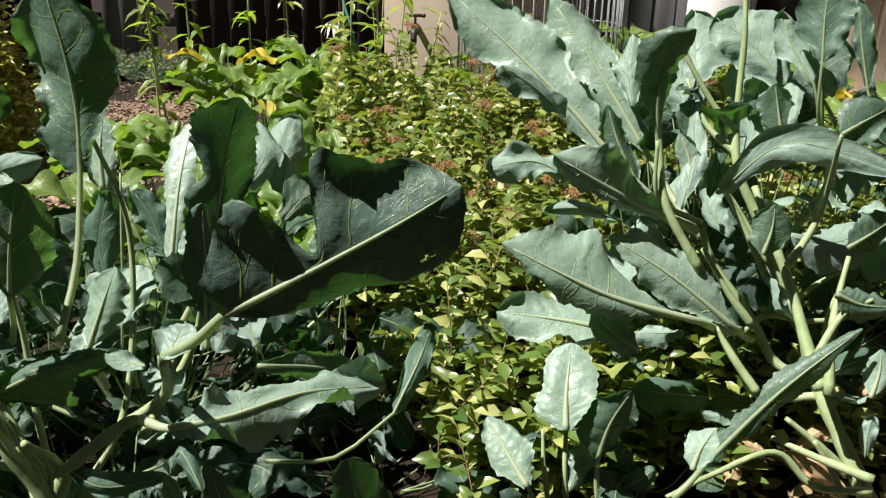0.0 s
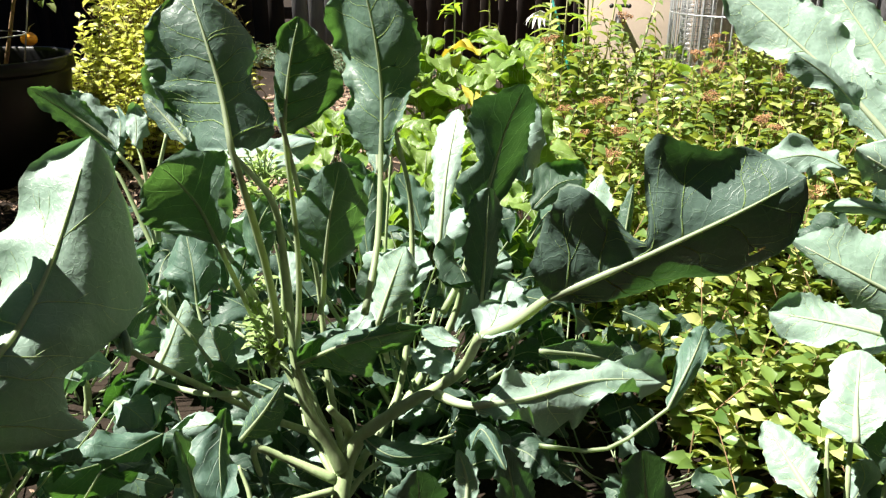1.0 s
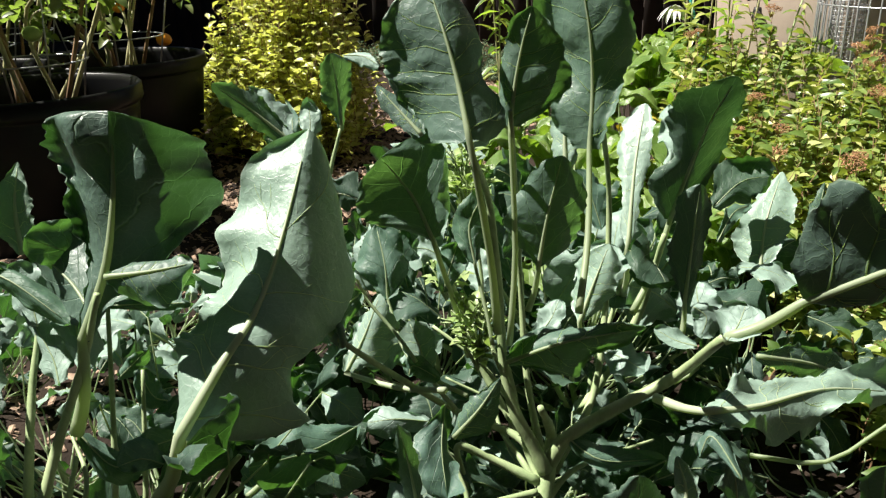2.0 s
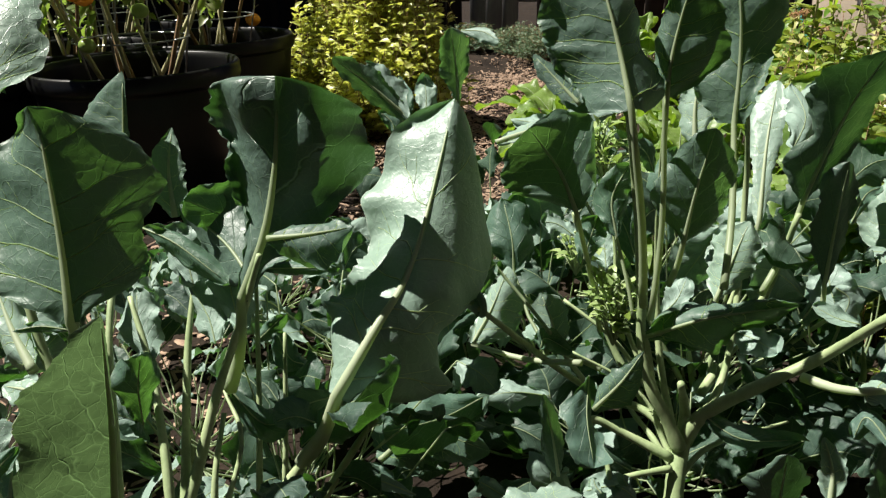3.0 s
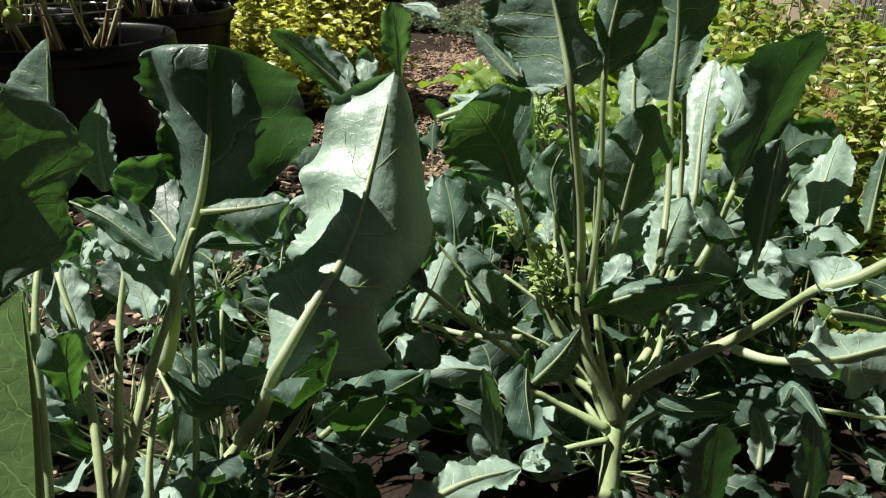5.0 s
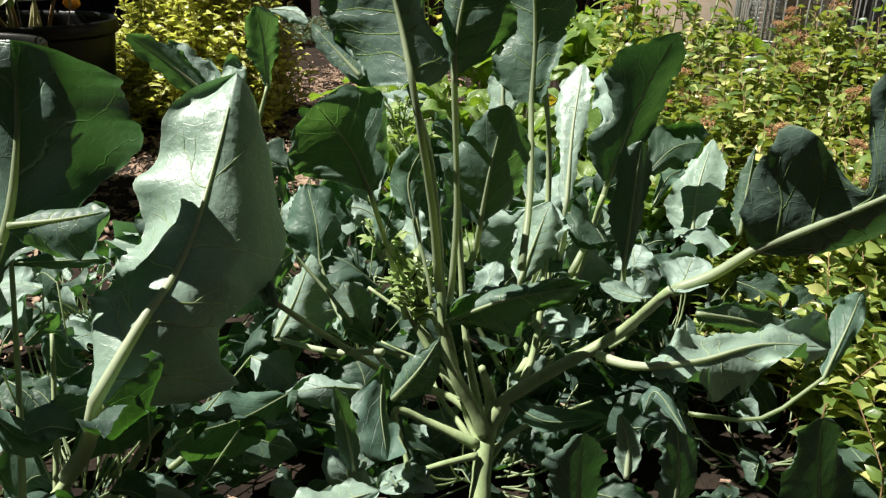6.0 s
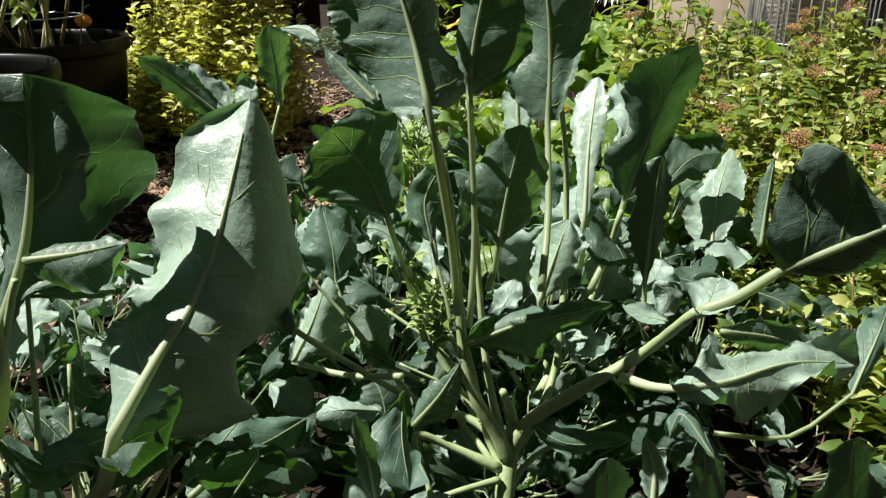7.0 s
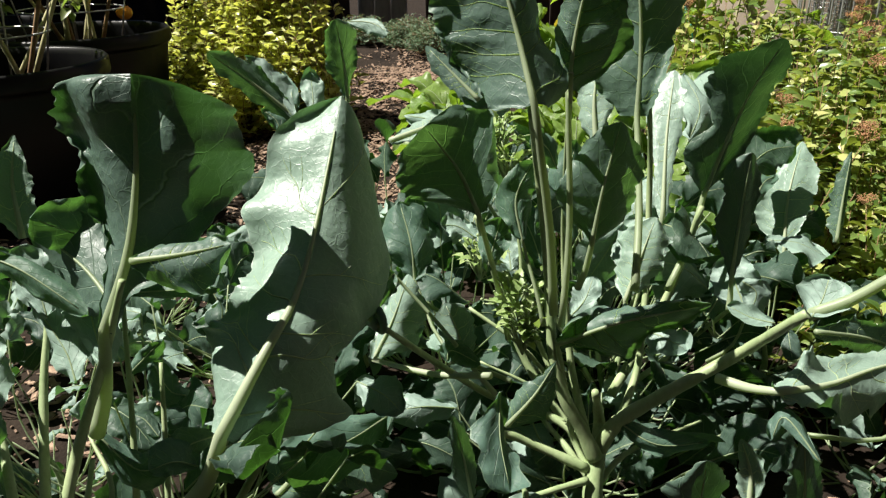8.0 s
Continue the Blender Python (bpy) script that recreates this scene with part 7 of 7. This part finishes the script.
def leaf_litter(at, rx, ry, count, seed):
    """Dry fallen leaves lying on the soil."""
    rng = random.Random(seed)
    verts, faces = [], []
    for _ in range(count):
        a, d = rng.uniform(0, 6.283), math.sqrt(rng.random())
        p = Vector((at[0] + rx * d * math.cos(a), at[1] + ry * d * math.sin(a), rng.uniform(0.01, 0.06)))
        b = rng.uniform(0, 6.283)
        s = rng.uniform(0.02, 0.05)
        leaflet(verts, faces, p, Vector((math.cos(b), math.sin(b), rng.gauss(0, 0.25))), Vector((rng.gauss(0, 0.4), rng.gauss(0, 0.4), 1)), s, s * rng.uniform(0.4, 0.7), rng.uniform(-0.3, 0.5))
    return tagged(mesh_part("leaf_litter", verts, faces, LITTER), "dry yellowed fallen leaves lying on the soil", "leaf litter", kind="stuff")


leaf_litter((0.66, 1.02), 0.30, 0.22, 420, 71)
# leaves that catch the sun among the stalks, five in the sun-paled copy
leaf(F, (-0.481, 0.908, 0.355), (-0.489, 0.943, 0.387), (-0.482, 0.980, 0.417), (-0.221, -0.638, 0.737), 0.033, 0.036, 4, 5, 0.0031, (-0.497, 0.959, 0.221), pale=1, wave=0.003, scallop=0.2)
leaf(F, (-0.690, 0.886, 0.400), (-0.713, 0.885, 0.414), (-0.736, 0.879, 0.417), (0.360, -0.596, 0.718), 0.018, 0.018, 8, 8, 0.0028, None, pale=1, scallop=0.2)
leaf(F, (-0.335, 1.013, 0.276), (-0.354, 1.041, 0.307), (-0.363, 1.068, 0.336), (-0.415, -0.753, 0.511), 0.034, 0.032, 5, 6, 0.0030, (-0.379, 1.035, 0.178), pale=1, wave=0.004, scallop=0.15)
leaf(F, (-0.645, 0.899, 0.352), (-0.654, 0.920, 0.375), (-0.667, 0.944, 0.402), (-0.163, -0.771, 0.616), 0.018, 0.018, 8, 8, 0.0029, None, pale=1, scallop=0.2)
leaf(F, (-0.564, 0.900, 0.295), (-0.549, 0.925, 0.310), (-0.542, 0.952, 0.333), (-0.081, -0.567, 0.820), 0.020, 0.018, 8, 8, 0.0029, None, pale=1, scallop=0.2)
leaf(A, (-0.593, 0.921, 0.490), (-0.606, 0.917, 0.518), (-0.625, 0.908, 0.531), (0.651, -0.715, 0.255), 0.014, 0.019, 10, 10, 0.0028, None, wave=0.004)
